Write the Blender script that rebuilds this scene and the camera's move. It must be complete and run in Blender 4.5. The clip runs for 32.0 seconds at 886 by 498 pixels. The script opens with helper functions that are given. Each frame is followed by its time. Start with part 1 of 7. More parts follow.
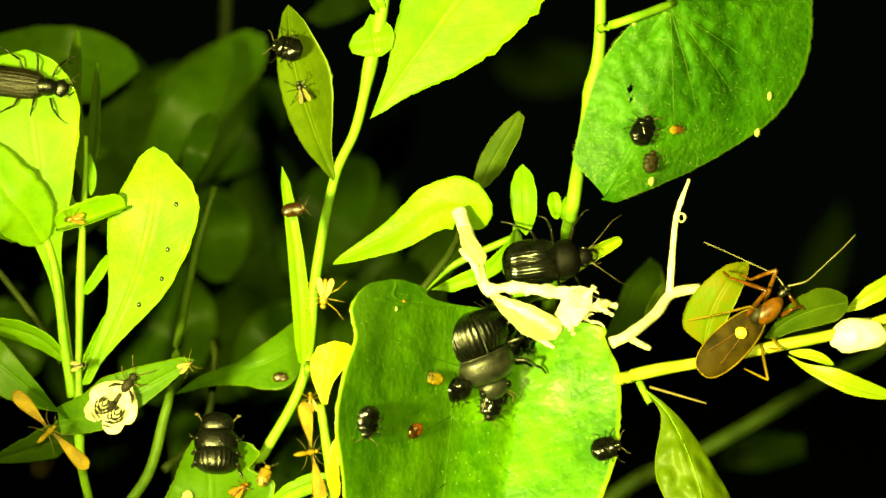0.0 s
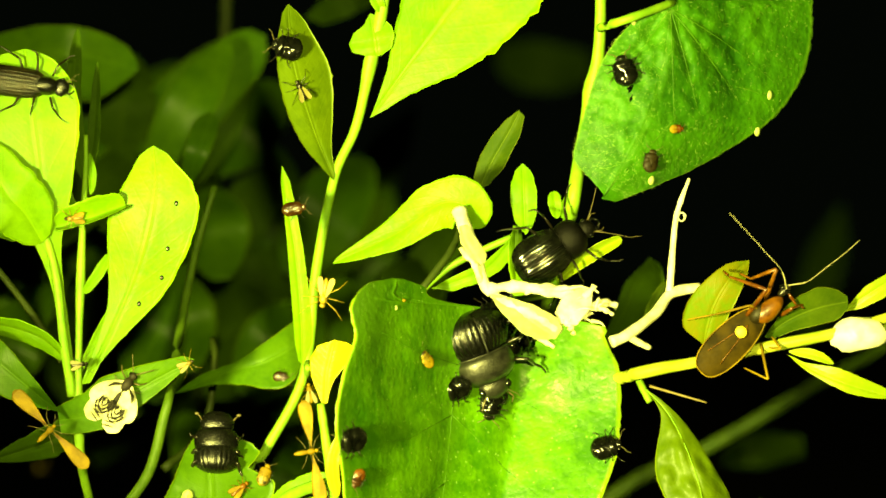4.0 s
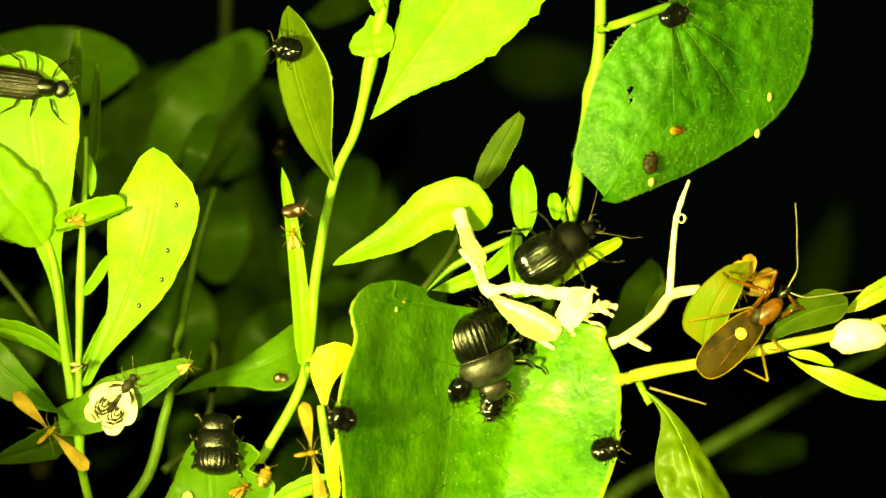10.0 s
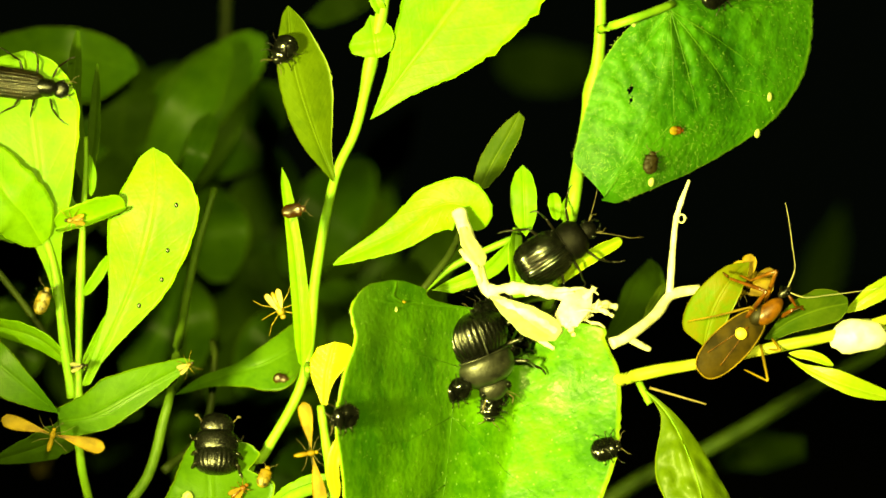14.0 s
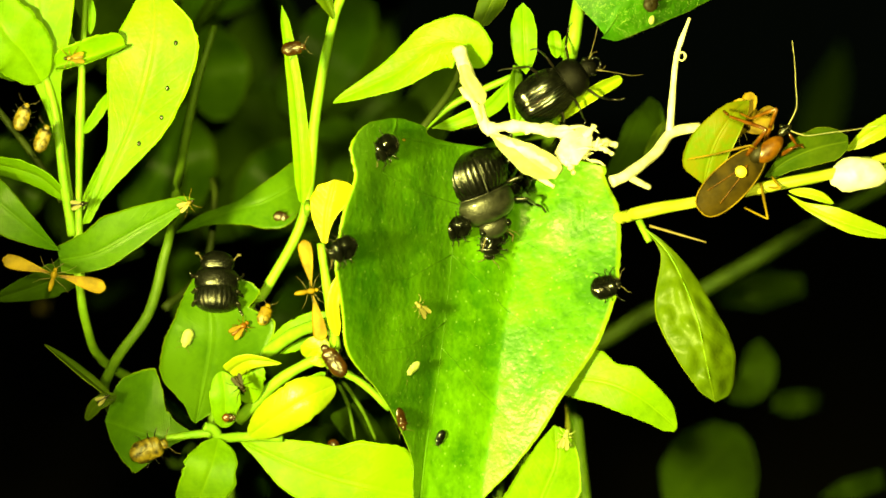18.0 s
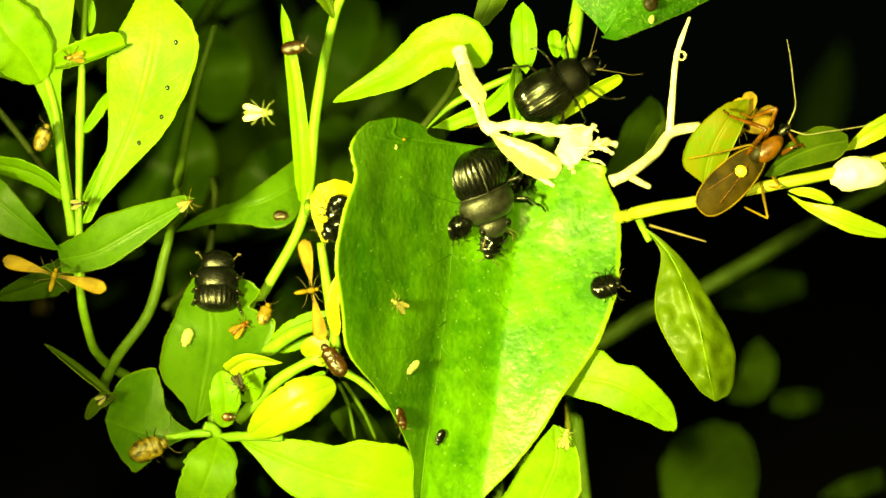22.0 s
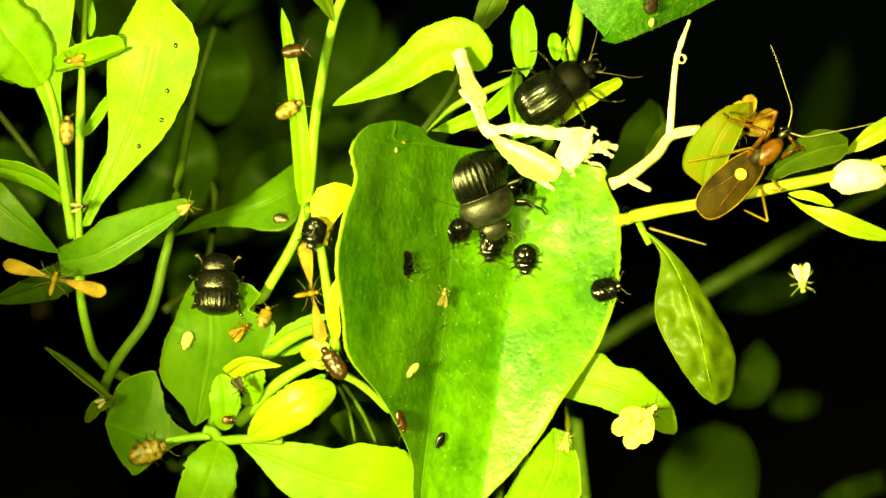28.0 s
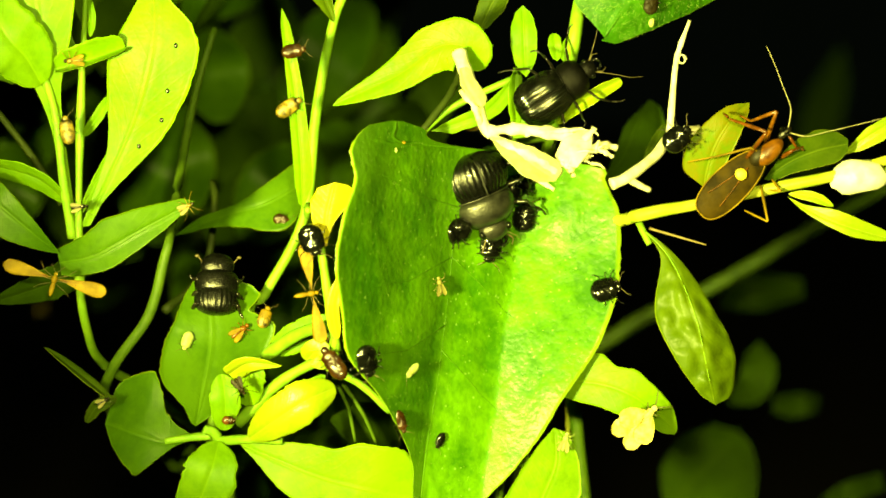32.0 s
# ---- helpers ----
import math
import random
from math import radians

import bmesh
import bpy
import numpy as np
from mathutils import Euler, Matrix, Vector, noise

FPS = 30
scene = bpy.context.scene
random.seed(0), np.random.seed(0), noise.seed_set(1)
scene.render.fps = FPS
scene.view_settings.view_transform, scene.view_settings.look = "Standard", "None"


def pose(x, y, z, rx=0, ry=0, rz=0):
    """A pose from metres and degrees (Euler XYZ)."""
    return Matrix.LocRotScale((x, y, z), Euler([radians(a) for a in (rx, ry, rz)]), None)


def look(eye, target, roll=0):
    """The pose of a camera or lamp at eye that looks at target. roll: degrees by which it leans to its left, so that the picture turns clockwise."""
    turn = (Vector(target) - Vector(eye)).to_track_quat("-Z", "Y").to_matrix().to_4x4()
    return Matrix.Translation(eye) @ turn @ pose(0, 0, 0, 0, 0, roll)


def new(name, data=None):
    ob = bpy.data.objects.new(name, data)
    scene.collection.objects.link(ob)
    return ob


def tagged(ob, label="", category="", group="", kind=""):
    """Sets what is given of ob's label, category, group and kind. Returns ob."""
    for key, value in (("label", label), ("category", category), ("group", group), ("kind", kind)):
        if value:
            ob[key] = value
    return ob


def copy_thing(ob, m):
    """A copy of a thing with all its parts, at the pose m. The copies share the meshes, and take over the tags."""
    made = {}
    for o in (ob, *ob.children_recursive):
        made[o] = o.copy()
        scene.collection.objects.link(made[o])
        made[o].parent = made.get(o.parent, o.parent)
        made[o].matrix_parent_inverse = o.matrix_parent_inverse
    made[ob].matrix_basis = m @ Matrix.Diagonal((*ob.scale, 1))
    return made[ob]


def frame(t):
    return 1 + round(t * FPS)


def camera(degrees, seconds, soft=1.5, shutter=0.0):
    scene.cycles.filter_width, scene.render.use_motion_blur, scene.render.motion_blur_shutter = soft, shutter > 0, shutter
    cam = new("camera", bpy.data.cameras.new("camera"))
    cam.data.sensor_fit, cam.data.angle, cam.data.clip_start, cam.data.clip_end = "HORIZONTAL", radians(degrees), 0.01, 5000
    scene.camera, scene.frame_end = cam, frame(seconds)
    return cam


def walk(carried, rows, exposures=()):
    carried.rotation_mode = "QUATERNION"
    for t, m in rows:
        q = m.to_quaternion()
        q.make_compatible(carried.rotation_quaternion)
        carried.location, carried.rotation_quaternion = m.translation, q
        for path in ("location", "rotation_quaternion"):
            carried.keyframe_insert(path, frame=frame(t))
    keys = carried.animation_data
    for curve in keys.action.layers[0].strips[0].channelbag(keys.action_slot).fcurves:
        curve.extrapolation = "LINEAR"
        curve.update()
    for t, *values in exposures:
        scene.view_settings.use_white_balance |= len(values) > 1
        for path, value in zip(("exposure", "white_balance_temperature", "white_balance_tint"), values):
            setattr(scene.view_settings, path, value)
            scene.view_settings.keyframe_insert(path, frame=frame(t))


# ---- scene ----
# A night-lit tangle of herbs and a hairy vine, with insects on the leaves.
# Metres, z up. The picture plane of the leaves is y = 0, some 0.45 m above the ground; the camera stands at y = -0.9.
cam = camera(14.0, 32.0, soft=1.6, shutter=0.6)
cam.data.dof.use_dof, cam.data.dof.focus_distance, cam.data.dof.aperture_fstop = True, 0.895, 13


def nod(degrees):
    return pose(0, -0.9, 0.45, 90 + degrees, 0, 0)


walk(cam, [
    (0.0, nod(0.013)), (0.5, nod(0.0)), (9.4, nod(0.0)), (10.0, nod(0.027)), (14.0, nod(0.027)), (14.3, nod(-0.03)),
    (14.5, nod(-0.166)), (16.5, nod(-2.342)), (17.0, nod(-2.521)), (17.5, nod(-2.54)), (19.0, nod(-2.555)),
    (25.5, nod(-2.548)), (27.5, nod(-2.507)), (32.0, nod(-2.503)),
])

# ---- light: a hand torch held low to the left, an added weak fill near the camera, and a faint night sky ----
world = bpy.data.worlds.new("night")
world.use_nodes = True
world.node_tree.nodes["Background"].inputs[0].default_value = (0.25, 0.4, 0.2, 1)
world.node_tree.nodes["Background"].inputs[1].default_value = 0.004
scene.world = world

torch = bpy.data.lights.new("torch", "SPOT")
torch.energy, torch.color, torch.shadow_soft_size = 84, (1.0, 0.95, 0.2), 0.03
torch.spot_size, torch.spot_blend = radians(47.6), 0.16
lamp = new("torch", torch)
lamp.matrix_world = look((-0.25, -0.54, 0.40), (0.164, 0.0, 0.526))
# added fill, no lamp of the place: lifts the background and the shadows
fill_light = bpy.data.lights.new("fill_lamp", "SPOT")
fill_light.energy, fill_light.color, fill_light.shadow_soft_size = 56, (1.0, 0.95, 0.2), 0.015
fill_light.spot_size, fill_light.spot_blend = radians(40), 0.3
fill_ob = new("fill_lamp", fill_light)
fill_ob.matrix_world = look((0.03, -0.93, 0.52), (-0.02, 0.0, 0.43))


# ---- geometry helpers ----
def cm(x, y, z):
    return Vector((x / 100, y / 100, z / 100))


from mathutils.bvhtree import BVHTree


class Shape:
    """Vertices, faces and a pair of surface coordinates for one mesh."""

    def __init__(self):
        self.v, self.f, self.uv = [], [], []

    def grid(self, rows, cols, point, close=False, uv=None):
        base = len(self.v)
        for i in range(rows):
            for j in range(cols):
                self.v.append(point(i, j))
                self.uv.append(uv(i, j) if uv else (j / max(1, cols - 1), i / max(1, rows - 1)))
        for i in range(rows - 1):
            for j in range(cols if close else cols - 1):
                k = (j + 1) % cols
                self.f.append((base + i * cols + j, base + i * cols + k, base + (i + 1) * cols + k, base + (i + 1) * cols + j))
        return base

    def tube(self, pts, radii, n=8, flat=1.0):
        """A round tapering tube along pts, closed by points at both ends."""
        m = len(pts)
        rings = []
        for i, p in enumerate(pts):
            t = (pts[min(i + 1, m - 1)] - pts[max(i - 1, 0)])
            t = t.normalized() if t.length > 1e-9 else Vector((0, 0, 1))
            a = t.orthogonal().normalized() if abs(t.y) > 0.9 else t.cross(Vector((0, 1, 0))).normalized()
            b = t.cross(a)
            rings.append((p, a, b, radii[i] if i < len(radii) else radii[-1]))
        first = len(self.v)
        self.grid(m, n, lambda i, j: rings[i][0] + rings[i][3] * (math.cos(2 * math.pi * j / n) * rings[i][1] + flat * math.sin(2 * math.pi * j / n) * rings[i][2]), close=True)
        for end, ring in ((pts[0], first), (pts[-1], first + (m - 1) * n)):
            c = len(self.v)
            self.v.append(Vector(end))
            self.uv.append((0, 0))
            for j in range(n):
                a, b = ring + j, ring + (j + 1) % n
                self.f.append((c, b, a) if ring == first else (c, a, b))
        return self

    def egg(self, c, r, n=14, m=10, squash=0.0, turn=None):
        """An ellipsoid with radii r, narrowed towards +y by squash."""
        c = Vector(c)

        def point(i, j):
            a, b = math.pi * i / m, 2 * math.pi * j / n
            y = -math.cos(a)
            s = math.sin(a) * (1 - squash * (y + 1) / 2)
            p = Vector((r[0] * s * math.cos(b), r[1] * y, r[2] * s * math.sin(b)))
            return c + (turn @ p if turn else p)
        self.grid(m + 1, n, point, close=True)
        return self

    def dome(self, y0, y1, hw, h, a0, a1, p=2.2, q=2.2, rows=18, cols=12, grooves=0, depth=0.03, z0=0.0, lean=0.0):
        """A shell from y0 to y1 over the angles a0 to a1 from its crest, with long grooves."""
        def point(i, j):
            s = (1 - math.cos(math.pi * i / (rows - 1))) / 2
            e = max(0.0, 1 - abs(2 * s - 1 + lean * math.sin(math.pi * s)) ** p) ** (1 / q)
            a = radians(a0 + (a1 - a0) * j / (cols - 1))
            g = 1 - depth * (0.5 + 0.5 * math.cos(2 * math.pi * grooves * j / (cols - 1))) if grooves else 1
            return Vector((hw * e * math.sin(a) * g, y0 + (y1 - y0) * s, z0 + h * e ** 0.8 * math.cos(a) * g))
        self.grid(rows, cols, point)
        return self


def curve(pts, n):
    """n + 1 points on a smooth line through pts."""
    out = []
    m = len(pts) - 1
    for i in range(n + 1):
        s = i / n * m
        k = min(int(s), m - 1)
        t = s - k
        b, c = pts[k], pts[k + 1]
        a = pts[k - 1] if k else b + (b - c) * 0.6
        d = pts[k + 2] if k + 2 <= m else c + (c - b) * 0.6
        out.append(0.5 * (2 * b + (c - a) * t + (2 * a - 5 * b + 4 * c - d) * t * t + (3 * b - a - 3 * c + d) * t ** 3))
    return out


def part(name, shape, material, parent, label="", flat=False):
    """Links a shape as ONE mesh under a thing or a part."""
    root = parent
    while root.parent:
        root = root.parent
    mesh = bpy.data.meshes.new(name)
    off = root.location.copy()
    mesh.from_pydata([p - off for p in shape.v], [], shape.f)
    layer = mesh.uv_layers.new(name="surface")
    loops = np.empty(len(mesh.loops), dtype=np.int32)
    mesh.loops.foreach_get("vertex_index", loops)
    layer.data.foreach_set("uv", np.array(shape.uv, dtype=np.float32)[loops].ravel())
    mesh.polygons.foreach_set("use_smooth", [not flat] * len(mesh.polygons))
    mesh.materials.append(material)
    ob = new(name, mesh)
    ob.parent = parent
    if label:
        ob["label"] = label
    return ob


def thing(name, where, label, category, group="", kind=""):
    ob = new(name)
    ob.location = where
    ob.empty_display_size = 0.01
    return tagged(ob, label, category, group, kind)


# ---- materials ----
def nodes(name):
    m = bpy.data.materials.new(name)
    m.use_nodes = True
    return m, m.node_tree.nodes, m.node_tree.links


def leaf_material(name, tone, pale, vein, rough=0.42, thin=0.22, hairs=0.0, blotch=0.35, veins=11.0, bump=0.35, gloss=0.16, rim=None, pucker=1.0):
    """Leaf skin: two tones in soft blotches, paler midrib and side veins, fine cells, some light passing through."""
    m, n, l = nodes(name)
    bsdf, out = n["Principled BSDF"], n["Material Output"]
    uv = n.new("ShaderNodeUVMap")
    sep = n.new("ShaderNodeSeparateXYZ")
    l.new(uv.outputs[0], sep.inputs[0])

    def calc(op, a, b=None, c=None):
        k = n.new("ShaderNodeMath")
        k.operation = op
        for i, x in enumerate((a, b, c)):
            if x is None:
                continue
            if isinstance(x, (int, float)):
                k.inputs[i].default_value = x
            else:
                l.new(x, k.inputs[i])
        return k.outputs[0]

    def noise_at(scale, detail=3.0):
        g = n.new("ShaderNodeTexCoord")
        t = n.new("ShaderNodeTexNoise")
        t.inputs["Scale"].default_value, t.inputs["Detail"].default_value = scale, detail
        l.new(g.outputs["Object"], t.inputs["Vector"])
        return t.outputs["Fac"]

    across = calc("ABSOLUTE", calc("SUBTRACT", sep.outputs[0], 0.5))
    rib = calc("SUBTRACT", 1.0, calc("SMOOTH_MIN", calc("MULTIPLY", across, 26.0), 1.0, 0.2))
    # side veins run forward from the midrib
    slant = calc("SUBTRACT", sep.outputs[1], calc("MULTIPLY", across, 0.42))
    wig = calc("ADD", slant, calc("MULTIPLY", noise_at(60.0), 0.03))
    tri = calc("PINGPONG", calc("MULTIPLY", wig, veins), 0.5)
    side = calc("SUBTRACT", 1.0, calc("SMOOTH_MIN", calc("MULTIPLY", tri, 9.0), 1.0, 0.3))
    margin = calc("MULTIPLY", calc("MAXIMUM", calc("SUBTRACT", across, 0.482), 0.0), 55.0)
    lines = calc("MAXIMUM", rib, calc("MULTIPLY", side, 0.13))
    rnd = n.new("ShaderNodeObjectInfo").outputs["Random"]
    blot = noise_at(55.0, 4.0)
    fleck = noise_at(260.0, 3.0)
    cell = noise_at(900.0, 2.0)
    mix = n.new("ShaderNodeMix")
    mix.data_type = "RGBA"
    mix.inputs["A"].default_value, mix.inputs["B"].default_value = (*tone, 1), (*pale, 1)
    spread = n.new("ShaderNodeMapRange")
    spread.inputs["From Min"].default_value, spread.inputs["From Max"].default_value = 0.35, 0.7
    grain = calc("ADD", calc("MULTIPLY", calc("SUBTRACT", fleck, 0.5), 0.55), calc("MULTIPLY", calc("SUBTRACT", cell, 0.5), 0.3))
    l.new(calc("ADD", calc("ADD", blot, grain), calc("MULTIPLY", calc("SUBTRACT", rnd, 0.5), 0.16)), spread.inputs["Value"])
    l.new(spread.outputs[0], mix.inputs["Factor"])
    mix2 = n.new("ShaderNodeMix")
    mix2.data_type = "RGBA"
    mix2.inputs["B"].default_value = (*vein, 1)
    l.new(mix.outputs["Result"], mix2.inputs["A"])
    l.new(calc("MULTIPLY", lines, 0.45), mix2.inputs["Factor"])
    mix4 = n.new("ShaderNodeMix")
    mix4.data_type = "RGBA"
    mix4.inputs["B"].default_value = (*(rim or tuple(1.5 * c for c in pale)), 1)
    l.new(mix2.outputs["Result"], mix4.inputs["A"])
    l.new(calc("MINIMUM", margin, 0.85), mix4.inputs["Factor"])
    last = mix4.outputs["Result"]
    cells = None
    if hairs:
        # pale pits and hair bases
        vor = n.new("ShaderNodeTexVoronoi")
        vor.inputs["Scale"].default_value = 420.0
        g = n.new("ShaderNodeTexCoord")
        l.new(g.outputs["Object"], vor.inputs["Vector"])
        dot = calc("LESS_THAN", vor.outputs["Distance"], 0.13)
        # puckered cells between the finest veins
        net = n.new("ShaderNodeTexVoronoi")
        net.feature, net.inputs["Scale"].default_value = "SMOOTH_F1", 620.0
        l.new(g.outputs["Object"], net.inputs["Vector"])
        cells = calc("MULTIPLY", net.outputs["Distance"], -0.45 * pucker)
        mix3 = n.new("ShaderNodeMix")
        mix3.data_type = "RGBA"
        mix3.inputs["B"].default_value = (0.3, 0.5, 0.1, 1)
        l.new(last, mix3.inputs["A"])
        l.new(calc("MULTIPLY", dot, hairs), mix3.inputs["Factor"])
        last = mix3.outputs["Result"]
    l.new(last, bsdf.inputs["Base Color"])
    bsdf.inputs["Roughness"].default_value = rough
    bsdf.inputs["Specular IOR Level"].default_value = gloss
    bp = n.new("ShaderNodeBump")
    bp.inputs["Strength"].default_value, bp.inputs["Distance"].default_value = bump, 0.0006
    high = calc("ADD", calc("MULTIPLY", lines, -0.7), calc("ADD", calc("ADD", calc("MULTIPLY", cell, 0.35), calc("MULTIPLY", fleck, 0.5)), blot))
    l.new(calc("ADD", high, cells) if cells else high, bp.inputs["Height"])
    l.new(bp.outputs[0], bsdf.inputs["Normal"])
    tr = n.new("ShaderNodeBsdfTranslucent")
    l.new(last, tr.inputs["Color"])
    ms = n.new("ShaderNodeMixShader")
    ms.inputs[0].default_value = thin
    l.new(bsdf.outputs[0], ms.inputs[1])
    l.new(tr.outputs[0], ms.inputs[2])
    l.new(ms.outputs[0], out.inputs["Surface"])
    return m


def plain_material(name, a, b, rough=0.4, scale=400.0, coat=0.0, metal=0.0, bump=0.2, spec=0.5, rough2=None, alpha=1.0, sheen=0.0):
    """Two tones in noise at two scales, with fine relief."""
    m, n, l = nodes(name)
    bsdf = n["Principled BSDF"]
    g = n.new("ShaderNodeTexCoord")
    t = n.new("ShaderNodeTexNoise")
    t.inputs["Scale"].default_value, t.inputs["Detail"].default_value = scale, 5
    t2 = n.new("ShaderNodeTexNoise")
    t2.inputs["Scale"].default_value, t2.inputs["Detail"].default_value = scale * 5, 2
    for k in (t, t2):
        l.new(g.outputs["Object"], k.inputs["Vector"])
    r = n.new("ShaderNodeMapRange")
    r.inputs["From Min"].default_value, r.inputs["From Max"].default_value = 0.35, 0.65
    l.new(t.outputs["Fac"], r.inputs["Value"])
    mix = n.new("ShaderNodeMix")
    mix.data_type = "RGBA"
    mix.inputs["A"].default_value, mix.inputs["B"].default_value = (*a, 1), (*b, 1)
    l.new(r.outputs[0], mix.inputs["Factor"])
    l.new(mix.outputs["Result"], bsdf.inputs["Base Color"])
    rr = n.new("ShaderNodeMapRange")
    rr.inputs["To Min"].default_value, rr.inputs["To Max"].default_value = rough * 0.75, rough2 or rough * 1.3
    l.new(t2.outputs["Fac"], rr.inputs["Value"])
    l.new(rr.outputs[0], bsdf.inputs["Roughness"])
    bsdf.inputs["Metallic"].default_value, bsdf.inputs["Coat Weight"].default_value = metal, coat
    bsdf.inputs["Specular IOR Level"].default_value, bsdf.inputs["Alpha"].default_value = spec, alpha
    bp = n.new("ShaderNodeBump")
    bp.inputs["Strength"].default_value, bp.inputs["Distance"].default_value = bump, 0.0003
    l.new(t2.outputs["Fac"], bp.inputs["Height"])
    l.new(bp.outputs[0], bsdf.inputs["Normal"])
    return m


LIME = leaf_material("lime_leaf", (0.09, 0.21, 0.0008), (0.14, 0.29, 0.001), (0.165, 0.32, 0.003), gloss=0.1)
LEMON = leaf_material("lemon_leaf", (0.36, 0.34, 0.003), (0.48, 0.42, 0.006), (0.5, 0.46, 0.02), gloss=0.3, rough=0.36)
CITRUS = leaf_material("citrus_leaf", (0.1, 0.21, 0.001), (0.15, 0.28, 0.0012), (0.17, 0.3, 0.003), gloss=0.1)
# darkened copy of the green leaf: the dimness farther back is put into its colour
SHADED = leaf_material("shaded_leaf", (0.02, 0.045, 0.0006), (0.03, 0.065, 0.0008), (0.045, 0.085, 0.002), thin=0.1, gloss=0.04, rough=0.6)
LIGHT = leaf_material("pale_leaf", (0.19, 0.29, 0.003), (0.25, 0.33, 0.006), (0.3, 0.38, 0.02), gloss=0.35, rough=0.36)
GREEN = leaf_material("green_leaf", (0.036, 0.1, 0.0006), (0.062, 0.145, 0.0008), (0.085, 0.185, 0.003), rim=(0.16, 0.25, 0.004))
HEART = leaf_material("hairy_leaf", (0.014, 0.075, 0.0006), (0.042, 0.16, 0.001), (0.045, 0.14, 0.003), rough=0.5, hairs=0.1, veins=7.0, bump=0.8, gloss=0.14, rim=(0.08, 0.2, 0.004))
BROAD = leaf_material("broad_leaf", (0.034, 0.135, 0.0005), (0.1, 0.27, 0.001), (0.1, 0.26, 0.003), gloss=0.26, rough=0.35, hairs=0.35, veins=6.0, bump=0.5, pucker=0.6, rim=(0.26, 0.42, 0.01))
SAGE = leaf_material("slender_leaf", (0.055, 0.1, 0.0008), (0.085, 0.14, 0.001), (0.13, 0.2, 0.004), rim=(0.2, 0.27, 0.006))
IVORY = leaf_material("papery_bract", (0.36, 0.38, 0.12), (0.58, 0.58, 0.3), (0.6, 0.6, 0.34), thin=0.4)
OLIVE = leaf_material("olive_leaf", (0.03, 0.062, 0.0015), (0.05, 0.085, 0.002), (0.12, 0.18, 0.01), gloss=0.06, rough=0.55, rim=(0.17, 0.21, 0.01))
TAWNY = leaf_material("tawny_leaf", (0.11, 0.18, 0.0012), (0.18, 0.15, 0.002), (0.2, 0.24, 0.008), thin=0.3)
VEIN = plain_material("leaf_vein", (0.03, 0.1, 0.0015), (0.055, 0.14, 0.002), 0.5, 300, spec=0.2)
HAIR = plain_material("leaf_hair", (0.2, 0.34, 0.05), (0.3, 0.45, 0.08), 0.5, 300)
STEM = plain_material("green_stem", (0.11, 0.25, 0.006), (0.16, 0.3, 0.01), 0.5, 300, spec=0.25)
# two darker copies of the green stem, with the dimness of shaded stems in the colour
DIMSTEM = plain_material("shaded_stem", (0.016, 0.028, 0.0015), (0.025, 0.04, 0.002), 0.6, 300, spec=0.2)
MIDSTEM = plain_material("half_shaded_stem", (0.035, 0.075, 0.002), (0.055, 0.105, 0.003), 0.55, 300, spec=0.2)
STRAWSTEM = plain_material("yellow_stem", (0.2, 0.27, 0.01), (0.34, 0.36, 0.03), 0.5, 200, spec=0.25)
PALE = plain_material("dry_twig", (0.52, 0.5, 0.27), (0.76, 0.73, 0.56), 0.55, 260, bump=0.5)
BARK = plain_material("brown_twig", (0.1, 0.075, 0.02), (0.16, 0.12, 0.04), 0.6, 400, bump=0.5)
EARTH = plain_material("earth", (0.05, 0.036, 0.022), (0.1, 0.075, 0.045), 0.95, 30, bump=1.0)

# ---- ground ----
def ground():
    s = Shape()
    span = [-40, -8, -2, -1, -0.5, -0.25, 0, 0.25, 0.5, 1, 2, 8, 40]
    s.grid(len(span), len(span), lambda i, j: Vector((span[j], span[i], 0.012 * noise.noise(Vector((span[j] * 3, span[i] * 3, 0))))))
    g = part("ground", s, EARTH, thing("ground", (0, 0, 0), "bare dark earth under the plants at night", "ground", kind="structure"))
    return g


SURFACE = {}
SPOTS = {}


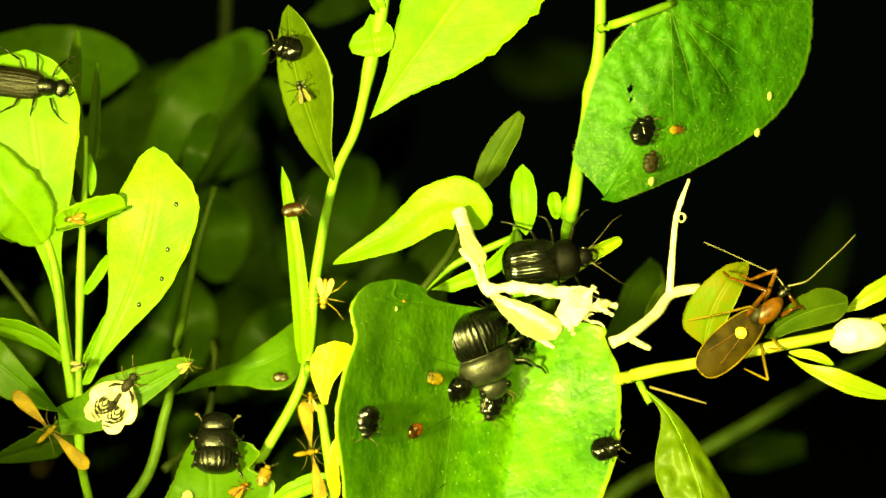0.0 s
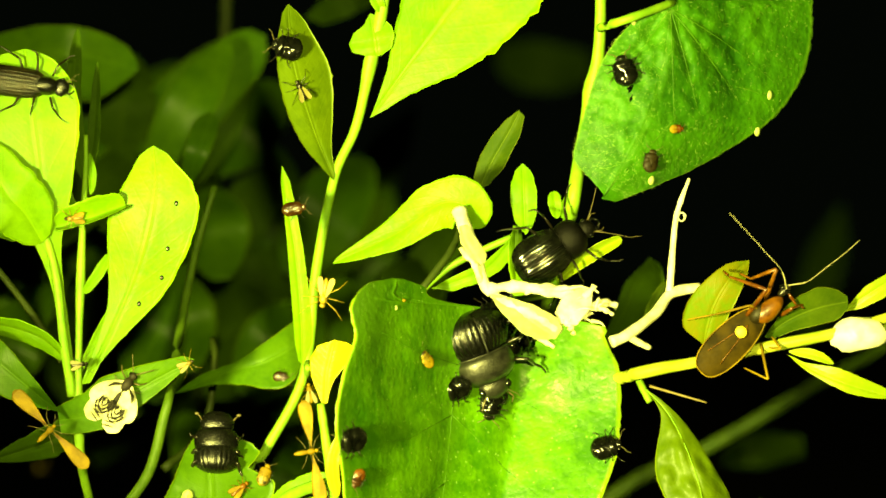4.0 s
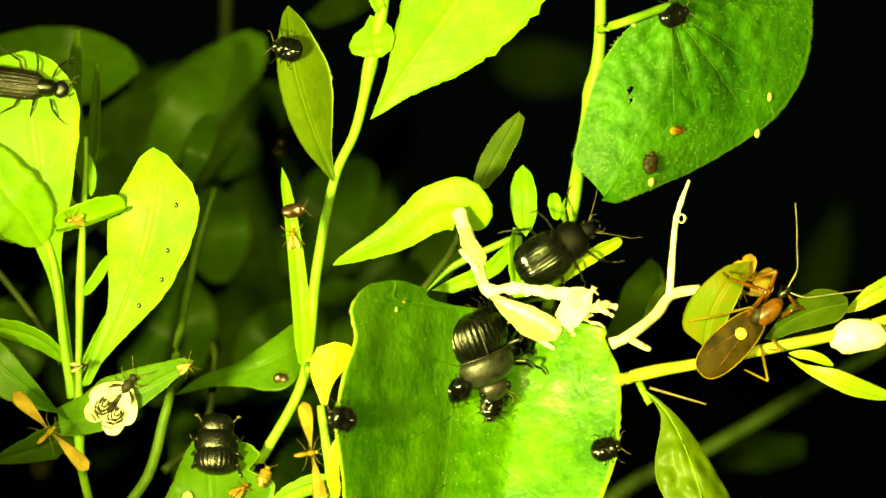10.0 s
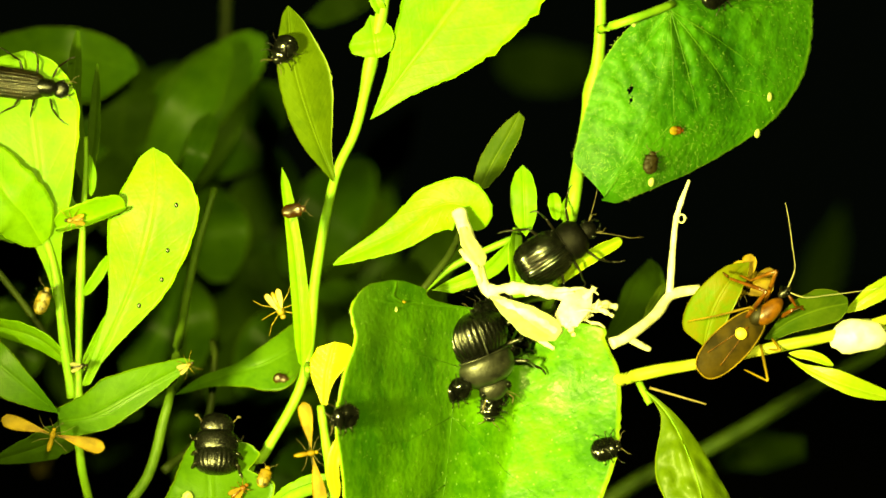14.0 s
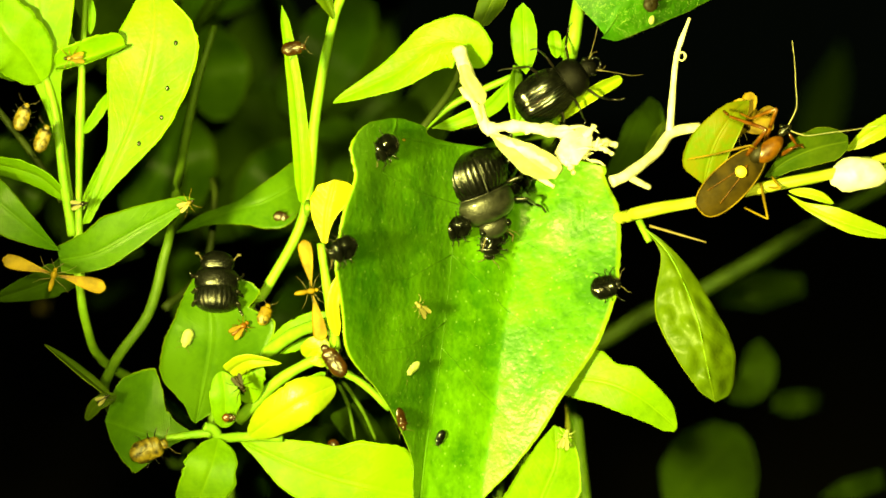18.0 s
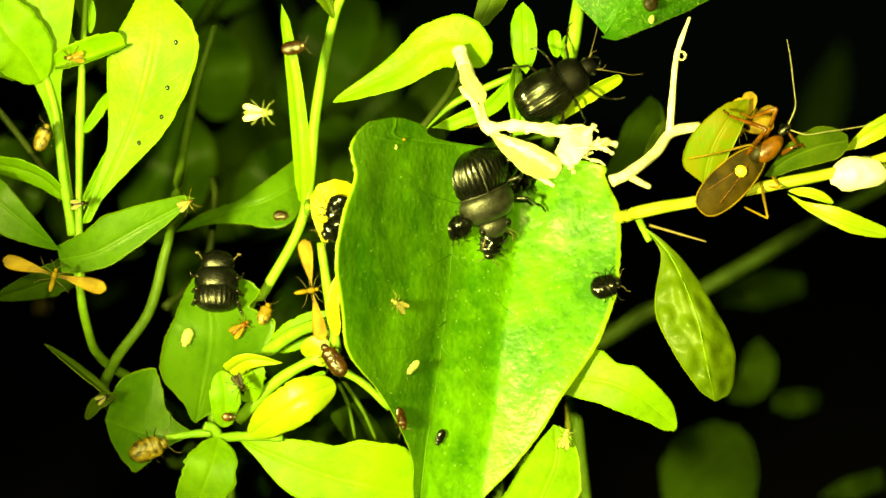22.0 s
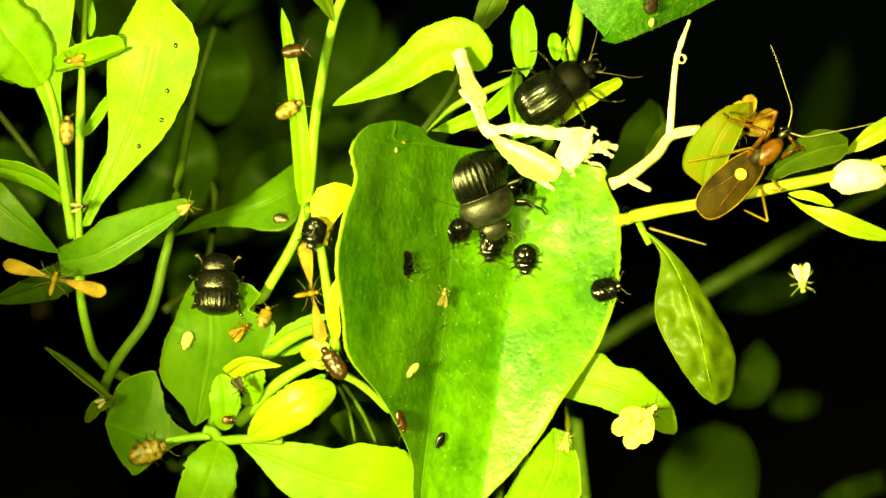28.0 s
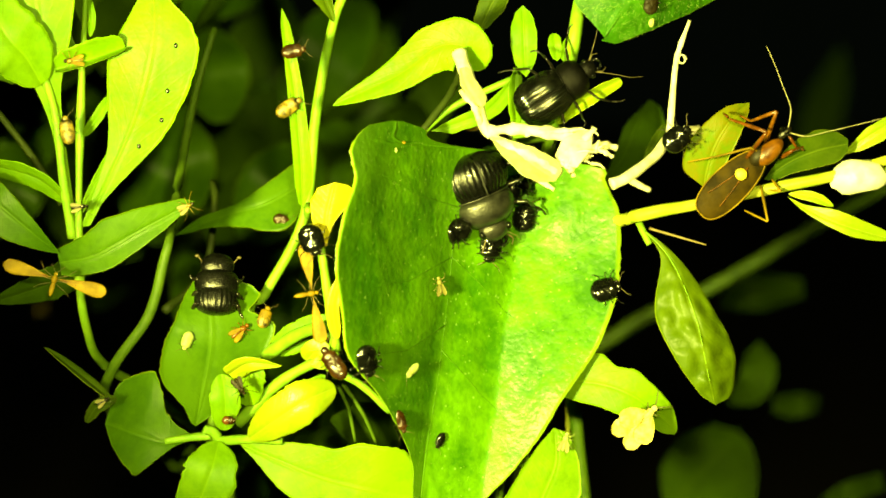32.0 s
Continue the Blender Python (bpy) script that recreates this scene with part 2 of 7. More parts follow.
def leaf(plant, pts, w, form=(0.8, 0.7), mat=None, roll=0.0, fold=0.0, cup=0.0, wave=0.0, waves=3, teeth=0.0, lop=0.0, seed=0, name="leaf", label="", nv=48, nu=8, bumps=0.03, stalk=0.0, ragged=0.018):
    """A leaf blade along pts from base to tip, w wide. form: how fast it widens from the base and narrows to the tip. fold: the halves
    tilt about the midrib; cup: they bow; lop: how much wider its right half is."""
    axis = curve(pts, 60)
    a, b = form
    top = (a / (a + b)) ** a * (b / (a + b)) ** b
    r0, r1 = roll if isinstance(roll, tuple) else (roll, roll)
    rng = random.Random(seed * 77 + int(w * 1e5))
    ph = [rng.uniform(0, 6.28) for _ in range(4)]
    nick = [[rng.gauss(0, ragged) for _ in range(nv + 1)] for _ in range(2)]
    bite = [(rng.uniform(0.3, 0.9), rng.choice((0, 1)), rng.uniform(0.05, 0.14)) for _ in range(2 if w > 0.009 and teeth >= 0 else 0)]
    thick = 0.00022

    def at_axis(t):
        s = t * 60
        k = min(int(s), 59)
        return axis[k].lerp(axis[k + 1], s - k), (axis[k + 1] - axis[k]).normalized()

    rows = []
    for i in range(nv + 1):
        t = (1 - math.cos(math.pi * i / nv)) / 2
        c, tan = at_axis(t)
        nrm = Vector((0, -1, 0)) - tan * -tan.y
        nrm.normalize()
        nrm = Matrix.Rotation(radians(r0 + (r1 - r0) * t), 3, tan) @ nrm
        side = tan.cross(nrm)
        prof = max(t, 1e-4) ** a * max(1 - t, 1e-4) ** b / top
        if stalk:
            prof = max(prof, stalk * (1 - t)) if t < 0.5 else prof
        rows.append((t, c, tan, nrm, side, prof))

    def point(i, j):
        t, c, tan, nrm, side, prof = rows[i]
        u = (j - nu) / nu
        more = lop if not isinstance(lop, tuple) else lop[0] + (lop[1] - lop[0]) * t
        half = w / 2 * prof * (1 + more * (1 if u > 0 else -1))
        if abs(u) > 0.99:
            half *= 1 + nick[u > 0][i]
        for at_t, where, deep in bite:
            if where == (u > 0):
                half *= 1 - deep * abs(u) ** 3 * math.exp(-((t - at_t) / 0.025) ** 2)
        half *= 1 + bumps * math.sin(t * 17 + ph[0] + (2 if u > 0 else 0)) * abs(u) + bumps * 0.7 * math.sin(t * 31 + ph[1])
        if teeth > 0 and abs(u) > 0.99:
            half *= 1 + teeth * (abs((t * 11 + ph[2]) % 1.0) - 0.5) * 2
        bend = fold if not isinstance(fold, tuple) else fold[u > 0]
        lift = half * (bend * abs(u) + cup * u * u)
        lift += wave * w * min(1, prof * 1.3) * abs(u) ** 1.5 * math.sin(t * 6.28 * waves + ph[3] + (1.7 if u > 0 else 0))
        lift += 0.02 * w * min(1, prof * 1.3) * noise.noise(Vector((u * 1.6 + seed, t * 5, seed * 0.7))) * (0.3 + abs(u))
        lift -= 0.0004 * math.exp(-(u * half / 0.0007) ** 2)
        return c + side * (u * half) + nrm * lift

    s = Shape()
    cols = 2 * nu + 1
    uv = lambda i, j: (0.5 + 0.5 * (j - nu) / nu, rows[i][0])
    front = s.grid(nv + 1, cols, point, uv=uv)
    back = s.grid(nv + 1, cols, lambda i, j: point(i, j) - rows[i][3] * thick, uv=uv)
    fresh = []
    count = (nv + 1) * cols
    for f in s.f:
        fresh.append(tuple(reversed(f)) if f[0] >= back else f)
    rim = [i * cols for i in range(nv + 1)] + [nv * cols + j for j in range(1, cols)] + [i * cols + cols - 1 for i in range(nv - 1, -1, -1)] + list(range(cols - 2, 0, -1))
    for k, p in enumerate(rim):
        q = rim[(k + 1) % len(rim)]
        fresh.append((p, q, q + count, p + count))
    s.f = fresh
    ob = part(name, s, mat or LIME, plant, label)
    SURFACE[ob.name] = (s.v[:count], [f for f in s.f if max(f) < count])
    SPOTS[ob.name] = (nv, nu, [r[0] for r in rows])
    return ob


STATIONS = (0, 0.02, 0.06, 0.09, 0.12, 0.2, 0.3, 0.4, 0.5, 0.6, 0.7, 0.8, 0.88, 0.94, 0.98, 1)
EYE = Vector((0, -0.9, 0.45))


def pushed(x, z, y):
    """The place y cm behind the leaves' plane that lies behind (x, z) cm of that plane."""
    return EYE + (cm(x, 0, z) - EYE) * (1 + y / 90)


def lamina(plant, rib, low, high, mat, y=(0.0, 0.0), slope=(0.0, 0.0), crease=None, bend=None, ease=0.0, soft=0.12, seed=0, edge=0.012, quilt=0.0, nv=56, nu=10, rays=(), fan=0.0, holes=(), name="leaf", label=""):
    """A leaf blade of uneven outline. rib: its midrib (x, z) in cm; low, high: the half-widths on its two sides in cm, at the STATIONS;
    y: how far back it lies from base to tip; slope: how steeply each half falls away; crease: (distance from the rib, slope beyond it);
    bend: the same, growing from (t) on: (distance, t, slope); ease: how much the high side flattens towards the tip; rays: veins that fan out from the point fan of the rib; edge: tiny teeth."""
    axis = curve([Vector((p[0], 0, p[1])) for p in rib], 60)
    deep = curve([Vector((d, 0, 0)) for d in y], 40)
    rng = random.Random(seed * 31 + 7)
    ph = [rng.uniform(0, 6.28) for _ in range(6)]
    nick = [[rng.gauss(0, edge) for _ in range(nv + 1)] for _ in range(2)]
    middle = axis[31] - axis[29]
    turn = 1 if middle.z - 0.3 * middle.x > 0 else -1
    flat = curve([Vector((a, 0, b)) for a, b in zip(low, high)], 15 * 8)

    def profile(t):
        k = max(i for i in range(15) if STATIONS[i] <= t)
        s = (k + (t - STATIONS[k]) / (STATIONS[k + 1] - STATIONS[k])) * 8
        i = min(int(s), 119)
        p = flat[i].lerp(flat[i + 1], s - i)
        return p.x, p.z

    rows = []
    for i in range(nv + 1):
        t = 0.5 * (i / nv) + 0.25 * (1 - math.cos(math.pi * i / nv))
        s = t * 60
        k = min(int(s), 59)
        c = axis[k].lerp(axis[k + 1], s - k)
        tan = (axis[min(k + 2, 60)] - axis[max(k - 1, 0)]).normalized()
        k = min(int(t * 40), 39)
        rows.append((t, c, turn * Vector((tan.z, 0, -tan.x)), profile(t), deep[k].lerp(deep[k + 1], t * 40 - k).x))
    hub = axis[int(fan * 60)]
    fwd = (axis[60] - hub).normalized()

    def point(i, j, back=0.0):
        t, c, side, (lo, hi), d = rows[i]
        u = (j - nu) / nu
        if abs(u) > 0.99:
            lo, hi = lo * (1 + nick[0][i]), hi * (1 + nick[1][i])
        m = 0.0 if hi >= 0 and lo >= 0 else (hi - lo) / 2
        o = m + (u * (m + lo) if u < 0 else u * (hi - m))
        w = max(0.05, (lo + hi) / 2)
        d += (slope[0] + slope[1]) / 2 * o + (slope[1] - slope[0]) / 2 * (math.sqrt(o * o + soft * soft) - soft)
        d -= ease * t * (o + math.sqrt(o * o + soft * soft) - soft) / 2
        if crease:
            q = o - crease[0]
            d += (crease[1] - slope[1] + ease * t) * (q + math.sqrt(q * q + 0.01)) / 2
        if bend:
            q = o - bend[0] * max(0.0, 1 - t) * 2.2
            d += (bend[2] - slope[1]) * min(1, max(0, (t - bend[1]) / 0.12)) * (q + math.sqrt(q * q + 0.01)) / 2
        d += 0.035 * w * math.sin(t * 9 + ph[0] + (2.1 if u > 0 else 0)) * abs(u) ** 1.5
        d += 0.05 * w * noise.noise(Vector((o * 1.1 + seed, t * 5, seed * 0.7)))
        if quilt:
            d += quilt * w * noise.noise(Vector((o * 3.2 + seed, c.z * 3.2 * 1.0, 3.1))) * (1 - u ** 4)
        d += 0.03 * math.exp(-(o / 0.05) ** 2) * min(1, 8 * (1 - t))
        p = c + side * o
        for sideways, reach in rays:
            # main veins fan out from the foot of the blade in furrows
            q = p - hub
            a, b = q.dot(fwd), q.x * fwd.z - q.z * fwd.x
            far = math.hypot(a, b)
            if far < reach:
                d += 0.2 * min(1, far / 0.6) * (1 - far / reach) * math.exp(-((math.atan2(b, a) + sideways) * far / 0.13) ** 2)
        return pushed(p.x, p.z, d + back)

    s = Shape()
    cols = 2 * nu + 1
    uv = lambda i, j: (0.5 + 0.5 * (j - nu) / nu, rows[i][0])
    s.grid(nv + 1, cols, point, uv=uv)
    back = s.grid(nv + 1, cols, lambda i, j: point(i, j, 0.022), uv=uv)
    count = (nv + 1) * cols
    fresh = []
    for f in s.f:
        cu, ct = sum(s.uv[k][0] for k in f) / 2 - 1, sum(s.uv[k][1] for k in f) / 4
        if any(abs(cu - a) / 2.2 + abs(ct - b) < r for a, b, r in holes):
            continue
        fresh.append(f if (f[0] >= back) == (turn > 0) else tuple(reversed(f)))
    rim = [i * cols for i in range(nv + 1)] + [nv * cols + j for j in range(1, cols)] + [i * cols + cols - 1 for i in range(nv - 1, -1, -1)] + list(range(cols - 2, 0, -1))
    for k, p in enumerate(rim):
        q = rim[(k + 1) % len(rim)]
        fresh.append((p, q, q + count, p + count))
    s.f = fresh
    ob = part(name, s, mat, plant, label)
    SURFACE[ob.name] = (s.v[:count], [f for f in s.f if max(f) < count])
    SPOTS[ob.name] = (nv, nu, [r[0] for r in rows])
    return ob



def spot(blade, u, t):
    """The place on a leaf's upper face at u across (-1 to 1) and t along (0 to 1), and the way out of it."""
    nv, nu, ts = SPOTS[blade.name]
    verts = SURFACE[blade.name][0]
    cols = 2 * nu + 1
    i = max(k for k in range(nv) if ts[k] <= max(t, 0))
    ft = (t - ts[i]) / max(1e-6, ts[i + 1] - ts[i])
    x = (u + 1) * nu
    j = min(int(x), cols - 2)
    a, b = verts[i * cols + j].lerp(verts[i * cols + j + 1], x - j), verts[(i + 1) * cols + j].lerp(verts[(i + 1) * cols + j + 1], x - j)
    n = (verts[i * cols + j + 1] - verts[i * cols + j]).cross(b - a)
    n = n.normalized() if n.length > 1e-12 else Vector((0, -1, 0))
    return a.lerp(b, ft), (-n if n.y > 0 else n)


def vein(blade, run, r):
    """A raised vein through points of the blade, tapering outwards."""
    line = []
    for k in range(len(run) - 1):
        for q in range(6):
            f = q / 6
            line.append(spot(blade, run[k][0] + (run[k + 1][0] - run[k][0]) * f, run[k][1] + (run[k + 1][1] - run[k][1]) * f)[0])
    m = len(line)
    return part("vein", Shape().tube(line, [r * 0.5 * (1 - 0.7 * i / m) for i in range(m)], 6), VEIN, blade)


def hairs(blade, count, size):
    rng = random.Random(count)
    s = Shape()
    for _ in range(count):
        p, n = spot(blade, rng.uniform(-0.95, 0.95), rng.uniform(0.01, 0.95))
        lean = Vector((rng.uniform(-1, 1), rng.uniform(-0.3, 0.3), rng.uniform(-1.2, 0.4)))
        a = n.orthogonal().normalized() * size * 0.024
        b = n.cross(a).normalized() * size * 0.024
        tip = p + (n + lean * 1.0).normalized() * size * rng.uniform(0.6, 1.3)
        k = len(s.v)
        s.v += [p + a, p - a * 0.5 + b, p - a * 0.5 - b, tip]
        s.uv += [(0, 0)] * 4
        s.f += [(k, k + 1, k + 3), (k + 1, k + 2, k + 3), (k + 2, k, k + 3)]
    return tagged(part("hair", s, HAIR, blade, "fine pale hairs"), kind="stuff")


def stem(plant, pts, r0, r1, mat=None, name="stem", n=10, knots=(), label=""):
    line = curve(pts, max(8, 6 * (len(pts) - 1)))
    m = len(line)
    radii = []
    for i in range(m):
        t = i / (m - 1)
        r = r0 + (r1 - r0) * t
        r *= 1 + 0.05 * math.sin(t * 23 + r0 * 9e4)
        for k in knots:
            r *= 1 + 0.5 * math.exp(-((t - k) / 0.03) ** 2)
        radii.append(r)
    return part(name, Shape().tube(line, radii, n), mat or STEM, plant, label)


ground()

# ---- the shrub on the left: spoon-shaped lime leaves on upright stems ----
left = thing("leafy_herb", cm(-8.82, 1.00, -4.30), "lime-green herb with spoon-shaped leaves on upright stems", "plant")
stem(left, [cm(-6.20, 13.00, -7.01), cm(-6.10, 13.00, 30.50), cm(-6.50, 11.50, 34.60), cm(-7.70, 7.00, 36.70), cm(-8.75, 2.60, 38.00), cm(-9.00, 0.90, 39.04), cm(-9.11, 0.30, 40.35), cm(-9.10, 0.20, 42.75), cm(-9.02, 0.30, 45.58), cm(-8.97, 0.60, 47.00), cm(-8.99, 0.80, 47.86)], 0.00169, 0.00056, knots=(0.62, 0.75))
stem(left, [cm(-9.27, 0.20, 41.34), cm(-9.46, -0.10, 42.76), cm(-9.64, -0.30, 44.45), cm(-9.94, -0.50, 45.57)], 0.00127, 0.00099, name="stalk")
spoon_a = lamina(left, [(-9.25, 41.49), (-9.57, 43.60), (-9.85, 45.16), (-10.06, 46.99), (-10.28, 48.68), (-10.42, 50.00)], [0, 0.11, 0.1, 0.1, 0.09, 0.1, 0.15, 0.34, 0.71, 1.05, 1.31, 1.21, 1.12, 0.86, 0.7, 0], [0.11, 0.12, 0.13, 0.14, 0.15, 0.17, 0.22, 0.34, 0.64, 0.89, 1.11, 1.18, 0.96, 0.69, 0.3, 0], LIME, y=(0.2, -0.3, -0.8, -0.6), slope=(-0.1, 0.12), seed=1)
spoon_b = lamina(left, [(-8.94, 41.60), (-8.37, 42.76), (-7.74, 44.17), (-7.32, 45.58), (-7.17, 46.71), (-7.22, 47.58)], [0.1, 0.11, 0.13, 0.15, 0.17, 0.23, 0.36, 0.65, 0.91, 1.05, 0.94, 0.73, 0.56, 0.38, 0.16, 0], [-0.05, 0.09, 0.1, 0.11, 0.12, 0.28, 0.54, 0.84, 1, 1.11, 1.16, 0.92, 0.51, 0.32, 0.1, 0], LIME, y=(0.2, 0.0, -0.4, -0.2), slope=(-0.15, 0.1), seed=2)
leaf(left, [cm(-9.93, -0.60, 45.15), cm(-10.30, -1.00, 45.85), cm(-10.76, -1.20, 46.40), cm(-11.49, -1.00, 47.66)], 0.01691, (0.6, 0.5), LIME, roll=10, seed=3)
leaf(left, [cm(-10.02, -0.40, 45.22), cm(-10.42, -0.60, 45.57), cm(-11.14, -0.40, 45.72), cm(-11.90, 0.00, 46.42)], 0.00987, (0.6, 0.5), GREEN, roll=-30, seed=4)
curl = leaf(left, [cm(-9.57, -0.70, 45.55), cm(-8.86, -0.80, 45.74), cm(-7.88, -0.50, 46.11)], 0.00620, (0.35, 0.3), LIME, roll=-20, cup=1.4, seed=5)
leaf(left, [cm(-8.97, 0.10, 43.89), cm(-8.65, 0.00, 44.31), cm(-8.31, 0.10, 44.87)], 0.00282, (0.4, 0.3), LIME, seed=6)
leaf(left, [cm(-9.10, 0.20, 41.91), cm(-8.68, 0.30, 42.75), cm(-8.31, 0.50, 43.53)], 0.00226, (0.4, 0.4), LIME, seed=7)
broad_l = lamina(left, [(-9.56, 40.95), (-10.20, 41.42), (-11.05, 42.12), (-11.76, 42.62)], [0, 0.02, 0.07, 0.1, 0.14, 0.22, 0.33, 0.45, 0.58, 0.61, 0.62, 0.5, 0.29, 0.14, 0.04, 0], [0, 0.01, 0.04, 0.06, 0.08, 0.13, 0.2, 0.27, 0.33, 0.4, 0.47, 0.51, 0.47, 0.44, 0.42, 0.42], GREEN, y=(-0.4, -0.8, -1.0, -0.6), slope=(0.0, -0.1), seed=8)
leaf(left, [cm(-9.40, 0.10, 42.19), cm(-10.04, -0.20, 42.76), cm(-10.91, 0.00, 43.04), cm(-11.95, 0.40, 43.17)], 0.00648, (0.6, 0.6), LIME, roll=-35, seed=9)
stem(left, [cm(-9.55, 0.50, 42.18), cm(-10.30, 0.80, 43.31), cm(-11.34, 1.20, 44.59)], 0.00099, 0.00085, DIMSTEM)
perch_l = lamina(left, [(-9.58, 40.72), (-8.65, 40.90), (-7.53, 41.52), (-6.19, 42.25)], [0.35, 0.37, 0.4, 0.43, 0.46, 0.54, 0.6, 0.68, 0.74, 0.64, 0.55, 0.42, 0.3, 0.22, 0.08, 0], [0.3, 0.32, 0.35, 0.37, 0.39, 0.39, 0.41, 0.44, 0.4, 0.38, 0.32, 0.24, 0.14, 0.06, 0.02, 0], GREEN, y=(-0.2, -0.6, -0.8, -0.6), slope=(0.2, 0.2), seed=10, edge=0.01)
leaf(left, [cm(-8.98, 0.40, 40.84), cm(-9.56, 0.60, 40.33), cm(-10.15, 0.80, 40.04), cm(-11.34, 1.20, 39.66)], 0.00987, (0.6, 0.7), SHADED, roll=-30, seed=11)
# upper leaves of the same herb, their shade painted in with the darkened green
leaf(left, [cm(-9.01, 0.50, 46.72), cm(-9.32, 1.00, 48.72), cm(-9.27, 1.60, 50.64)], 0.00423, (0.5, 0.6), SHADED, seed=12, roll=10)
leaf(left, [cm(-8.96, 0.50, 46.57), cm(-8.81, 0.90, 47.86), cm(-8.75, 1.30, 49.76)], 0.00338, (0.5, 0.7), SHADED, seed=13, roll=-10)
leaf(left, [cm(-9.18, 0.30, 45.86), cm(-9.41, 0.20, 46.29), cm(-9.54, 0.40, 47.00)], 0.00338, (0.6, 0.7), GREEN, seed=14)
leaf(left, [cm(-8.84, 0.50, 46.36), cm(-8.78, 0.40, 46.85), cm(-8.87, 0.50, 47.42)], 0.00197, (0.6, 0.7), LIME, seed=15)

# ---- the tall stem in the middle and its leaves ----
mid = thing("leafy_herb", cm(-6.61, 3.00, -5.38), "upright lime-green herb with long smooth leaves", "plant")
stem(mid, [cm(-6.61, 3.00, -5.38), cm(-6.36, 2.50, 31.11), cm(-5.08, 1.60, 38.85), cm(-4.51, 1.20, 39.87), cm(-3.51, 1.00, 41.81), cm(-3.18, 0.60, 44.45), cm(-2.71, 0.00, 46.78), cm(-2.16, -0.40, 48.03), cm(-1.79, -0.80, 49.62), cm(-1.45, -1.00, 51.15), cm(-1.17, -1.00, 52.82)], 0.0015, 0.0011, knots=(0.8, 0.87))
lamina(mid, [(-1.83, 48.26), (-0.90, 49.52), (0.08, 50.79), (1.21, 52.34), (1.64, 53.64)], [0, 0.02, 0.08, 0.14, 0.2, 0.39, 0.7, 0.99, 1.34, 1.61, 1.69, 1.52, 1.23, 0.9, 0.26, 0], [0, 0.05, 0.16, 0.24, 0.31, 0.56, 0.92, 1.21, 1.47, 1.6, 1.71, 1.21, 0.71, 0.33, 0.11, 0], LIME, y=(-0.6, -0.9, -1.0, -0.8), slope=(0.1, -0.05), seed=21, edge=0.02)
thin_leaf = lamina(mid, [(-2.71, 46.72), (-3.16, 47.83), (-3.58, 49.10), (-3.79, 50.09), (-3.86, 51.12)], [0.03, 0.06, 0.12, 0.17, 0.22, 0.36, 0.46, 0.5, 0.49, 0.45, 0.39, 0.31, 0.22, 0.16, 0.06, 0], [-0.03, 0.05, 0.11, 0.14, 0.18, 0.31, 0.53, 0.73, 0.82, 0.82, 0.72, 0.58, 0.41, 0.22, 0.07, 0], SAGE, y=(-0.2, -0.5, -0.7, -0.4), slope=(0.4, 0.75), seed=22)
lamina(mid, [(-1.64, 49.81), (-1.69, 50.23), (-1.82, 50.88)], [0, 0.04, 0.28, 0.35, 0.42, 0.6, 0.63, 0.66, 0.66, 0.59, 0.49, 0.22, 0.13, 0.06, 0.02, 0], [0, 0.12, 0.17, 0.2, 0.24, 0.34, 0.4, 0.43, 0.48, 0.48, 0.45, 0.35, 0.26, 0.13, 0.04, 0], LIME, y=(-1.0, -1.1, -1.0), slope=(0.0, 0.1), seed=23, edge=0.0)
leaf(mid, [cm(-1.45, -1.10, 50.86), cm(-1.61, -1.20, 51.06), cm(-1.79, -1.20, 51.48)], 0.00310, (0.5, 0.5), LIME, seed=24)
blade = lamina(mid, [(-3.51, 42.12), (-3.54, 43.32), (-3.69, 45.01), (-3.89, 46.14), (-4.02, 47.09)], [0, 0.09, 0.12, 0.15, 0.18, 0.2, 0.21, 0.21, 0.19, 0.16, 0.11, 0.09, 0.08, 0.04, 0.01, 0], [0.04, 0.08, 0.15, 0.21, 0.26, 0.27, 0.25, 0.22, 0.2, 0.19, 0.2, 0.17, 0.14, 0.07, 0.02, 0], LIME, y=(-1.2, -1.6, -1.8, -1.6), slope=(0.25, 0.1), seed=25, edge=0.005)
stem(mid, [cm(-3.38, 0.40, 42.11), cm(-3.35, -0.60, 41.93), cm(-3.32, -1.20, 42.09)], 0.00113, 0.00085, name="stalk")
cupleaf = lamina(mid, [(-2.95, 41.12), (-2.90, 41.84), (-2.79, 42.34), (-2.71, 42.73)], [0.06, 0.08, 0.12, 0.15, 0.18, 0.27, 0.37, 0.43, 0.48, 0.46, 0.42, 0.38, 0.22, 0.1, 0.03, 0], [0, 0.06, 0.07, 0.08, 0.09, 0.13, 0.21, 0.3, 0.37, 0.45, 0.54, 0.54, 0.54, 0.47, 0.37, 0.33], LEMON, y=(-2.4, -2.6, -2.75), slope=(-0.4, 0.4), seed=26, edge=0.0)
stem(mid, [cm(-2.62, -2.00, 38.67), cm(-2.80, -2.40, 40.07), cm(-2.97, -2.50, 41.25)], 0.00141, 0.00099, name="stalk")
leaf(mid, [cm(-2.58, -2.40, 38.98), cm(-2.68, -2.60, 39.81), cm(-2.46, -2.70, 40.58)], 0.00338, (0.5, 0.6), LEMON, seed=27, roll=-15)
stem(mid, [cm(-4.44, 0.20, 38.37), cm(-3.54, -1.00, 39.02), cm(-2.45, -2.20, 39.38)], 0.0018, 0.0013, name="stem")

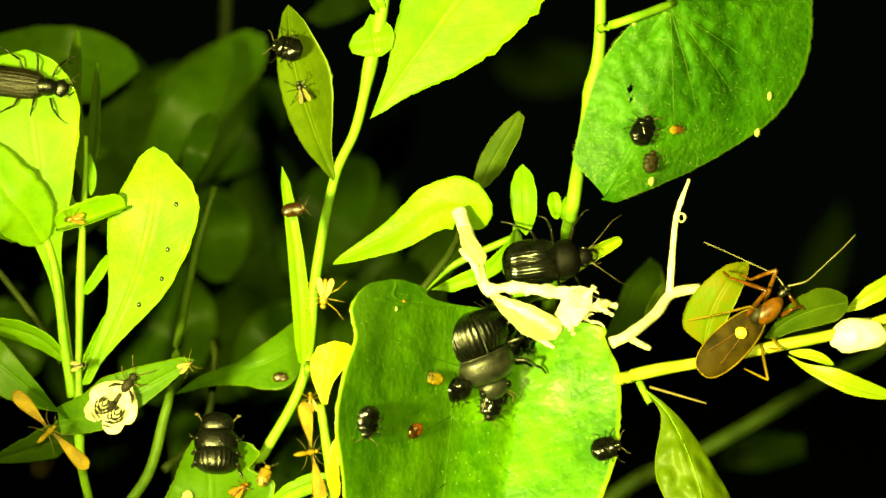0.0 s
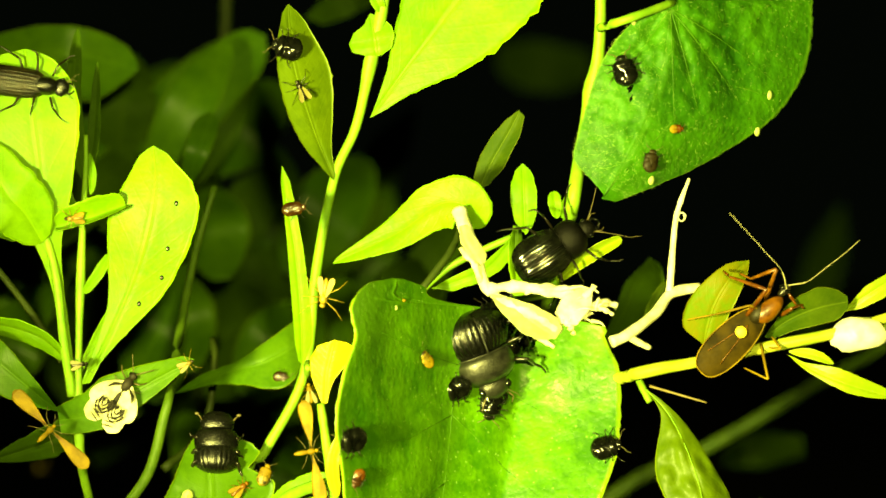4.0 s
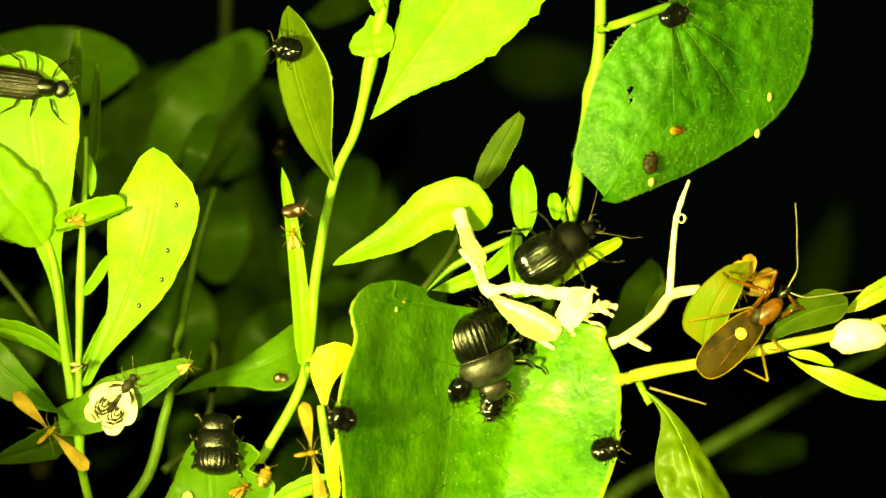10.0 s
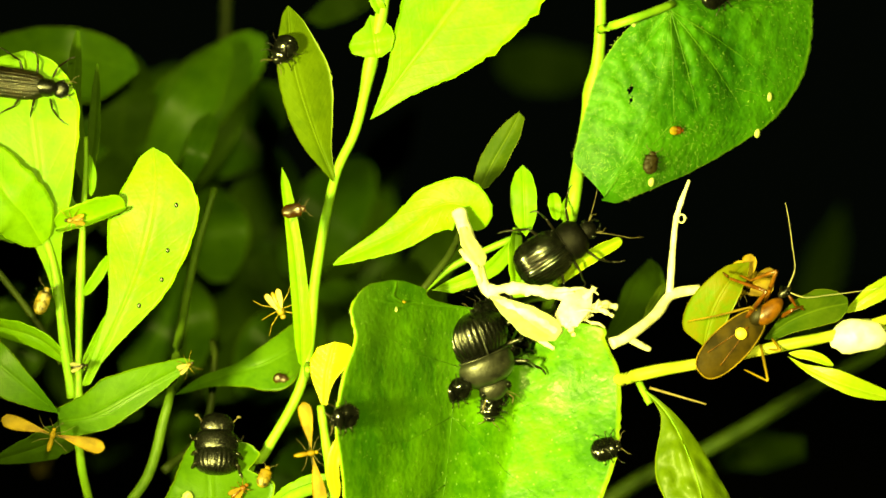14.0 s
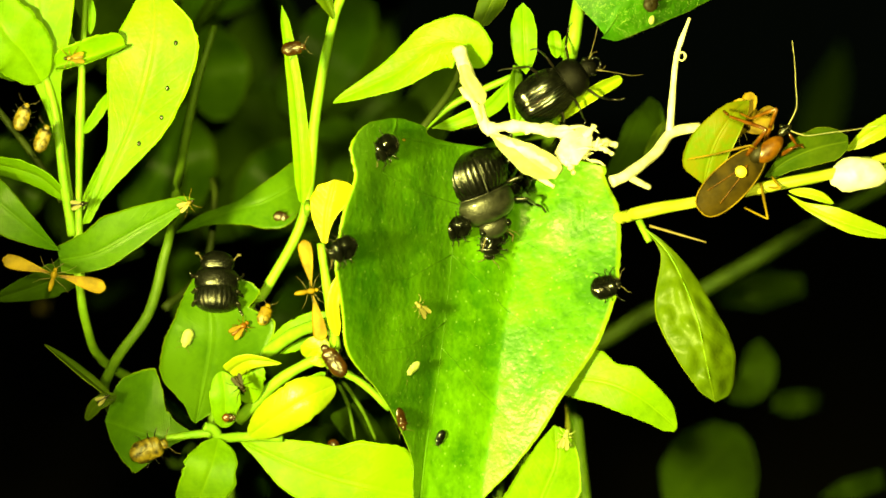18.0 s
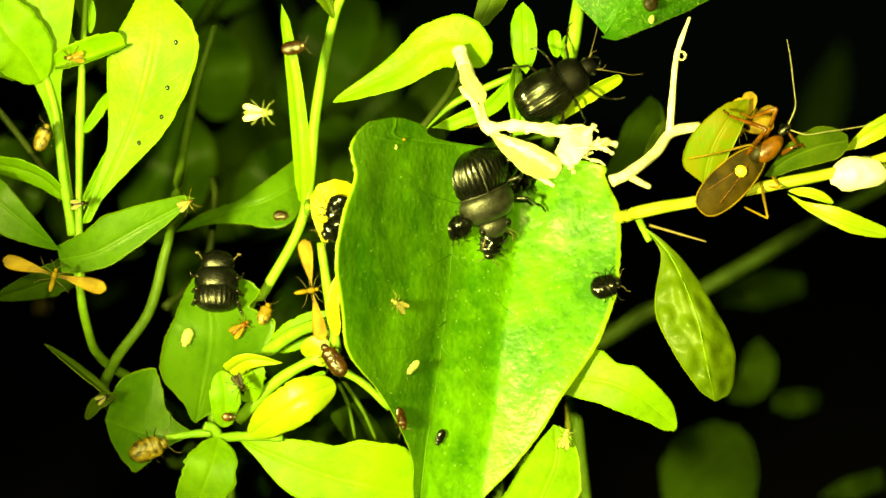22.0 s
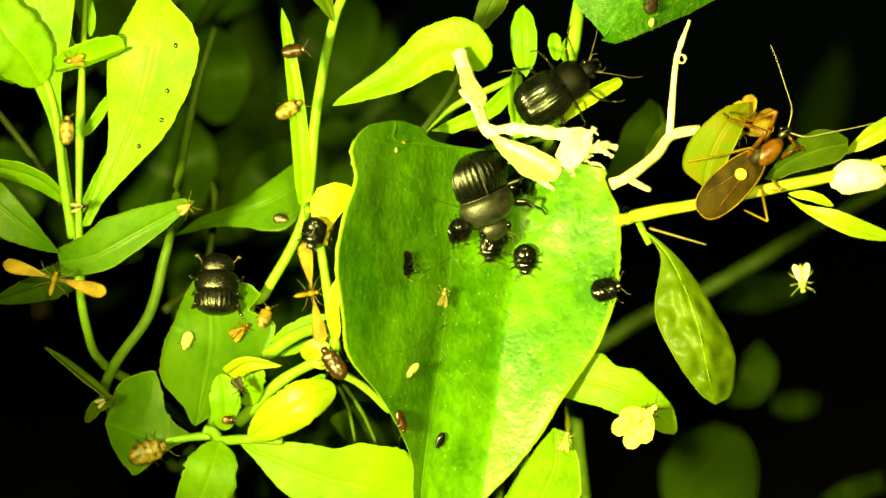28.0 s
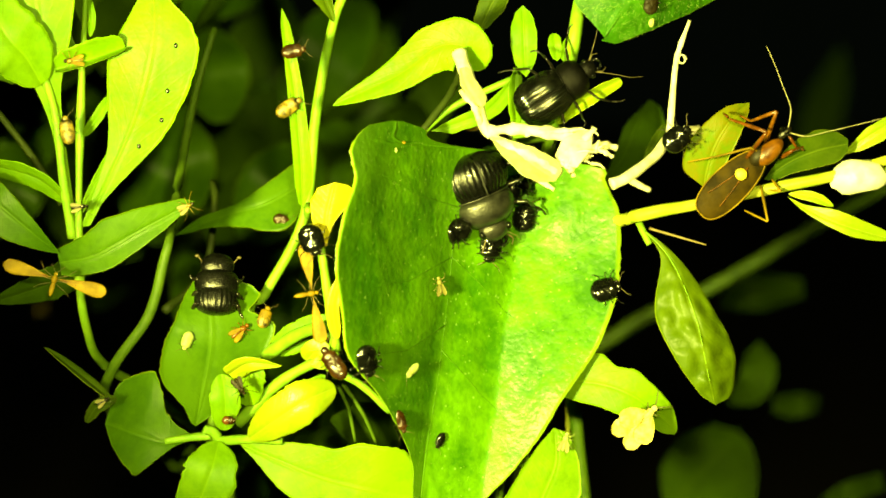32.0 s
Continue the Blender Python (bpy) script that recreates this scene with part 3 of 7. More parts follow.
# arching leaf and the small leaves behind the dry flower head
arch = thing("leafy_herb", cm(1.65, 1.00, -4.30), "lime-green herb shoot with an arching leaf", "plant")
stem(arch, [cm(1.76, 7.00, -7.55), cm(1.46, 7.00, 30.43), cm(1.82, 6.00, 41.11), cm(1.82, 3.50, 43.26), cm(1.82, 1.00, 44.30), cm(1.86, 0.60, 45.58)], 0.00141, 0.00113)
arched = leaf(arch, [cm(0.58, -1.40, 45.51), cm(0.58, -1.80, 46.04), cm(-0.11, -1.70, 46.09), cm(-1.11, -1.30, 45.40), cm(-2.74, -0.80, 44.65)], 0.01269, (0.42, 0.8), LIME, roll=(-5, 15), cup=0.1, seed=31, nv=56, teeth=-1)
lamina(arch, [(1.73, 45.27), (1.21, 44.59), (0.51, 44.24), (-0.30, 44.01)], [0.04, 0.05, 0.06, 0.08, 0.09, 0.14, 0.17, 0.18, 0.2, 0.19, 0.17, 0.13, 0.08, 0.03, 0.01, 0], [-0.03, 0.02, 0.12, 0.2, 0.28, 0.25, 0.24, 0.21, 0.22, 0.21, 0.19, 0.2, 0.11, 0.05, 0.02, 0], LIME, y=(0.2, 0.0, 0.2), slope=(0.2, 0.2), seed=32)
lamina(arch, [(2.06, 45.35), (2.03, 46.28), (1.99, 47.14)], [0, 0.02, 0.08, 0.12, 0.16, 0.26, 0.3, 0.34, 0.35, 0.34, 0.32, 0.25, 0.2, 0.11, 0.04, 0], [0, 0.03, 0.08, 0.13, 0.17, 0.23, 0.29, 0.3, 0.31, 0.31, 0.27, 0.24, 0.17, 0.08, 0.03, 0], LIME, y=(-0.6, -0.8, -0.6), slope=(-0.1, 0.1), seed=33, edge=0.006)
lamina(arch, [(0.90, 46.49), (1.24, 47.20), (1.64, 47.90), (1.93, 48.48)], [0, 0.05, 0.15, 0.24, 0.26, 0.29, 0.33, 0.33, 0.33, 0.31, 0.26, 0.2, 0.12, 0.07, 0.03, 0], [0, 0.04, 0.11, 0.17, 0.19, 0.25, 0.32, 0.32, 0.3, 0.29, 0.28, 0.23, 0.19, 0.16, -0.03, 0], OLIVE, y=(1.0, 0.8, 0.6), slope=(-0.3, 0.45), seed=34)
leaf(arch, [cm(2.84, -0.20, 45.75), cm(2.78, -0.30, 46.14), cm(2.76, -0.20, 46.45)], 0.00338, (0.6, 0.5), LIME, seed=35)
leaf(arch, [cm(2.97, -0.20, 45.75), cm(3.03, -0.30, 46.07), cm(3.11, -0.20, 46.35)], 0.00197, (0.6, 0.6), LIME, seed=36)
leaf(arch, [cm(2.82, -0.40, 44.20), cm(3.57, -0.90, 44.80), cm(4.41, -0.80, 45.27)], 0.00338, (0.5, 0.35), LIGHT, seed=37, cup=0.8)
leaf(arch, [cm(1.85, 0.40, 44.16), cm(1.81, 0.20, 44.87), cm(1.85, 0.20, 45.51)], 0.00423, (0.4, 0.4), LIME, seed=38, roll=30)
leaf(arch, [cm(1.72, 0.60, 43.88), cm(2.21, 0.40, 44.16), cm(2.85, 0.40, 44.31)], 0.00423, (0.5, 0.6), LIME, seed=39)
stem(arch, [cm(0.50, -1.20, 45.68), cm(0.23, 0.40, 45.01), cm(-0.34, 1.20, 44.23), cm(-0.63, 1.40, 43.87)], 0.00085, 0.00099, DIMSTEM)
stem(arch, [cm(-0.63, 1.40, 43.87), cm(0.23, 1.20, 44.59), cm(1.72, 0.80, 45.30)], 0.00099, 0.00085)

# ---- the vine: heart-shaped hairy leaves ----
vine = thing("heart_leaf_vine", cm(4.45, 0.00, -3.76), "climbing vine with large hairy heart-shaped leaves", "vine")
stem(vine, [cm(4.80, 7.00, -7.55), cm(4.04, 7.00, 30.43), cm(2.66, 6.50, 41.09), cm(3.10, 1.60, 45.16), cm(3.19, -0.80, 45.99), cm(3.36, -0.70, 47.11), cm(3.58, -0.60, 48.37), cm(3.85, -0.90, 49.90), cm(3.89, -1.20, 51.69)], 0.00197, 0.00141, knots=(0.8,))
stem(vine, [cm(3.86, -1.40, 50.43), cm(4.48, -2.30, 50.59), cm(5.66, -1.40, 51.06)], 0.00113, 0.00099, name="stalk")
heart = lamina(vine, [(5.75, 52.88), (5.71, 51.78), (5.68, 51.05), (5.53, 49.74), (5.19, 48.47), (4.64, 47.30), (3.97, 46.25)], [-0.2, 0, 0, 0, 0, 0.01, 0.03, 0.93, 1.39, 1.57, 1.56, 1.46, 1.32, 1.1, 0.09, 0.03], [2.21, 2.51, 3.01, 3.15, 3.29, 3.49, 3.54, 3.59, 3.42, 2.91, 2.1, 1.41, 0.88, 0.53, 0.32, 0.01], HEART, y=(-0.9, -1.3, -1.6, -1.8, -1.9, -1.7), slope=(-0.2, 0.8), soft=0.45, seed=41, edge=0.004, quilt=0.035, nv=120, nu=60, rays=((-0.33, 2.0), (0.63, 3.1), (1.0, 3.6), (1.4, 3.0)), fan=0.334, bend=(1.35, 0.62, 1.25), holes=((-0.42, 0.62, 0.022), (-0.36, 0.655, 0.014)), label="hairy dark-green heart-shaped leaf")


def ray_vein(blade, foot, angle, reach, r, mat):
    """A vein that runs from a foot (x, z) in cm over the blade, angle degrees from straight down towards +x, curving on."""
    tree = BVHTree.FromPolygons(*SURFACE[blade.name])
    line = []
    x, z = foot
    for k in range(25):
        hit = tree.ray_cast(EYE, (cm(x, 0, z) - EYE).normalized())[0]
        if hit is None:
            break
        line.append(hit)
        a = radians(angle * (1 - 0.25 * k / 24))
        x, z = x + math.sin(a) * reach / 24, z - math.cos(a) * reach / 24
    return part("vein", Shape().tube(line, [r * (1 - 0.7 * i / len(line)) for i in range(len(line))], 6), mat, blade)


for angle, reach in ((-38, 1.7), (2, 2.8), (17, 2.6), (41, 2.9), (62, 3.2)):
    ray_vein(heart, (5.68, 50.98), angle, reach, 0.00015, VEIN)
ray_vein(heart, (7.3, 49.05), 80, 0.9, 0.00012, VEIN)
ray_vein(heart, (5.75, 48.2), -45, 1.6, 0.00014, VEIN)
hairs(heart, 3600, 0.001)


def fuzz(blade, count, size, name="fringe"):
    """Fine pale hairs along a leaf's margin."""
    rng = random.Random(count + 3)
    s = Shape()
    for _ in range(count):
        side = rng.choice((-1, 1))
        t = rng.uniform(0.02, 0.96)
        p, n = spot(blade, side * 0.985, t)
        q, _n = spot(blade, side * 0.9, t)
        out = (p - q).normalized()
        tip = p + (out + n * rng.uniform(-0.3, 0.8) + Vector((rng.uniform(-0.4, 0.4), 0, rng.uniform(-0.4, 0.4)))).normalized() * size * rng.uniform(0.5, 1.2)
        a = out.orthogonal().normalized() * size * 0.03
        b = out.cross(a)
        k = len(s.v)
        s.v += [p + a, p - a * 0.5 + b * 0.9, p - a * 0.5 - b * 0.9, tip]
        s.uv += [(0, 0)] * 4
        s.f += [(k, k + 1, k + 3), (k + 1, k + 2, k + 3), (k + 2, k, k + 3)]
    return tagged(part(name, s, HAIR, blade, "fine pale hairs along the margin"), kind="stuff")


fuzz(heart, 420, 0.00113)
stem(vine, [cm(2.86, 4.00, 43.84), cm(1.53, 2.40, 43.65), cm(0.71, 0.70, 43.34)], 0.00113, 0.00099, name="stalk")
broad = lamina(vine, [(0.54, 44.17), (0.48, 43.18), (0.39, 42.28), (0.25, 41.15), (0.13, 39.88), (-0.04, 38.46), (-0.20, 37.33), (-0.41, 36.05), (-0.55, 34.77), (-0.61, 33.28)], [1.84, 2.41, 2.71, 2.83, 2.78, 2.64, 2.82, 2.89, 2.61, 2.26, 1.2, 0.37, 0.21, 0.1, 0.03, 0], [-1.54, -0.99, -0.45, 3.26, 3.58, 4, 4.18, 4.2, 3.9, 3.3, 2.82, 2.24, 1.59, 0.86, 0.26, 0], BROAD, y=(0.4, 0.1, -0.3, -0.6, -0.9), slope=(1.55, 1.05), crease=(1.5, -0.22), ease=0.6, seed=42, edge=0.003, quilt=0.012, nv=90, nu=28, label="broad green heart-shaped leaf, half turned from the light")
for run in ([(0, 0.14), (0, 0.4), (0, 0.7), (0, 0.97)], [(0, 0.2), (0.35, 0.3), (0.7, 0.36)], [(0, 0.36), (0.35, 0.46), (0.7, 0.52)], [(0, 0.55), (0.35, 0.64), (0.7, 0.7)], [(0, 0.24), (-0.4, 0.22), (-0.8, 0.16)], [(0, 0.36), (-0.35, 0.42), (-0.7, 0.44)], [(0, 0.5), (-0.35, 0.56), (-0.7, 0.58)]):
    vein(broad, run, 0.0002)
hairs(broad, 900, 0.00085)
fuzz(broad, 420, 0.00085)

# ---- dry flowering twig ----
dry = thing("dry_twig", cm(3.11, 2.00, 42.13), "bleached pale twig with withered flower stalks", "twig")
stem(dry, [cm(0.39, -2.00, 45.95), cm(0.52, -2.20, 45.56), cm(0.74, -2.30, 45.01), cm(0.99, -2.30, 44.19), cm(1.18, -2.40, 43.92)], 0.00183, 0.00127, PALE, knots=(0.5,))
def petal(pts, r0, r1, seed, flat=0.6):
    """A withered pale tube of uneven thickness, pinched and frayed at its end."""
    line = curve(pts, 22)
    rng = random.Random(seed)
    radii = [0.84 * (r0 + (r1 - r0) * i / 22) * (1 + 0.22 * math.sin(i * 0.9 + seed) + rng.uniform(-0.14, 0.14)) for i in range(23)]
    line = [p + Vector((rng.uniform(-1, 1), rng.uniform(-1, 1), rng.uniform(-1, 1))) * r0 * 0.12 for p in line]
    return part("petal", Shape().tube(line, radii, 9, flat), PALE, dry)


petal([cm(1.10, -2.40, 44.03), cm(1.72, -2.60, 44.08), cm(2.54, -2.80, 44.00), cm(3.50, -2.70, 43.81)], 0.00155, 0.00183, 1)
petal([cm(2.00, -2.70, 43.97), cm(2.67, -2.90, 44.03), cm(3.36, -2.80, 44.07)], 0.00085, 0.00070, 2)
petal([cm(1.18, -2.40, 43.92), cm(1.65, -2.70, 43.65), cm(2.26, -2.90, 43.38), cm(2.84, -2.70, 43.02)], 0.00127, 0.00155, 3)
petal([cm(1.37, -2.50, 43.73), cm(1.79, -2.80, 43.29), cm(2.21, -2.80, 42.94), cm(2.68, -2.60, 42.63)], 0.00099, 0.00070, 5)
petal([cm(2.75, -2.60, 43.29), cm(3.29, -2.90, 43.54), cm(3.80, -2.80, 43.68), cm(4.22, -2.60, 43.63)], 0.00183, 0.00099, 6)
petal([cm(3.02, -2.70, 43.54), cm(3.36, -2.90, 43.79), cm(3.66, -2.90, 44.11)], 0.00169, 0.00070, 7)
petal([cm(2.95, -2.80, 43.37), cm(3.08, -2.90, 43.13), cm(3.17, -2.80, 42.94)], 0.00141, 0.00056, 8)
petal([cm(3.49, -2.90, 43.65), cm(3.90, -3.00, 43.54), cm(4.12, -2.90, 43.40)], 0.00099, 0.00042, 9)
petal([cm(0.43, -2.30, 45.01), cm(0.77, -2.60, 44.60), cm(0.91, -2.40, 44.19)], 0.00085, 0.00070, 10)
lamina(dry, [(1.18, 43.82), (1.78, 43.53), (2.34, 43.11), (2.83, 42.79)], [-0.04, -0.01, 0.05, 0.09, 0.14, 0.23, 0.29, 0.33, 0.36, 0.38, 0.32, 0.28, 0.18, 0.1, 0.06, 0.04], [0.07, 0.08, 0.09, 0.1, 0.11, 0.15, 0.2, 0.26, 0.35, 0.38, 0.41, 0.42, 0.38, 0.32, 0.29, 0.27], IVORY, y=(-2.5, -2.9, -2.8), slope=(0.6, -0.3), seed=62, nv=24, name="bract", label="papery pale bract")
lamina(dry, [(0.44, 45.58), (0.58, 45.16), (0.76, 44.87), (0.93, 44.59)], [0.04, 0.05, 0.06, 0.07, 0.07, 0.1, 0.13, 0.11, 0.12, 0.12, 0.13, 0.12, 0.11, 0.1, 0.1, 0.09], [0.07, 0.11, 0.13, 0.15, 0.17, 0.22, 0.26, 0.28, 0.28, 0.28, 0.28, 0.29, 0.25, 0.19, 0.16, 0.15], IVORY, y=(-2.5, -2.6, -2.5), slope=(-0.3, 0.5), seed=63, nv=24, name="bract")
lamina(dry, [(2.83, 43.32), (3.19, 43.60), (3.68, 43.96)], [0.07, 0.08, 0.1, 0.11, 0.12, 0.16, 0.2, 0.26, 0.29, 0.27, 0.24, 0.22, 0.21, 0.16, 0.12, 0.1], [0.23, 0.24, 0.27, 0.3, 0.32, 0.39, 0.48, 0.46, 0.44, 0.41, 0.38, 0.33, 0.23, 0.15, 0.11, 0.09], PALE, y=(-2.7, -3.1, -2.8), slope=(0.4, -0.4), seed=64, nv=24, name="bract", label="papery pale bract")
rng = random.Random(8)
for k in range(14):
    p = cm(3.57, -2.90, 43.65) + Vector((rng.uniform(-0.006, 0.002), rng.uniform(-0.002, 0.002), rng.uniform(-0.004, 0.004)))
    d = Vector((rng.uniform(0.2, 1.0), rng.uniform(-0.5, 0.3), rng.uniform(-0.6, 1.0))).normalized() * rng.uniform(0.002, 0.0055)
    stem(dry, [p, p + d * 0.6 + Vector((0, 0, 0.0005)), p + d], 0.0005, 0.0001, PALE, name="stamen", n=6)

# ---- the branch on the right ----
branch = thing("right_branch", cm(3.04, 0.00, -3.76), "leafy branch with a white bud and yellowing leaves", "branch")
branch.name = "leafy_branch"
stem(branch, [cm(3.32, 8.00, -8.09), cm(3.47, 8.00, 31.82), cm(3.72, 6.50, 39.57), cm(4.12, 2.00, 41.50), cm(4.59, 1.00, 41.76), cm(4.90, 0.40, 41.89), cm(5.58, 0.00, 42.05), cm(6.38, -0.70, 42.22), cm(8.25, -1.60, 42.66), cm(9.77, -1.60, 42.98), cm(11.90, -1.20, 43.62)], 0.00197, 0.00127, STRAWSTEM)
stem(branch, [cm(4.09, -2.40, 42.74), cm(4.51, -2.20, 42.92), cm(5.21, -1.50, 43.42), cm(5.63, -1.00, 43.90), cm(6.34, -0.80, 44.06)], 0.00141, 0.00127, PALE, label="bleached dry side twig")
stem(branch, [cm(5.59, -1.00, 43.90), cm(5.66, -1.00, 44.87), cm(5.77, -1.00, 45.85), cm(6.08, -0.90, 46.74)], 0.0010, 0.0004, PALE, knots=(0.65, 0.8), label="bleached dry side twig")
stem(branch, [cm(4.46, -2.20, 42.90), cm(4.76, -2.10, 42.73), cm(5.05, -1.90, 42.59)], 0.00099, 0.00070, PALE)
stem(branch, [cm(5.19, 0.50, 41.56), cm(5.94, 0.10, 41.35), cm(6.57, 0.00, 41.17)], 0.00037, 0.00023, BARK)
tawny = lamina(branch, [(6.51, 42.20), (6.54, 42.76), (6.78, 43.60), (7.20, 44.31), (7.64, 44.72)], [0.07, 0.07, 0.07, 0.06, 0.06, 0.05, 0.59, 0.67, 0.63, 0.52, 0.41, 0.3, 0.18, 0.08, 0.03, 0], [0, 0.07, 0.09, 0.1, 0.1, 0.12, 0.25, 0.38, 0.44, 0.44, 0.4, 0.33, 0.24, 0.13, 0.04, 0], TAWNY, y=(-0.8, -1.2, -1.4, -1.0), slope=(0.1, 0.3), seed=61, edge=0.012)
olive = lamina(branch, [(8.01, 42.80), (8.68, 43.25), (9.39, 43.53), (10.11, 43.69)], [0, 0.02, 0.05, 0.07, 0.1, 0.17, 0.29, 0.37, 0.45, 0.47, 0.51, 0.44, 0.36, 0.25, 0.17, 0.14], [0, 0.04, 0.12, 0.18, 0.2, 0.24, 0.29, 0.34, 0.38, 0.4, 0.41, 0.4, 0.34, 0.22, 0.16, -0.05], OLIVE, y=(-1.4, -1.7, -1.7, -1.5), slope=(0.5, 0.5), seed=62)
lamina(branch, [(9.95, 43.42), (10.66, 43.89), (11.57, 44.48)], [0, 0.01, 0.02, 0.03, 0.05, 0.08, 0.13, 0.17, 0.22, 0.21, 0.2, 0.18, 0.1, 0.05, 0.02, 0], [0, 0.01, 0.04, 0.06, 0.08, 0.13, 0.19, 0.22, 0.25, 0.27, 0.25, 0.24, 0.22, 0.11, 0.04, 0], LIGHT, y=(-0.9, -1.2, -1.0), slope=(0.1, 0.1), seed=63)
lamina(branch, [(8.58, 42.38), (9.25, 41.98), (10.09, 41.63), (11.39, 41.26)], [0, 0.01, 0.02, 0.04, 0.05, 0.08, 0.11, 0.13, 0.16, 0.18, 0.21, 0.18, 0.12, 0.05, 0.02, 0], [0, 0, 0.01, 0.02, 0.03, 0.05, 0.13, 0.21, 0.28, 0.3, 0.28, 0.23, 0.18, 0.11, 0.04, 0], LIGHT, y=(-0.9, -1.3, -1.4, -1.0), slope=(0.1, -0.1), seed=64, edge=0.01)
leaf(branch, [cm(8.53, -0.90, 42.47), cm(9.13, -1.10, 42.40), cm(9.65, -1.00, 42.16)], 0.00254, (0.7, 0.7), LIGHT, seed=65)
leaf(branch, [cm(10.55, -0.90, 43.06), cm(10.94, -1.10, 43.18), cm(11.65, -1.00, 43.34)], 0.00366, (0.7, 0.7), LIGHT, seed=66)
bud = Shape().egg(cm(10.09, -1.50, 42.91), (0.00620, 0.00423, 0.00423), 20, 16, turn=Matrix.Rotation(radians(-12), 3, "Y"))
bud.v = [p + Vector((1, 0, -0.35)) * max(0, p.x - cm(10.26, -1.50, 42.91).x) * 0.55 + (p - cm(10.09, -1.50, 42.91)) * 0.16 * noise.noise(p * 420) for p in bud.v]
part("bud", bud, plain_material("white_bud", (0.7, 0.7, 0.48), (0.85, 0.85, 0.66), 0.5, 300), branch, "plump creamy white bud")
stem(branch, [cm(4.91, 1.20, 41.81), cm(5.01, 0.90, 41.54), cm(5.20, 0.70, 41.15)], 0.00099, 0.00085, name="stalk")
drop_leaf = lamina(branch, [(5.02, 41.54), (5.59, 40.94), (6.01, 40.16), (6.37, 39.17), (6.58, 38.18), (6.81, 37.16)], [0, 0.01, 0.04, 0.06, 0.08, 0.19, 0.48, 0.77, 0.95, 0.93, 0.81, 0.63, 0.44, 0.28, 0.09, 0], [0, 0.01, 0.04, 0.06, 0.08, 0.13, 0.23, 0.33, 0.43, 0.55, 0.7, 0.75, 0.64, 0.52, 0.35, 0], SAGE, y=(0.7, 0.4, 0.0, -0.2, 0.2), slope=(-0.15, 0.9), seed=67, edge=0.004, quilt=0.32, label="drooping olive-green leaf with a pale midrib")
vein(drop_leaf, [(0, 0.02), (0, 0.35), (0, 0.7), (0, 0.97)], 0.0004).data.materials[0] = STEM

# ---- low growth ----
low = thing("leafy_herb", cm(-5.69, 0.00, -3.76), "low lime-green herb with rounded leaves below the stems", "plant")
stem(low, [cm(-5.82, 2.00, -4.84), cm(-5.72, 1.50, 29.82), cm(-5.59, 1.00, 34.47), cm(-5.64, 0.20, 36.26), cm(-5.98, 0.00, 36.56)], 0.00141, 0.00127)
stem(low, [cm(-5.64, 0.20, 36.23), cm(-4.83, -0.40, 36.34), cm(-3.98, -0.60, 36.33)], 0.00127, 0.00113)
scarab_leaf = lamina(low, [(-6.19, 36.62), (-5.96, 37.61), (-5.78, 38.75), (-5.82, 39.59), (-5.91, 40.37)], [0, 0.14, 0.25, 0.34, 0.49, 0.97, 1.19, 1.2, 1.16, 1.05, 0.88, 0.72, 0.58, 0.42, 0.31, 0], [0, 0.06, 0.19, 0.3, 0.4, 0.72, 1.05, 1.27, 1.45, 1.57, 0.99, 1.25, 1.11, 0.66, 0.23, 0], GREEN, y=(0.1, -0.3, -0.4, 0.2), slope=(0.25, 0.35), seed=71, edge=0.012)
lamina(low, [(-6.21, 36.36), (-6.84, 36.22), (-7.55, 36.41), (-8.46, 36.69)], [0, 0.01, 0.02, 0.03, 0.04, 0.07, 0.13, 0.35, 0.72, 1.04, 0.92, 0.71, 0.48, 0.24, 0.07, -0.01], [0, 0.04, 0.12, 0.19, 0.26, 0.43, 0.61, 0.67, 0.76, 1.21, 1.6, 1.54, 1.38, 1.22, 1.05, 0.88], GREEN, y=(0.3, 0.1, 0.2, 0.8), slope=(0.3, 0.2), seed=72, edge=0.012)
low_bright = lamina(low, [(-5.12, 36.21), (-4.02, 35.70), (-2.89, 35.27), (-1.47, 34.92), (0.01, 34.70)], [0, 0.03, 0.11, 0.16, 0.23, 0.43, 0.66, 0.75, 0.76, 0.74, 0.75, 0.78, 0.73, 0.42, 0.13, 0], [0, 0.05, 0.15, 0.23, 0.31, 0.49, 0.65, 0.75, 0.82, 1.11, 1.17, 1.17, 0.79, 0.37, 0.11, 0], CITRUS, y=(-0.2, -0.5, -0.4, 0.2), slope=(0.05, -0.1), seed=73, edge=0.012)
leaf(low, [cm(-4.83, -0.80, 36.38), cm(-4.07, -1.50, 36.95), cm(-3.37, -1.70, 37.41), cm(-2.64, -1.20, 37.70)], 0.01099, (0.55, 0.5), LIGHT, seed=74, cup=-0.2)
leaf(low, [cm(-5.45, -0.60, 36.56), cm(-5.40, -0.90, 37.34), cm(-5.50, -0.80, 38.00)], 0.00761, (0.6, 0.6), LIME, seed=75)
leaf(low, [cm(-5.31, -0.80, 37.96), cm(-4.78, -1.20, 38.27), cm(-3.98, -1.20, 38.20)], 0.00564, (0.25, 0.95), LIGHT, seed=76, roll=30, label="withered pale leaf")
leaf(low, [cm(-4.84, -0.20, 37.14), cm(-4.82, -0.60, 37.87), cm(-4.61, -0.60, 38.22)], 0.00846, (0.5, 0.4), LIME, seed=77)
leaf(low, [cm(-5.60, -0.20, 36.29), cm(-5.80, -0.60, 35.49), cm(-6.39, -0.20, 34.04)], 0.01353, (0.7, 0.6), LIME, seed=78)
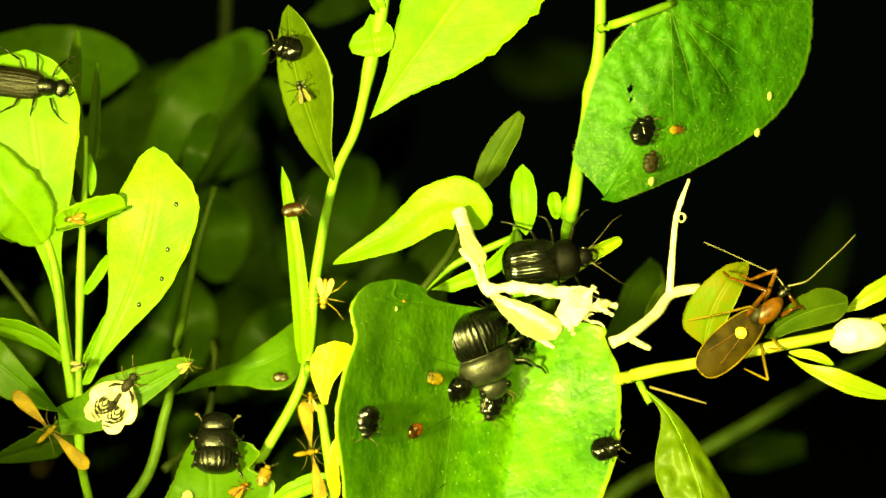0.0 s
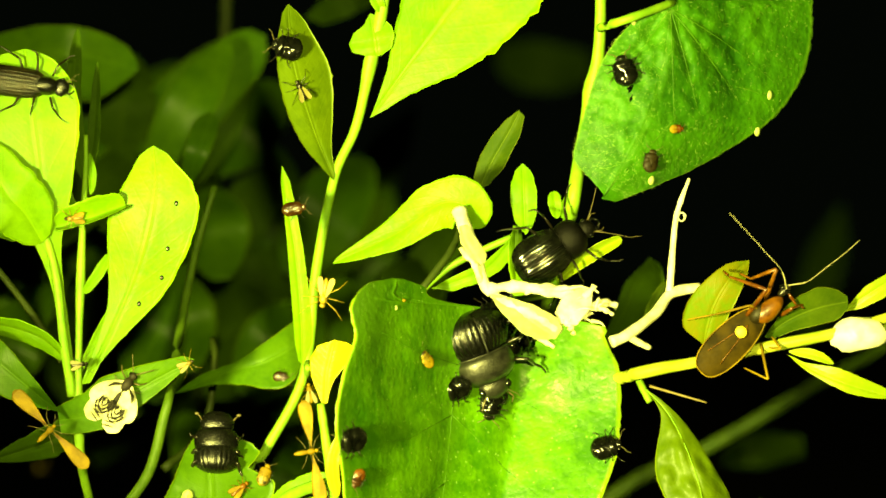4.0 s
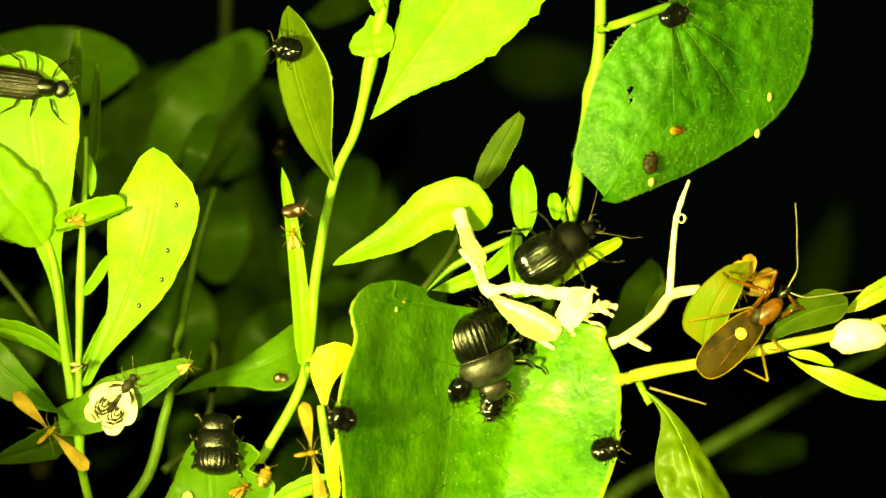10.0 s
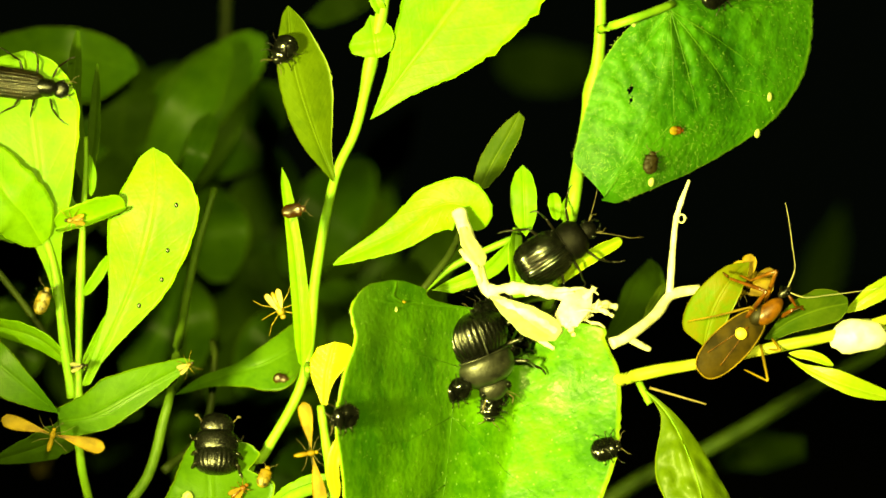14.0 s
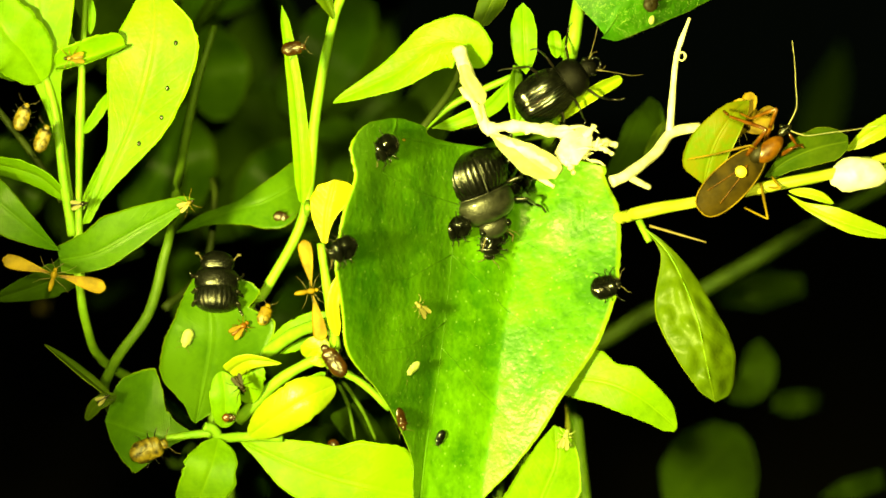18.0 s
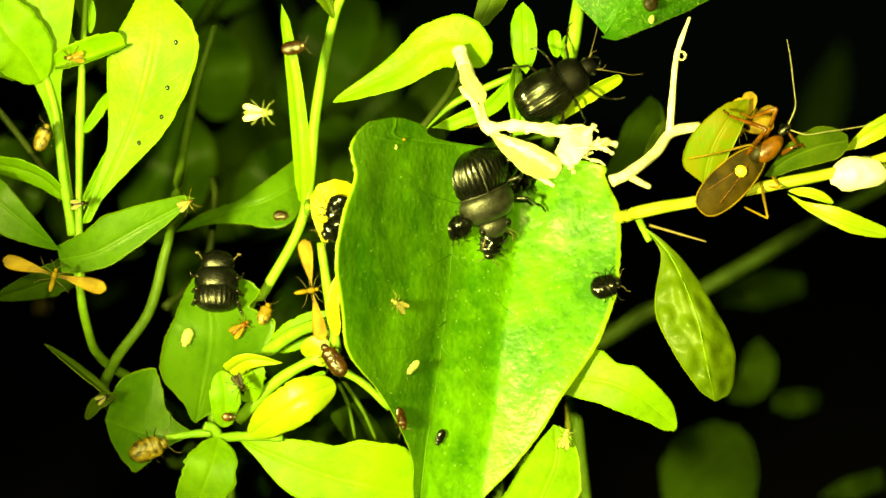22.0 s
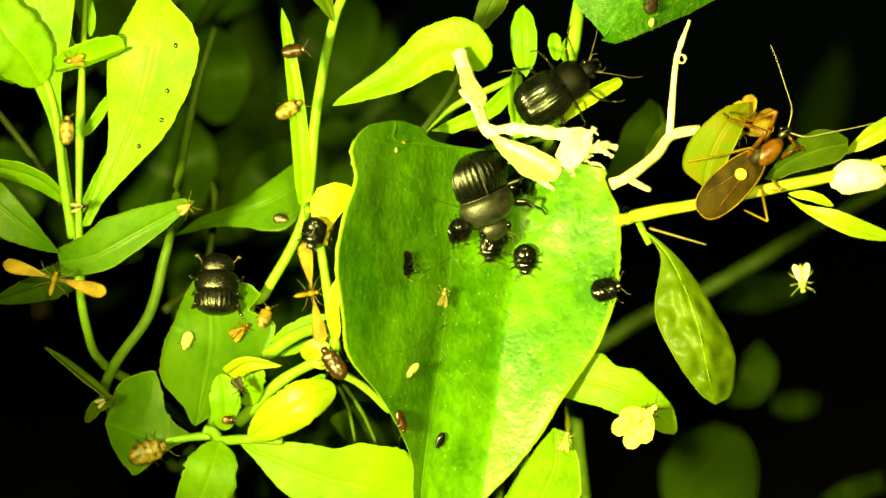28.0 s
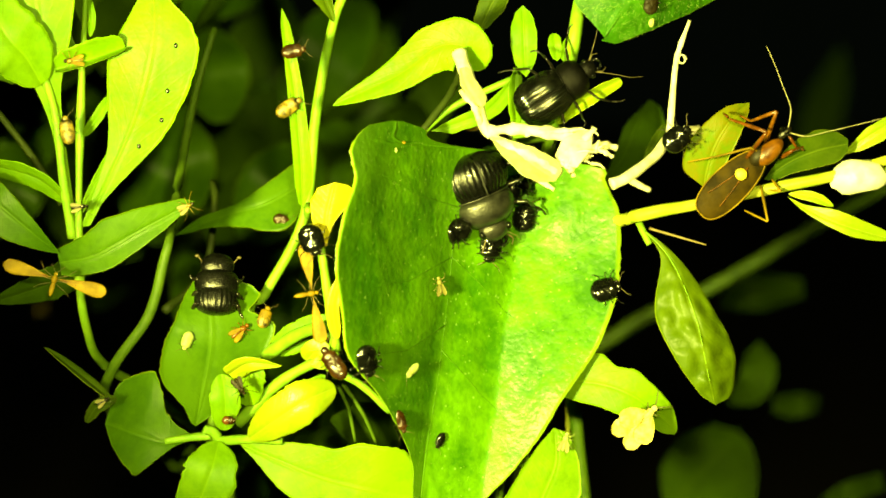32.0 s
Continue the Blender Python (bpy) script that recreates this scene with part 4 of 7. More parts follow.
leaf(low, [cm(-4.74, -0.80, 36.42), cm(-4.59, -1.00, 36.79), cm(-4.40, -1.00, 37.10)], 0.00197, (0.4, 0.4), LIME, seed=79)
stem(low, [cm(-5.82, 0.20, 36.37), cm(-6.41, 0.15, 36.32), cm(-6.97, 0.10, 36.24)], 0.00113, 0.00085, name="stalk")
stem(low, [cm(-5.14, 0.20, 36.68), cm(-4.13, -0.20, 37.70), cm(-3.14, -0.60, 38.29), cm(-2.57, -0.80, 38.45)], 0.0016, 0.0011)
leaf(low, [cm(-4.29, 0.20, 38.52), cm(-3.44, -0.10, 38.96), cm(-2.73, -0.20, 39.25)], 0.00789, (0.4, 0.4), LIME, seed=80)
stem(low, [cm(-2.82, -1.60, 38.23), cm(-2.00, -1.40, 37.77), cm(-1.31, -1.20, 37.11)], 0.00099, 0.00099)
stem(low, [cm(-2.73, -0.20, 37.84), cm(-2.39, 0.20, 37.10), cm(-2.21, 0.60, 36.19)], 0.0006, 0.0004, MIDSTEM)
stem(low, [cm(-2.59, -0.20, 37.84), cm(-2.03, 0.20, 36.96), cm(-1.69, 0.60, 36.16)], 0.0006, 0.0004, MIDSTEM)
leaf(low, [cm(-3.99, -0.30, 37.36), cm(-3.56, -0.50, 37.51), cm(-2.93, -0.50, 37.94)], 0.00366, (0.4, 0.5), LIME, seed=81)
leaf(low, [cm(-3.42, -0.50, 38.29), cm(-3.13, -0.80, 38.52), cm(-2.85, -0.80, 38.17)], 0.00705, (0.4, 0.4), LIGHT, seed=82)
leaf(low, [cm(-8.34, 0.40, 37.30), cm(-9.13, 0.50, 37.93), cm(-10.04, 0.80, 38.59)], 0.00310, (0.5, 0.8), OLIVE, seed=83, roll=50)
leaf(low, [cm(-8.20, 0.40, 37.30), cm(-8.68, 0.30, 37.09), cm(-9.00, 0.60, 36.64)], 0.00338, (0.5, 0.6), OLIVE, seed=84)

right_low = thing("leafy_herb", cm(2.56, 3.00, -5.38), "lime-green low herb with blunt leaves", "plant")
stem(right_low, [cm(2.70, 8.00, -8.09), cm(2.50, 6.00, 30.58), cm(2.15, 4.00, 35.00), cm(2.12, 2.60, 36.89), cm(2.62, 0.80, 37.76)], 0.00141, 0.00113)
moth_leaf = lamina(right_low, [(2.20, 37.61), (3.62, 37.75), (4.75, 37.40), (5.87, 36.52)], [0.29, 0.29, 0.32, 0.33, 0.35, 0.41, 0.54, 0.58, 0.6, 0.6, 0.57, 0.46, 0.35, 0.29, 0.18, 0.14], [0, 0.36, 0.39, 0.42, 0.44, 0.53, 0.68, 0.73, 0.51, 0.6, 0.53, 0.44, 0.37, 0.21, 0.08, -0.03], CITRUS, y=(1.1, 0.6, 0.4, 0.8), slope=(0.1, 0.1), seed=91, edge=0.012)
lamina(right_low, [(2.07, 33.57), (2.49, 34.77), (2.84, 35.70), (2.80, 36.59)], [0, 0.1, 0.31, 0.48, 0.66, 0.95, 0.88, 0.82, 0.78, 0.73, 0.68, 0.55, 0.36, 0.18, 0.08, 0.03], [0, 0.1, 0.31, 0.48, 0.66, 0.75, 0.78, 0.81, 0.83, 0.68, 0.55, 0.45, 0.32, 0.24, 0.06, -0.02], CITRUS, y=(0.0, 0.2, 0.3), slope=(0.2, 0.3), seed=92, edge=0.012)

# ---- dim growth behind ----
back = thing("background_shrub", cm(-9.33, 12.00, -2.27), "dim green shrub in the dark behind the herbs", "shrub")
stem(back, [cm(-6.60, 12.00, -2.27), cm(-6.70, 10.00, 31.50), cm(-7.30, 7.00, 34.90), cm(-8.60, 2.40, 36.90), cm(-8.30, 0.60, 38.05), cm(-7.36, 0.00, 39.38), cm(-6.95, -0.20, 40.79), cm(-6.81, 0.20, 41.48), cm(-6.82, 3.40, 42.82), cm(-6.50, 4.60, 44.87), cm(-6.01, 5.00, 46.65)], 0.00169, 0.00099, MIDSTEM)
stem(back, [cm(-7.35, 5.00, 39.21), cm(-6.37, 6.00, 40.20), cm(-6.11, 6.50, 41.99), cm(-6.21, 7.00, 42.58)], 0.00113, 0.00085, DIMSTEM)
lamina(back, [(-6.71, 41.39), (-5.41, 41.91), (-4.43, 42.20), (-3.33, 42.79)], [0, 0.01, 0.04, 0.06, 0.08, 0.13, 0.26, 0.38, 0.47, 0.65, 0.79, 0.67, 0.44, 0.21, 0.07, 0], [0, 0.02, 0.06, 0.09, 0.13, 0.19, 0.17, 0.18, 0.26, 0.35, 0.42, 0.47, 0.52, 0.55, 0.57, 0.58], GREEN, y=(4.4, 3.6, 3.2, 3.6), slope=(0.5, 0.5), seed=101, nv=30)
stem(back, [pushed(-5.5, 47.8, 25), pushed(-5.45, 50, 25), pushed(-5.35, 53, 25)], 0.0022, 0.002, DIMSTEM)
lamina(back, [(-8.09, 47.38), (-6.82, 48.19), (-5.69, 49.24), (-4.37, 50.40)], [-0.02, 0.03, 0.14, 0.23, 0.33, 0.62, 0.89, 0.93, 0.94, 0.88, 0.8, 0.66, 0.54, 0.36, 0, 0], [0.05, 0.09, 0.17, 0.24, 0.31, 0.51, 0.69, 0.84, 0.89, 0.85, 0.79, 0.7, 0.54, 0.3, 0, 0], GREEN, y=(22, 21, 22), slope=(0.5, -0.2), seed=300, nv=30, nu=6)
lamina(back, [(-11.40, 49.81), (-9.92, 49.95), (-8.80, 49.81), (-7.61, 49.45)], [0.44, 0.46, 0.52, 0.57, 0.62, 0.76, 0.92, 1.03, 1.1, 1.16, 1.14, 1, 0.65, 0.32, 0.09, 0], [0, 0.43, 0.47, 0.51, 0.53, 0.58, 0.64, 0.64, 0.68, 0.66, 0.65, 0.57, 0.49, 0.31, 0.17, 0], GREEN, y=(14, 13, 14), slope=(0.1, 0.1), seed=301, nv=30, nu=6)
lamina(back, [(-6.40, 46.48), (-6.12, 47.41), (-5.74, 48.43)], [0, 0.02, 0.06, 0.09, 0.13, 0.22, 0.29, 0.31, 0.33, 0.36, 0.36, 0.36, 0.28, 0.16, 0.09, 0], [0, 0.02, 0.05, 0.08, 0.1, 0.16, 0.2, 0.25, 0.29, 0.3, 0.3, 0.29, 0.24, 0.2, -0.03, 0], GREEN, y=(12, 11, 12), slope=(0.0, 0.1), seed=302, nv=30, nu=6)
# the far leaves in the darkened green carry part of their dimness as colour
lamina(back, [(-6.09, 44.56), (-5.41, 45.58), (-4.85, 46.35), (-4.28, 47.10)], [0, 0.03, 0.09, 0.14, 0.19, 0.32, 0.4, 0.47, 0.46, 0.45, 0.44, 0.32, 0.23, 0.16, 0, 0], [0, 0.06, 0.18, 0.28, 0.38, 0.62, 0.87, 0.91, 0.91, 0.88, 0.8, 0.71, 0.5, 0.33, 0, 0], SHADED, y=(34, 33, 34), slope=(0.2, 0.2), seed=303, nv=30, nu=6)
lamina(back, [(-6.19, 43.89), (-5.13, 44.10), (-4.28, 44.31), (-3.51, 44.59)], [0, 0, 0.11, 0.43, 0.48, 0.61, 0.76, 0.79, 0.82, 0.82, 0.72, 0.64, 0.59, 0.53, 0.24, 0.1], [0, 0, 0.29, 0.34, 0.39, 0.53, 0.68, 0.71, 0.73, 0.74, 0.74, 0.63, 0.53, 0.46, 0.41, 0.39], SHADED, y=(36, 35, 36), slope=(0.1, 0.1), seed=304, nv=30, nu=6)
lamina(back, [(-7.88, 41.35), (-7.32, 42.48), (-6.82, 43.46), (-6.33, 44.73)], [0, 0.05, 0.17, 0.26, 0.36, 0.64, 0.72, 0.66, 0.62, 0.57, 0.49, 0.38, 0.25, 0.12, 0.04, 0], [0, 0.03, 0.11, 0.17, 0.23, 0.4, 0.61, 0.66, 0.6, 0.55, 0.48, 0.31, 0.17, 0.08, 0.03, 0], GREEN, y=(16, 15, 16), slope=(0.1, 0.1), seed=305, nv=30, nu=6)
lamina(back, [(-3.37, 50.65), (-2.88, 50.93), (-2.03, 51.36), (-1.32, 51.78)], [0, 0.16, 0.18, 0.19, 0.2, 0.23, 0.29, 0.37, 0.44, 0.51, 0.57, 0.61, 0.44, 0.31, 0.23, 0.19], [0, -0.13, -0.05, 0.02, 0.09, 0.25, 0.29, 0.33, 0.38, 0.35, 0.34, 0.28, 0.13, 0.03, -0.03, -0.07], SHADED, y=(26, 25, 26), slope=(0.1, 0.1), seed=306, nv=30, nu=6)
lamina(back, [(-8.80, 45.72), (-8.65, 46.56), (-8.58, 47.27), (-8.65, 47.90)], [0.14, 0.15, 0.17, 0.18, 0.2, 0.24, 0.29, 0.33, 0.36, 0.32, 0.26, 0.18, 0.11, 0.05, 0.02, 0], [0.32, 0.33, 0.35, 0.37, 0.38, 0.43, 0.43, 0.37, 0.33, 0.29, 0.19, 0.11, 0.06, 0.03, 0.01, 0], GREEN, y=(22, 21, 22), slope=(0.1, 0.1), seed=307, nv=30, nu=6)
lamina(back, [(-11.05, 44.45), (-10.20, 44.87), (-9.36, 45.01)], [0.62, 0.67, 0.78, 0.86, 0.95, 1.07, 0.86, 0.66, 0.49, 0.36, 0.27, 0.19, 0.07, -0.05, -0.13, 0], [0.63, 0.63, 0.64, 0.65, 0.66, 0.68, 0.7, 0.71, 0.67, 0.6, 0.5, 0.38, 0.27, 0.19, 0.15, 0], SHADED, y=(16, 15, 16), slope=(0.1, 0.1), seed=308, nv=30, nu=6)
lamina(back, [(-3.16, 44.59), (-2.45, 45.01), (-1.89, 45.58), (-1.32, 46.28)], [-0.02, 0, 0.05, 0.09, 0.13, 0.23, 0.34, 0.41, 0.42, 0.41, 0.39, 0.37, 0.24, 0.11, 0.03, 0], [0.31, 0.38, 0.52, 0.58, 0.57, 0.57, 0.57, 0.57, 0.53, 0.52, 0.49, 0.31, 0.17, 0.08, 0.03, 0], SHADED, y=(34, 33, 34), slope=(0.2, 0.2), seed=309, nv=30, nu=6)
lamina(back, [(-3.02, 45.16), (-2.03, 46.56), (-1.18, 47.55), (-0.62, 48.68)], [-0.1, -0.06, 0.03, 0.11, 0.18, 0.4, 0.49, 0.52, 0.58, 0.62, 0.56, 0.39, 0.23, 0.1, 0.03, 0], [0.2, 0.27, 0.41, 0.54, 0.66, 0.74, 0.74, 0.71, 0.59, 0.46, 0.37, 0.23, 0.13, 0.06, 0.02, 0], SHADED, y=(60, 59, 60), slope=(0.2, 0.2), seed=310, nv=30, nu=6)
lamina(back, [(-1.18, 44.17), (-0.62, 44.59), (0.08, 45.16), (0.51, 46.00)], [0.12, 0.14, 0.16, 0.18, 0.21, 0.27, 0.34, 0.43, 0.48, 0.5, 0.49, 0.43, 0.27, 0.12, 0.04, 0], [0.14, 0.21, 0.34, 0.36, 0.38, 0.43, 0.5, 0.57, 0.62, 0.51, 0.47, 0.37, 0.21, 0.1, 0.03, 0], SHADED, y=(24, 23, 24), slope=(0.1, 0.1), seed=311, nv=30, nu=6)
lamina(back, [(-2.60, 36.48), (-2.04, 36.90), (-1.33, 37.12)], [0.38, 0.39, 0.4, 0.41, 0.42, 0.4, 0.36, 0.33, 0.32, 0.31, 0.22, 0.15, 0.1, 0.06, 0.04, 0.03], [0.72, 0.74, 0.79, 0.83, 0.87, 0.96, 1.05, 1.11, 1.11, 1.12, 1.14, 1.17, 1.2, 1.22, 1.24, 1.25], SHADED, y=(5, 4, 5), slope=(0.1, 0.2), seed=335, nv=30, nu=6)
lamina(back, [(-4.30, 35.48), (-3.45, 35.91), (-2.60, 36.48)], [0.37, 0.41, 0.45, 0.46, 0.46, 0.49, 0.51, 0.54, 0.55, 0.55, 0.45, 0.35, 0.27, 0.21, 0.17, 0.16], [0.72, 0.73, 0.75, 0.77, 0.79, 0.84, 0.92, 1, 0.88, 0.78, 0.69, 0.61, 0.55, 0.31, 0.15, 0.07], SHADED, y=(14, 13, 14), slope=(0.1, 0.2), seed=336, nv=30, nu=6)
lamina(back, [(-8.95, 40.16), (-8.24, 40.44), (-7.39, 41.01)], [0.32, 0.33, 0.35, 0.37, 0.38, 0.43, 0.48, 0.52, 0.55, 0.58, 0.6, 0.55, 0.52, 0.49, 0.48, 0.47], [0.61, 0.62, 0.63, 0.64, 0.66, 0.66, 0.62, 0.58, 0.55, 0.54, 0.51, 0.44, 0.4, 0.37, 0.35, 0.34], SHADED, y=(60, 59, 60), slope=(0.1, 0.2), seed=337, nv=30, nu=6)
rng = random.Random(5)
for k in range(150):
    # a thicket of leafy shoots farther back
    y = rng.uniform(18, 60)
    x, z = rng.uniform(-12.5, -1.5), rng.uniform(33.5, 47.5)
    if (z > 44.5 and x > -6) or (z < 39.5 - 0.4 * (x + 7) and x < -5.5):
        continue
    a = rng.uniform(-0.5, 1.1)
    n = rng.uniform(2.2, 4.2)
    run = [(x, z), (x + 0.5 * n * math.sin(a), z + 0.5 * n * math.cos(a) + 0.15), (x + n * math.sin(a), z + n * math.cos(a))]
    w = rng.uniform(0.6, 1.1)
    shape = [w * math.sin(math.pi * min(1, t * 0.92 + 0.05)) ** 0.8 for t in STATIONS[:-1]] + [0]
    lamina(back, run, shape, shape, GREEN if k % 3 else SHADED, y=(y, y - 1, y + 1), slope=(rng.uniform(-0.2, 0.5), rng.uniform(-0.2, 0.5)), seed=400 + k, nv=18, nu=4)
for k in range(6):
    # their stalks
    x, y = -5.5 + 0.8 * k, 40 + 7 * (k * 5 % 6)
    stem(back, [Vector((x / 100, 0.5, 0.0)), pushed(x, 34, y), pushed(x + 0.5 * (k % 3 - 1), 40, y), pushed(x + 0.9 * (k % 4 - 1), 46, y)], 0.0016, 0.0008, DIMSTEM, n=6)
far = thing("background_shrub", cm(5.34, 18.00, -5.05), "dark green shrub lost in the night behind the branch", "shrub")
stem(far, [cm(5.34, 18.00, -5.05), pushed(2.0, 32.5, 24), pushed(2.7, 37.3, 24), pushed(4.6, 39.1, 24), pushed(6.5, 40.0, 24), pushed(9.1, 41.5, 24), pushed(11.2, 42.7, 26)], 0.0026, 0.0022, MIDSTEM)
leaf(far, [cm(5.19, 3.00, 43.05), cm(5.40, 3.00, 43.56), cm(5.74, 3.00, 44.17)], 0.00254, (0.6, 0.5), OLIVE, seed=122)
lamina(far, [(3.96, 42.76), (4.45, 43.32), (4.81, 44.17), (5.16, 44.80)], [-0.02, -0.01, 0.01, 0.04, 0.06, 0.13, 0.19, 0.23, 0.24, 0.25, 0.18, 0.11, 0.06, 0.03, 0.01, 0], [0.21, 0.23, 0.28, 0.31, 0.34, 0.46, 0.49, 0.59, 0.67, 0.71, 0.73, 0.67, 0.52, 0.41, 0.29, 0], SHADED, y=(9, 8, 9), slope=(0.3, 0.5), seed=312, nv=30, nu=6)
lamina(far, [(8.96, 42.76), (9.11, 43.89), (9.46, 45.01), (9.95, 46.14)], [0.15, 0.16, 0.18, 0.2, 0.21, 0.26, 0.31, 0.29, 0.3, 0.32, 0.26, 0.16, 0.09, 0.04, 0.01, 0], [0.12, 0.2, 0.4, 0.43, 0.47, 0.55, 0.64, 0.68, 0.66, 0.63, 0.58, 0.46, 0.26, 0.12, 0.04, 0], SHADED, y=(110, 109, 110), slope=(0.1, 0.1), seed=313, nv=30, nu=6)
lamina(far, [(1.35, 49.81), (2.20, 49.67), (3.04, 49.52), (3.75, 49.38)], [0, 0.25, 0.45, 0.49, 0.53, 0.64, 0.73, 0.71, 0.69, 0.66, 0.59, 0.45, 0.33, 0.26, 0.21, 0.19], [0.29, 0.31, 0.34, 0.36, 0.38, 0.45, 0.54, 0.57, 0.56, 0.54, 0.53, 0.53, 0.49, 0.26, 0.12, 0.06], SHADED, y=(90, 89, 90), slope=(0.1, 0.1), seed=314, nv=30, nu=6)
lamina(far, [(7.15, 37.33), (7.72, 37.47), (8.00, 38.18), (7.92, 38.75)], [0, 0.04, 0.14, 0.23, 0.32, 0.48, 0.48, 0.47, 0.48, 0.49, 0.48, 0.45, 0.38, 0.18, 0.05, 0], [0.16, 0.16, 0.18, 0.19, 0.2, 0.24, 0.29, 0.36, 0.38, 0.35, 0.31, 0.16, 0.09, 0.04, 0.01, 0], SHADED, y=(34, 33, 34), slope=(0.1, 0.2), seed=330, nv=30, nu=6)
lamina(far, [(8.28, 37.19), (8.99, 37.16), (9.44, 37.26)], [0.23, 0.24, 0.25, 0.26, 0.26, 0.29, 0.33, 0.29, 0.26, 0.25, 0.24, 0.23, 0.1, 0.02, -0.04, -0.07], [0.17, 0.18, 0.19, 0.2, 0.21, 0.25, 0.29, 0.31, 0.3, 0.28, 0.25, 0.22, 0.19, 0.17, 0.16, 0.15], SHADED, y=(40, 39, 40), slope=(0.1, 0.2), seed=331, nv=30, nu=6)
lamina(far, [(5.61, 34.49), (6.45, 35.48), (7.16, 36.19), (7.44, 36.69)], [0.04, 0.12, 0.3, 0.44, 0.58, 0.83, 0.91, 0.99, 0.86, 0.76, 0.69, 0.62, 0, 0, 0, 0], [0.45, 0.66, 1.13, 1.18, 1.23, 1.37, 1.53, 1.59, 1.4, 1.17, 0.76, 0.39, 0, 0, 0, 0], SHADED, y=(28, 27, 28), slope=(0.1, 0.2), seed=332, nv=30, nu=6)
lamina(far, [(6.86, 39.74), (7.71, 40.02), (8.98, 40.16)], [0.15, 0.17, 0.19, 0.21, 0.24, 0.3, 0.37, 0.44, 0.49, 0.53, 0.48, 0.43, 0.38, 0.35, 0.33, 0.32], [-0.09, -0.06, 0, 0.04, 0.08, 0.2, 0.29, 0.3, 0.32, 0.36, 0.33, 0.27, 0.22, 0.19, 0.17, 0.16], SHADED, y=(45, 44, 45), slope=(0.1, 0.2), seed=333, nv=30, nu=6)
lamina(far, [(9.42, 34.92), (10.13, 35.13), (10.98, 35.34)], [0.15, 0.16, 0.18, 0.2, 0.21, 0.26, 0.32, 0.38, 0.44, 0.43, 0.4, 0.37, 0.35, 0.34, 0.33, 0.32], [-0.12, -0.11, -0.09, -0.08, -0.07, -0.02, 0.03, 0.09, 0.11, 0.11, 0.12, 0.12, 0.13, 0.13, 0.14, 0.14], SHADED, y=(30, 29, 30), slope=(0.1, 0.2), seed=334, nv=30, nu=6)

# ---- insect skins ----
JET = plain_material("jet_shell", (0.0012, 0.0014, 0.001), (0.004, 0.0045, 0.003), 0.1, 500, coat=0.2, bump=0.12, rough2=0.18)
SOOT = plain_material("sooty_shell", (0.0012, 0.0013, 0.001), (0.0035, 0.0038, 0.0028), 0.22, 800, coat=0.15, bump=0.3, spec=0.4, rough2=0.38)
DULL = plain_material("dull_black_shell", (0.001, 0.001, 0.0008), (0.002, 0.002, 0.0016), 0.5, 800, bump=0.5, spec=0.1)
LEGS = plain_material("dark_leg", (0.004, 0.0035, 0.002), (0.01, 0.008, 0.004), 0.3, 900)
FEELER = plain_material("thin_feeler", (0.05, 0.04, 0.012), (0.1, 0.08, 0.026), 0.5, 900)
THREAD = plain_material("pale_thread", (0.2, 0.18, 0.08), (0.32, 0.3, 0.16), 0.5, 900)
RUST = plain_material("rust_shell", (0.05, 0.014, 0.0008), (0.11, 0.034, 0.0015), 0.24, 500, coat=0.3, bump=0.4)
UMBER = plain_material("umber_wing", (0.008, 0.006, 0.001), (0.018, 0.013, 0.003), 0.5, 300, spec=0.15)
AMBER = plain_material("amber_wing", (0.09, 0.055, 0.0006), (0.21, 0.135, 0.001), 0.6, 260, spec=0.15)
OCHRE = plain_material("ochre_shell", (0.06, 0.02, 0.0006), (0.15, 0.055, 0.001), 0.35, 500, coat=0.1, spec=0.3)
CHESTNUT = plain_material("chestnut_shell", (0.013, 0.005, 0.0006), (0.034, 0.013, 0.001), 0.2, 500, coat=0.3, bump=0.4)
SMOKE = plain_material("smoky_wing", (0.012, 0.008, 0.0005), (0.034, 0.021, 0.0008), 0.6, 260, spec=0.05)
GRANITE = plain_material("pitted_shell", (0.001, 0.0011, 0.0008), (0.003, 0.0033, 0.0025), 0.2, 900, coat=0.3, bump=0.3, spec=0.5, rough2=0.34)
MOTTLED = plain_material("mottled_shell", (0.0012, 0.0011, 0.0007), (0.013, 0.009, 0.0025), 0.28, 620, bump=0.8, spec=0.4, rough2=0.45)
SLATE = plain_material("slate_shell", (0.007, 0.0073, 0.0055), (0.018, 0.0186, 0.0135), 0.34, 500, coat=0.15, bump=0.3, spec=0.5, rough2=0.5)
GILT = plain_material("gilt_body", (0.3, 0.22, 0.01), (0.14, 0.1, 0.004), 0.45, 900)
DUN = plain_material("dun_scales", (0.03, 0.02, 0.0006), (0.1, 0.068, 0.002), 0.7, 260, spec=0.05)
GOLD = plain_material("golden_body", (0.24, 0.17, 0.008), (0.012, 0.008, 0.001), 0.45, 700)
CHALK = plain_material("chalky_scales", (0.3, 0.29, 0.14), (0.7, 0.68, 0.45), 0.65, 260)
CREAM = plain_material("cream_scales", (0.6, 0.55, 0.3), (0.78, 0.74, 0.5), 0.7, 500)
BARRED = plain_material("dark_scales", (0.008, 0.007, 0.004), (0.022, 0.018, 0.01), 0.6, 900, spec=0.2)
YELLOW = plain_material("yellow_spot", (0.6, 0.5, 0.02), (0.7, 0.6, 0.04), 0.5, 700)
MILKY = plain_material("pale_body", (0.2, 0.25, 0.06), (0.32, 0.37, 0.11), 0.5, 700)
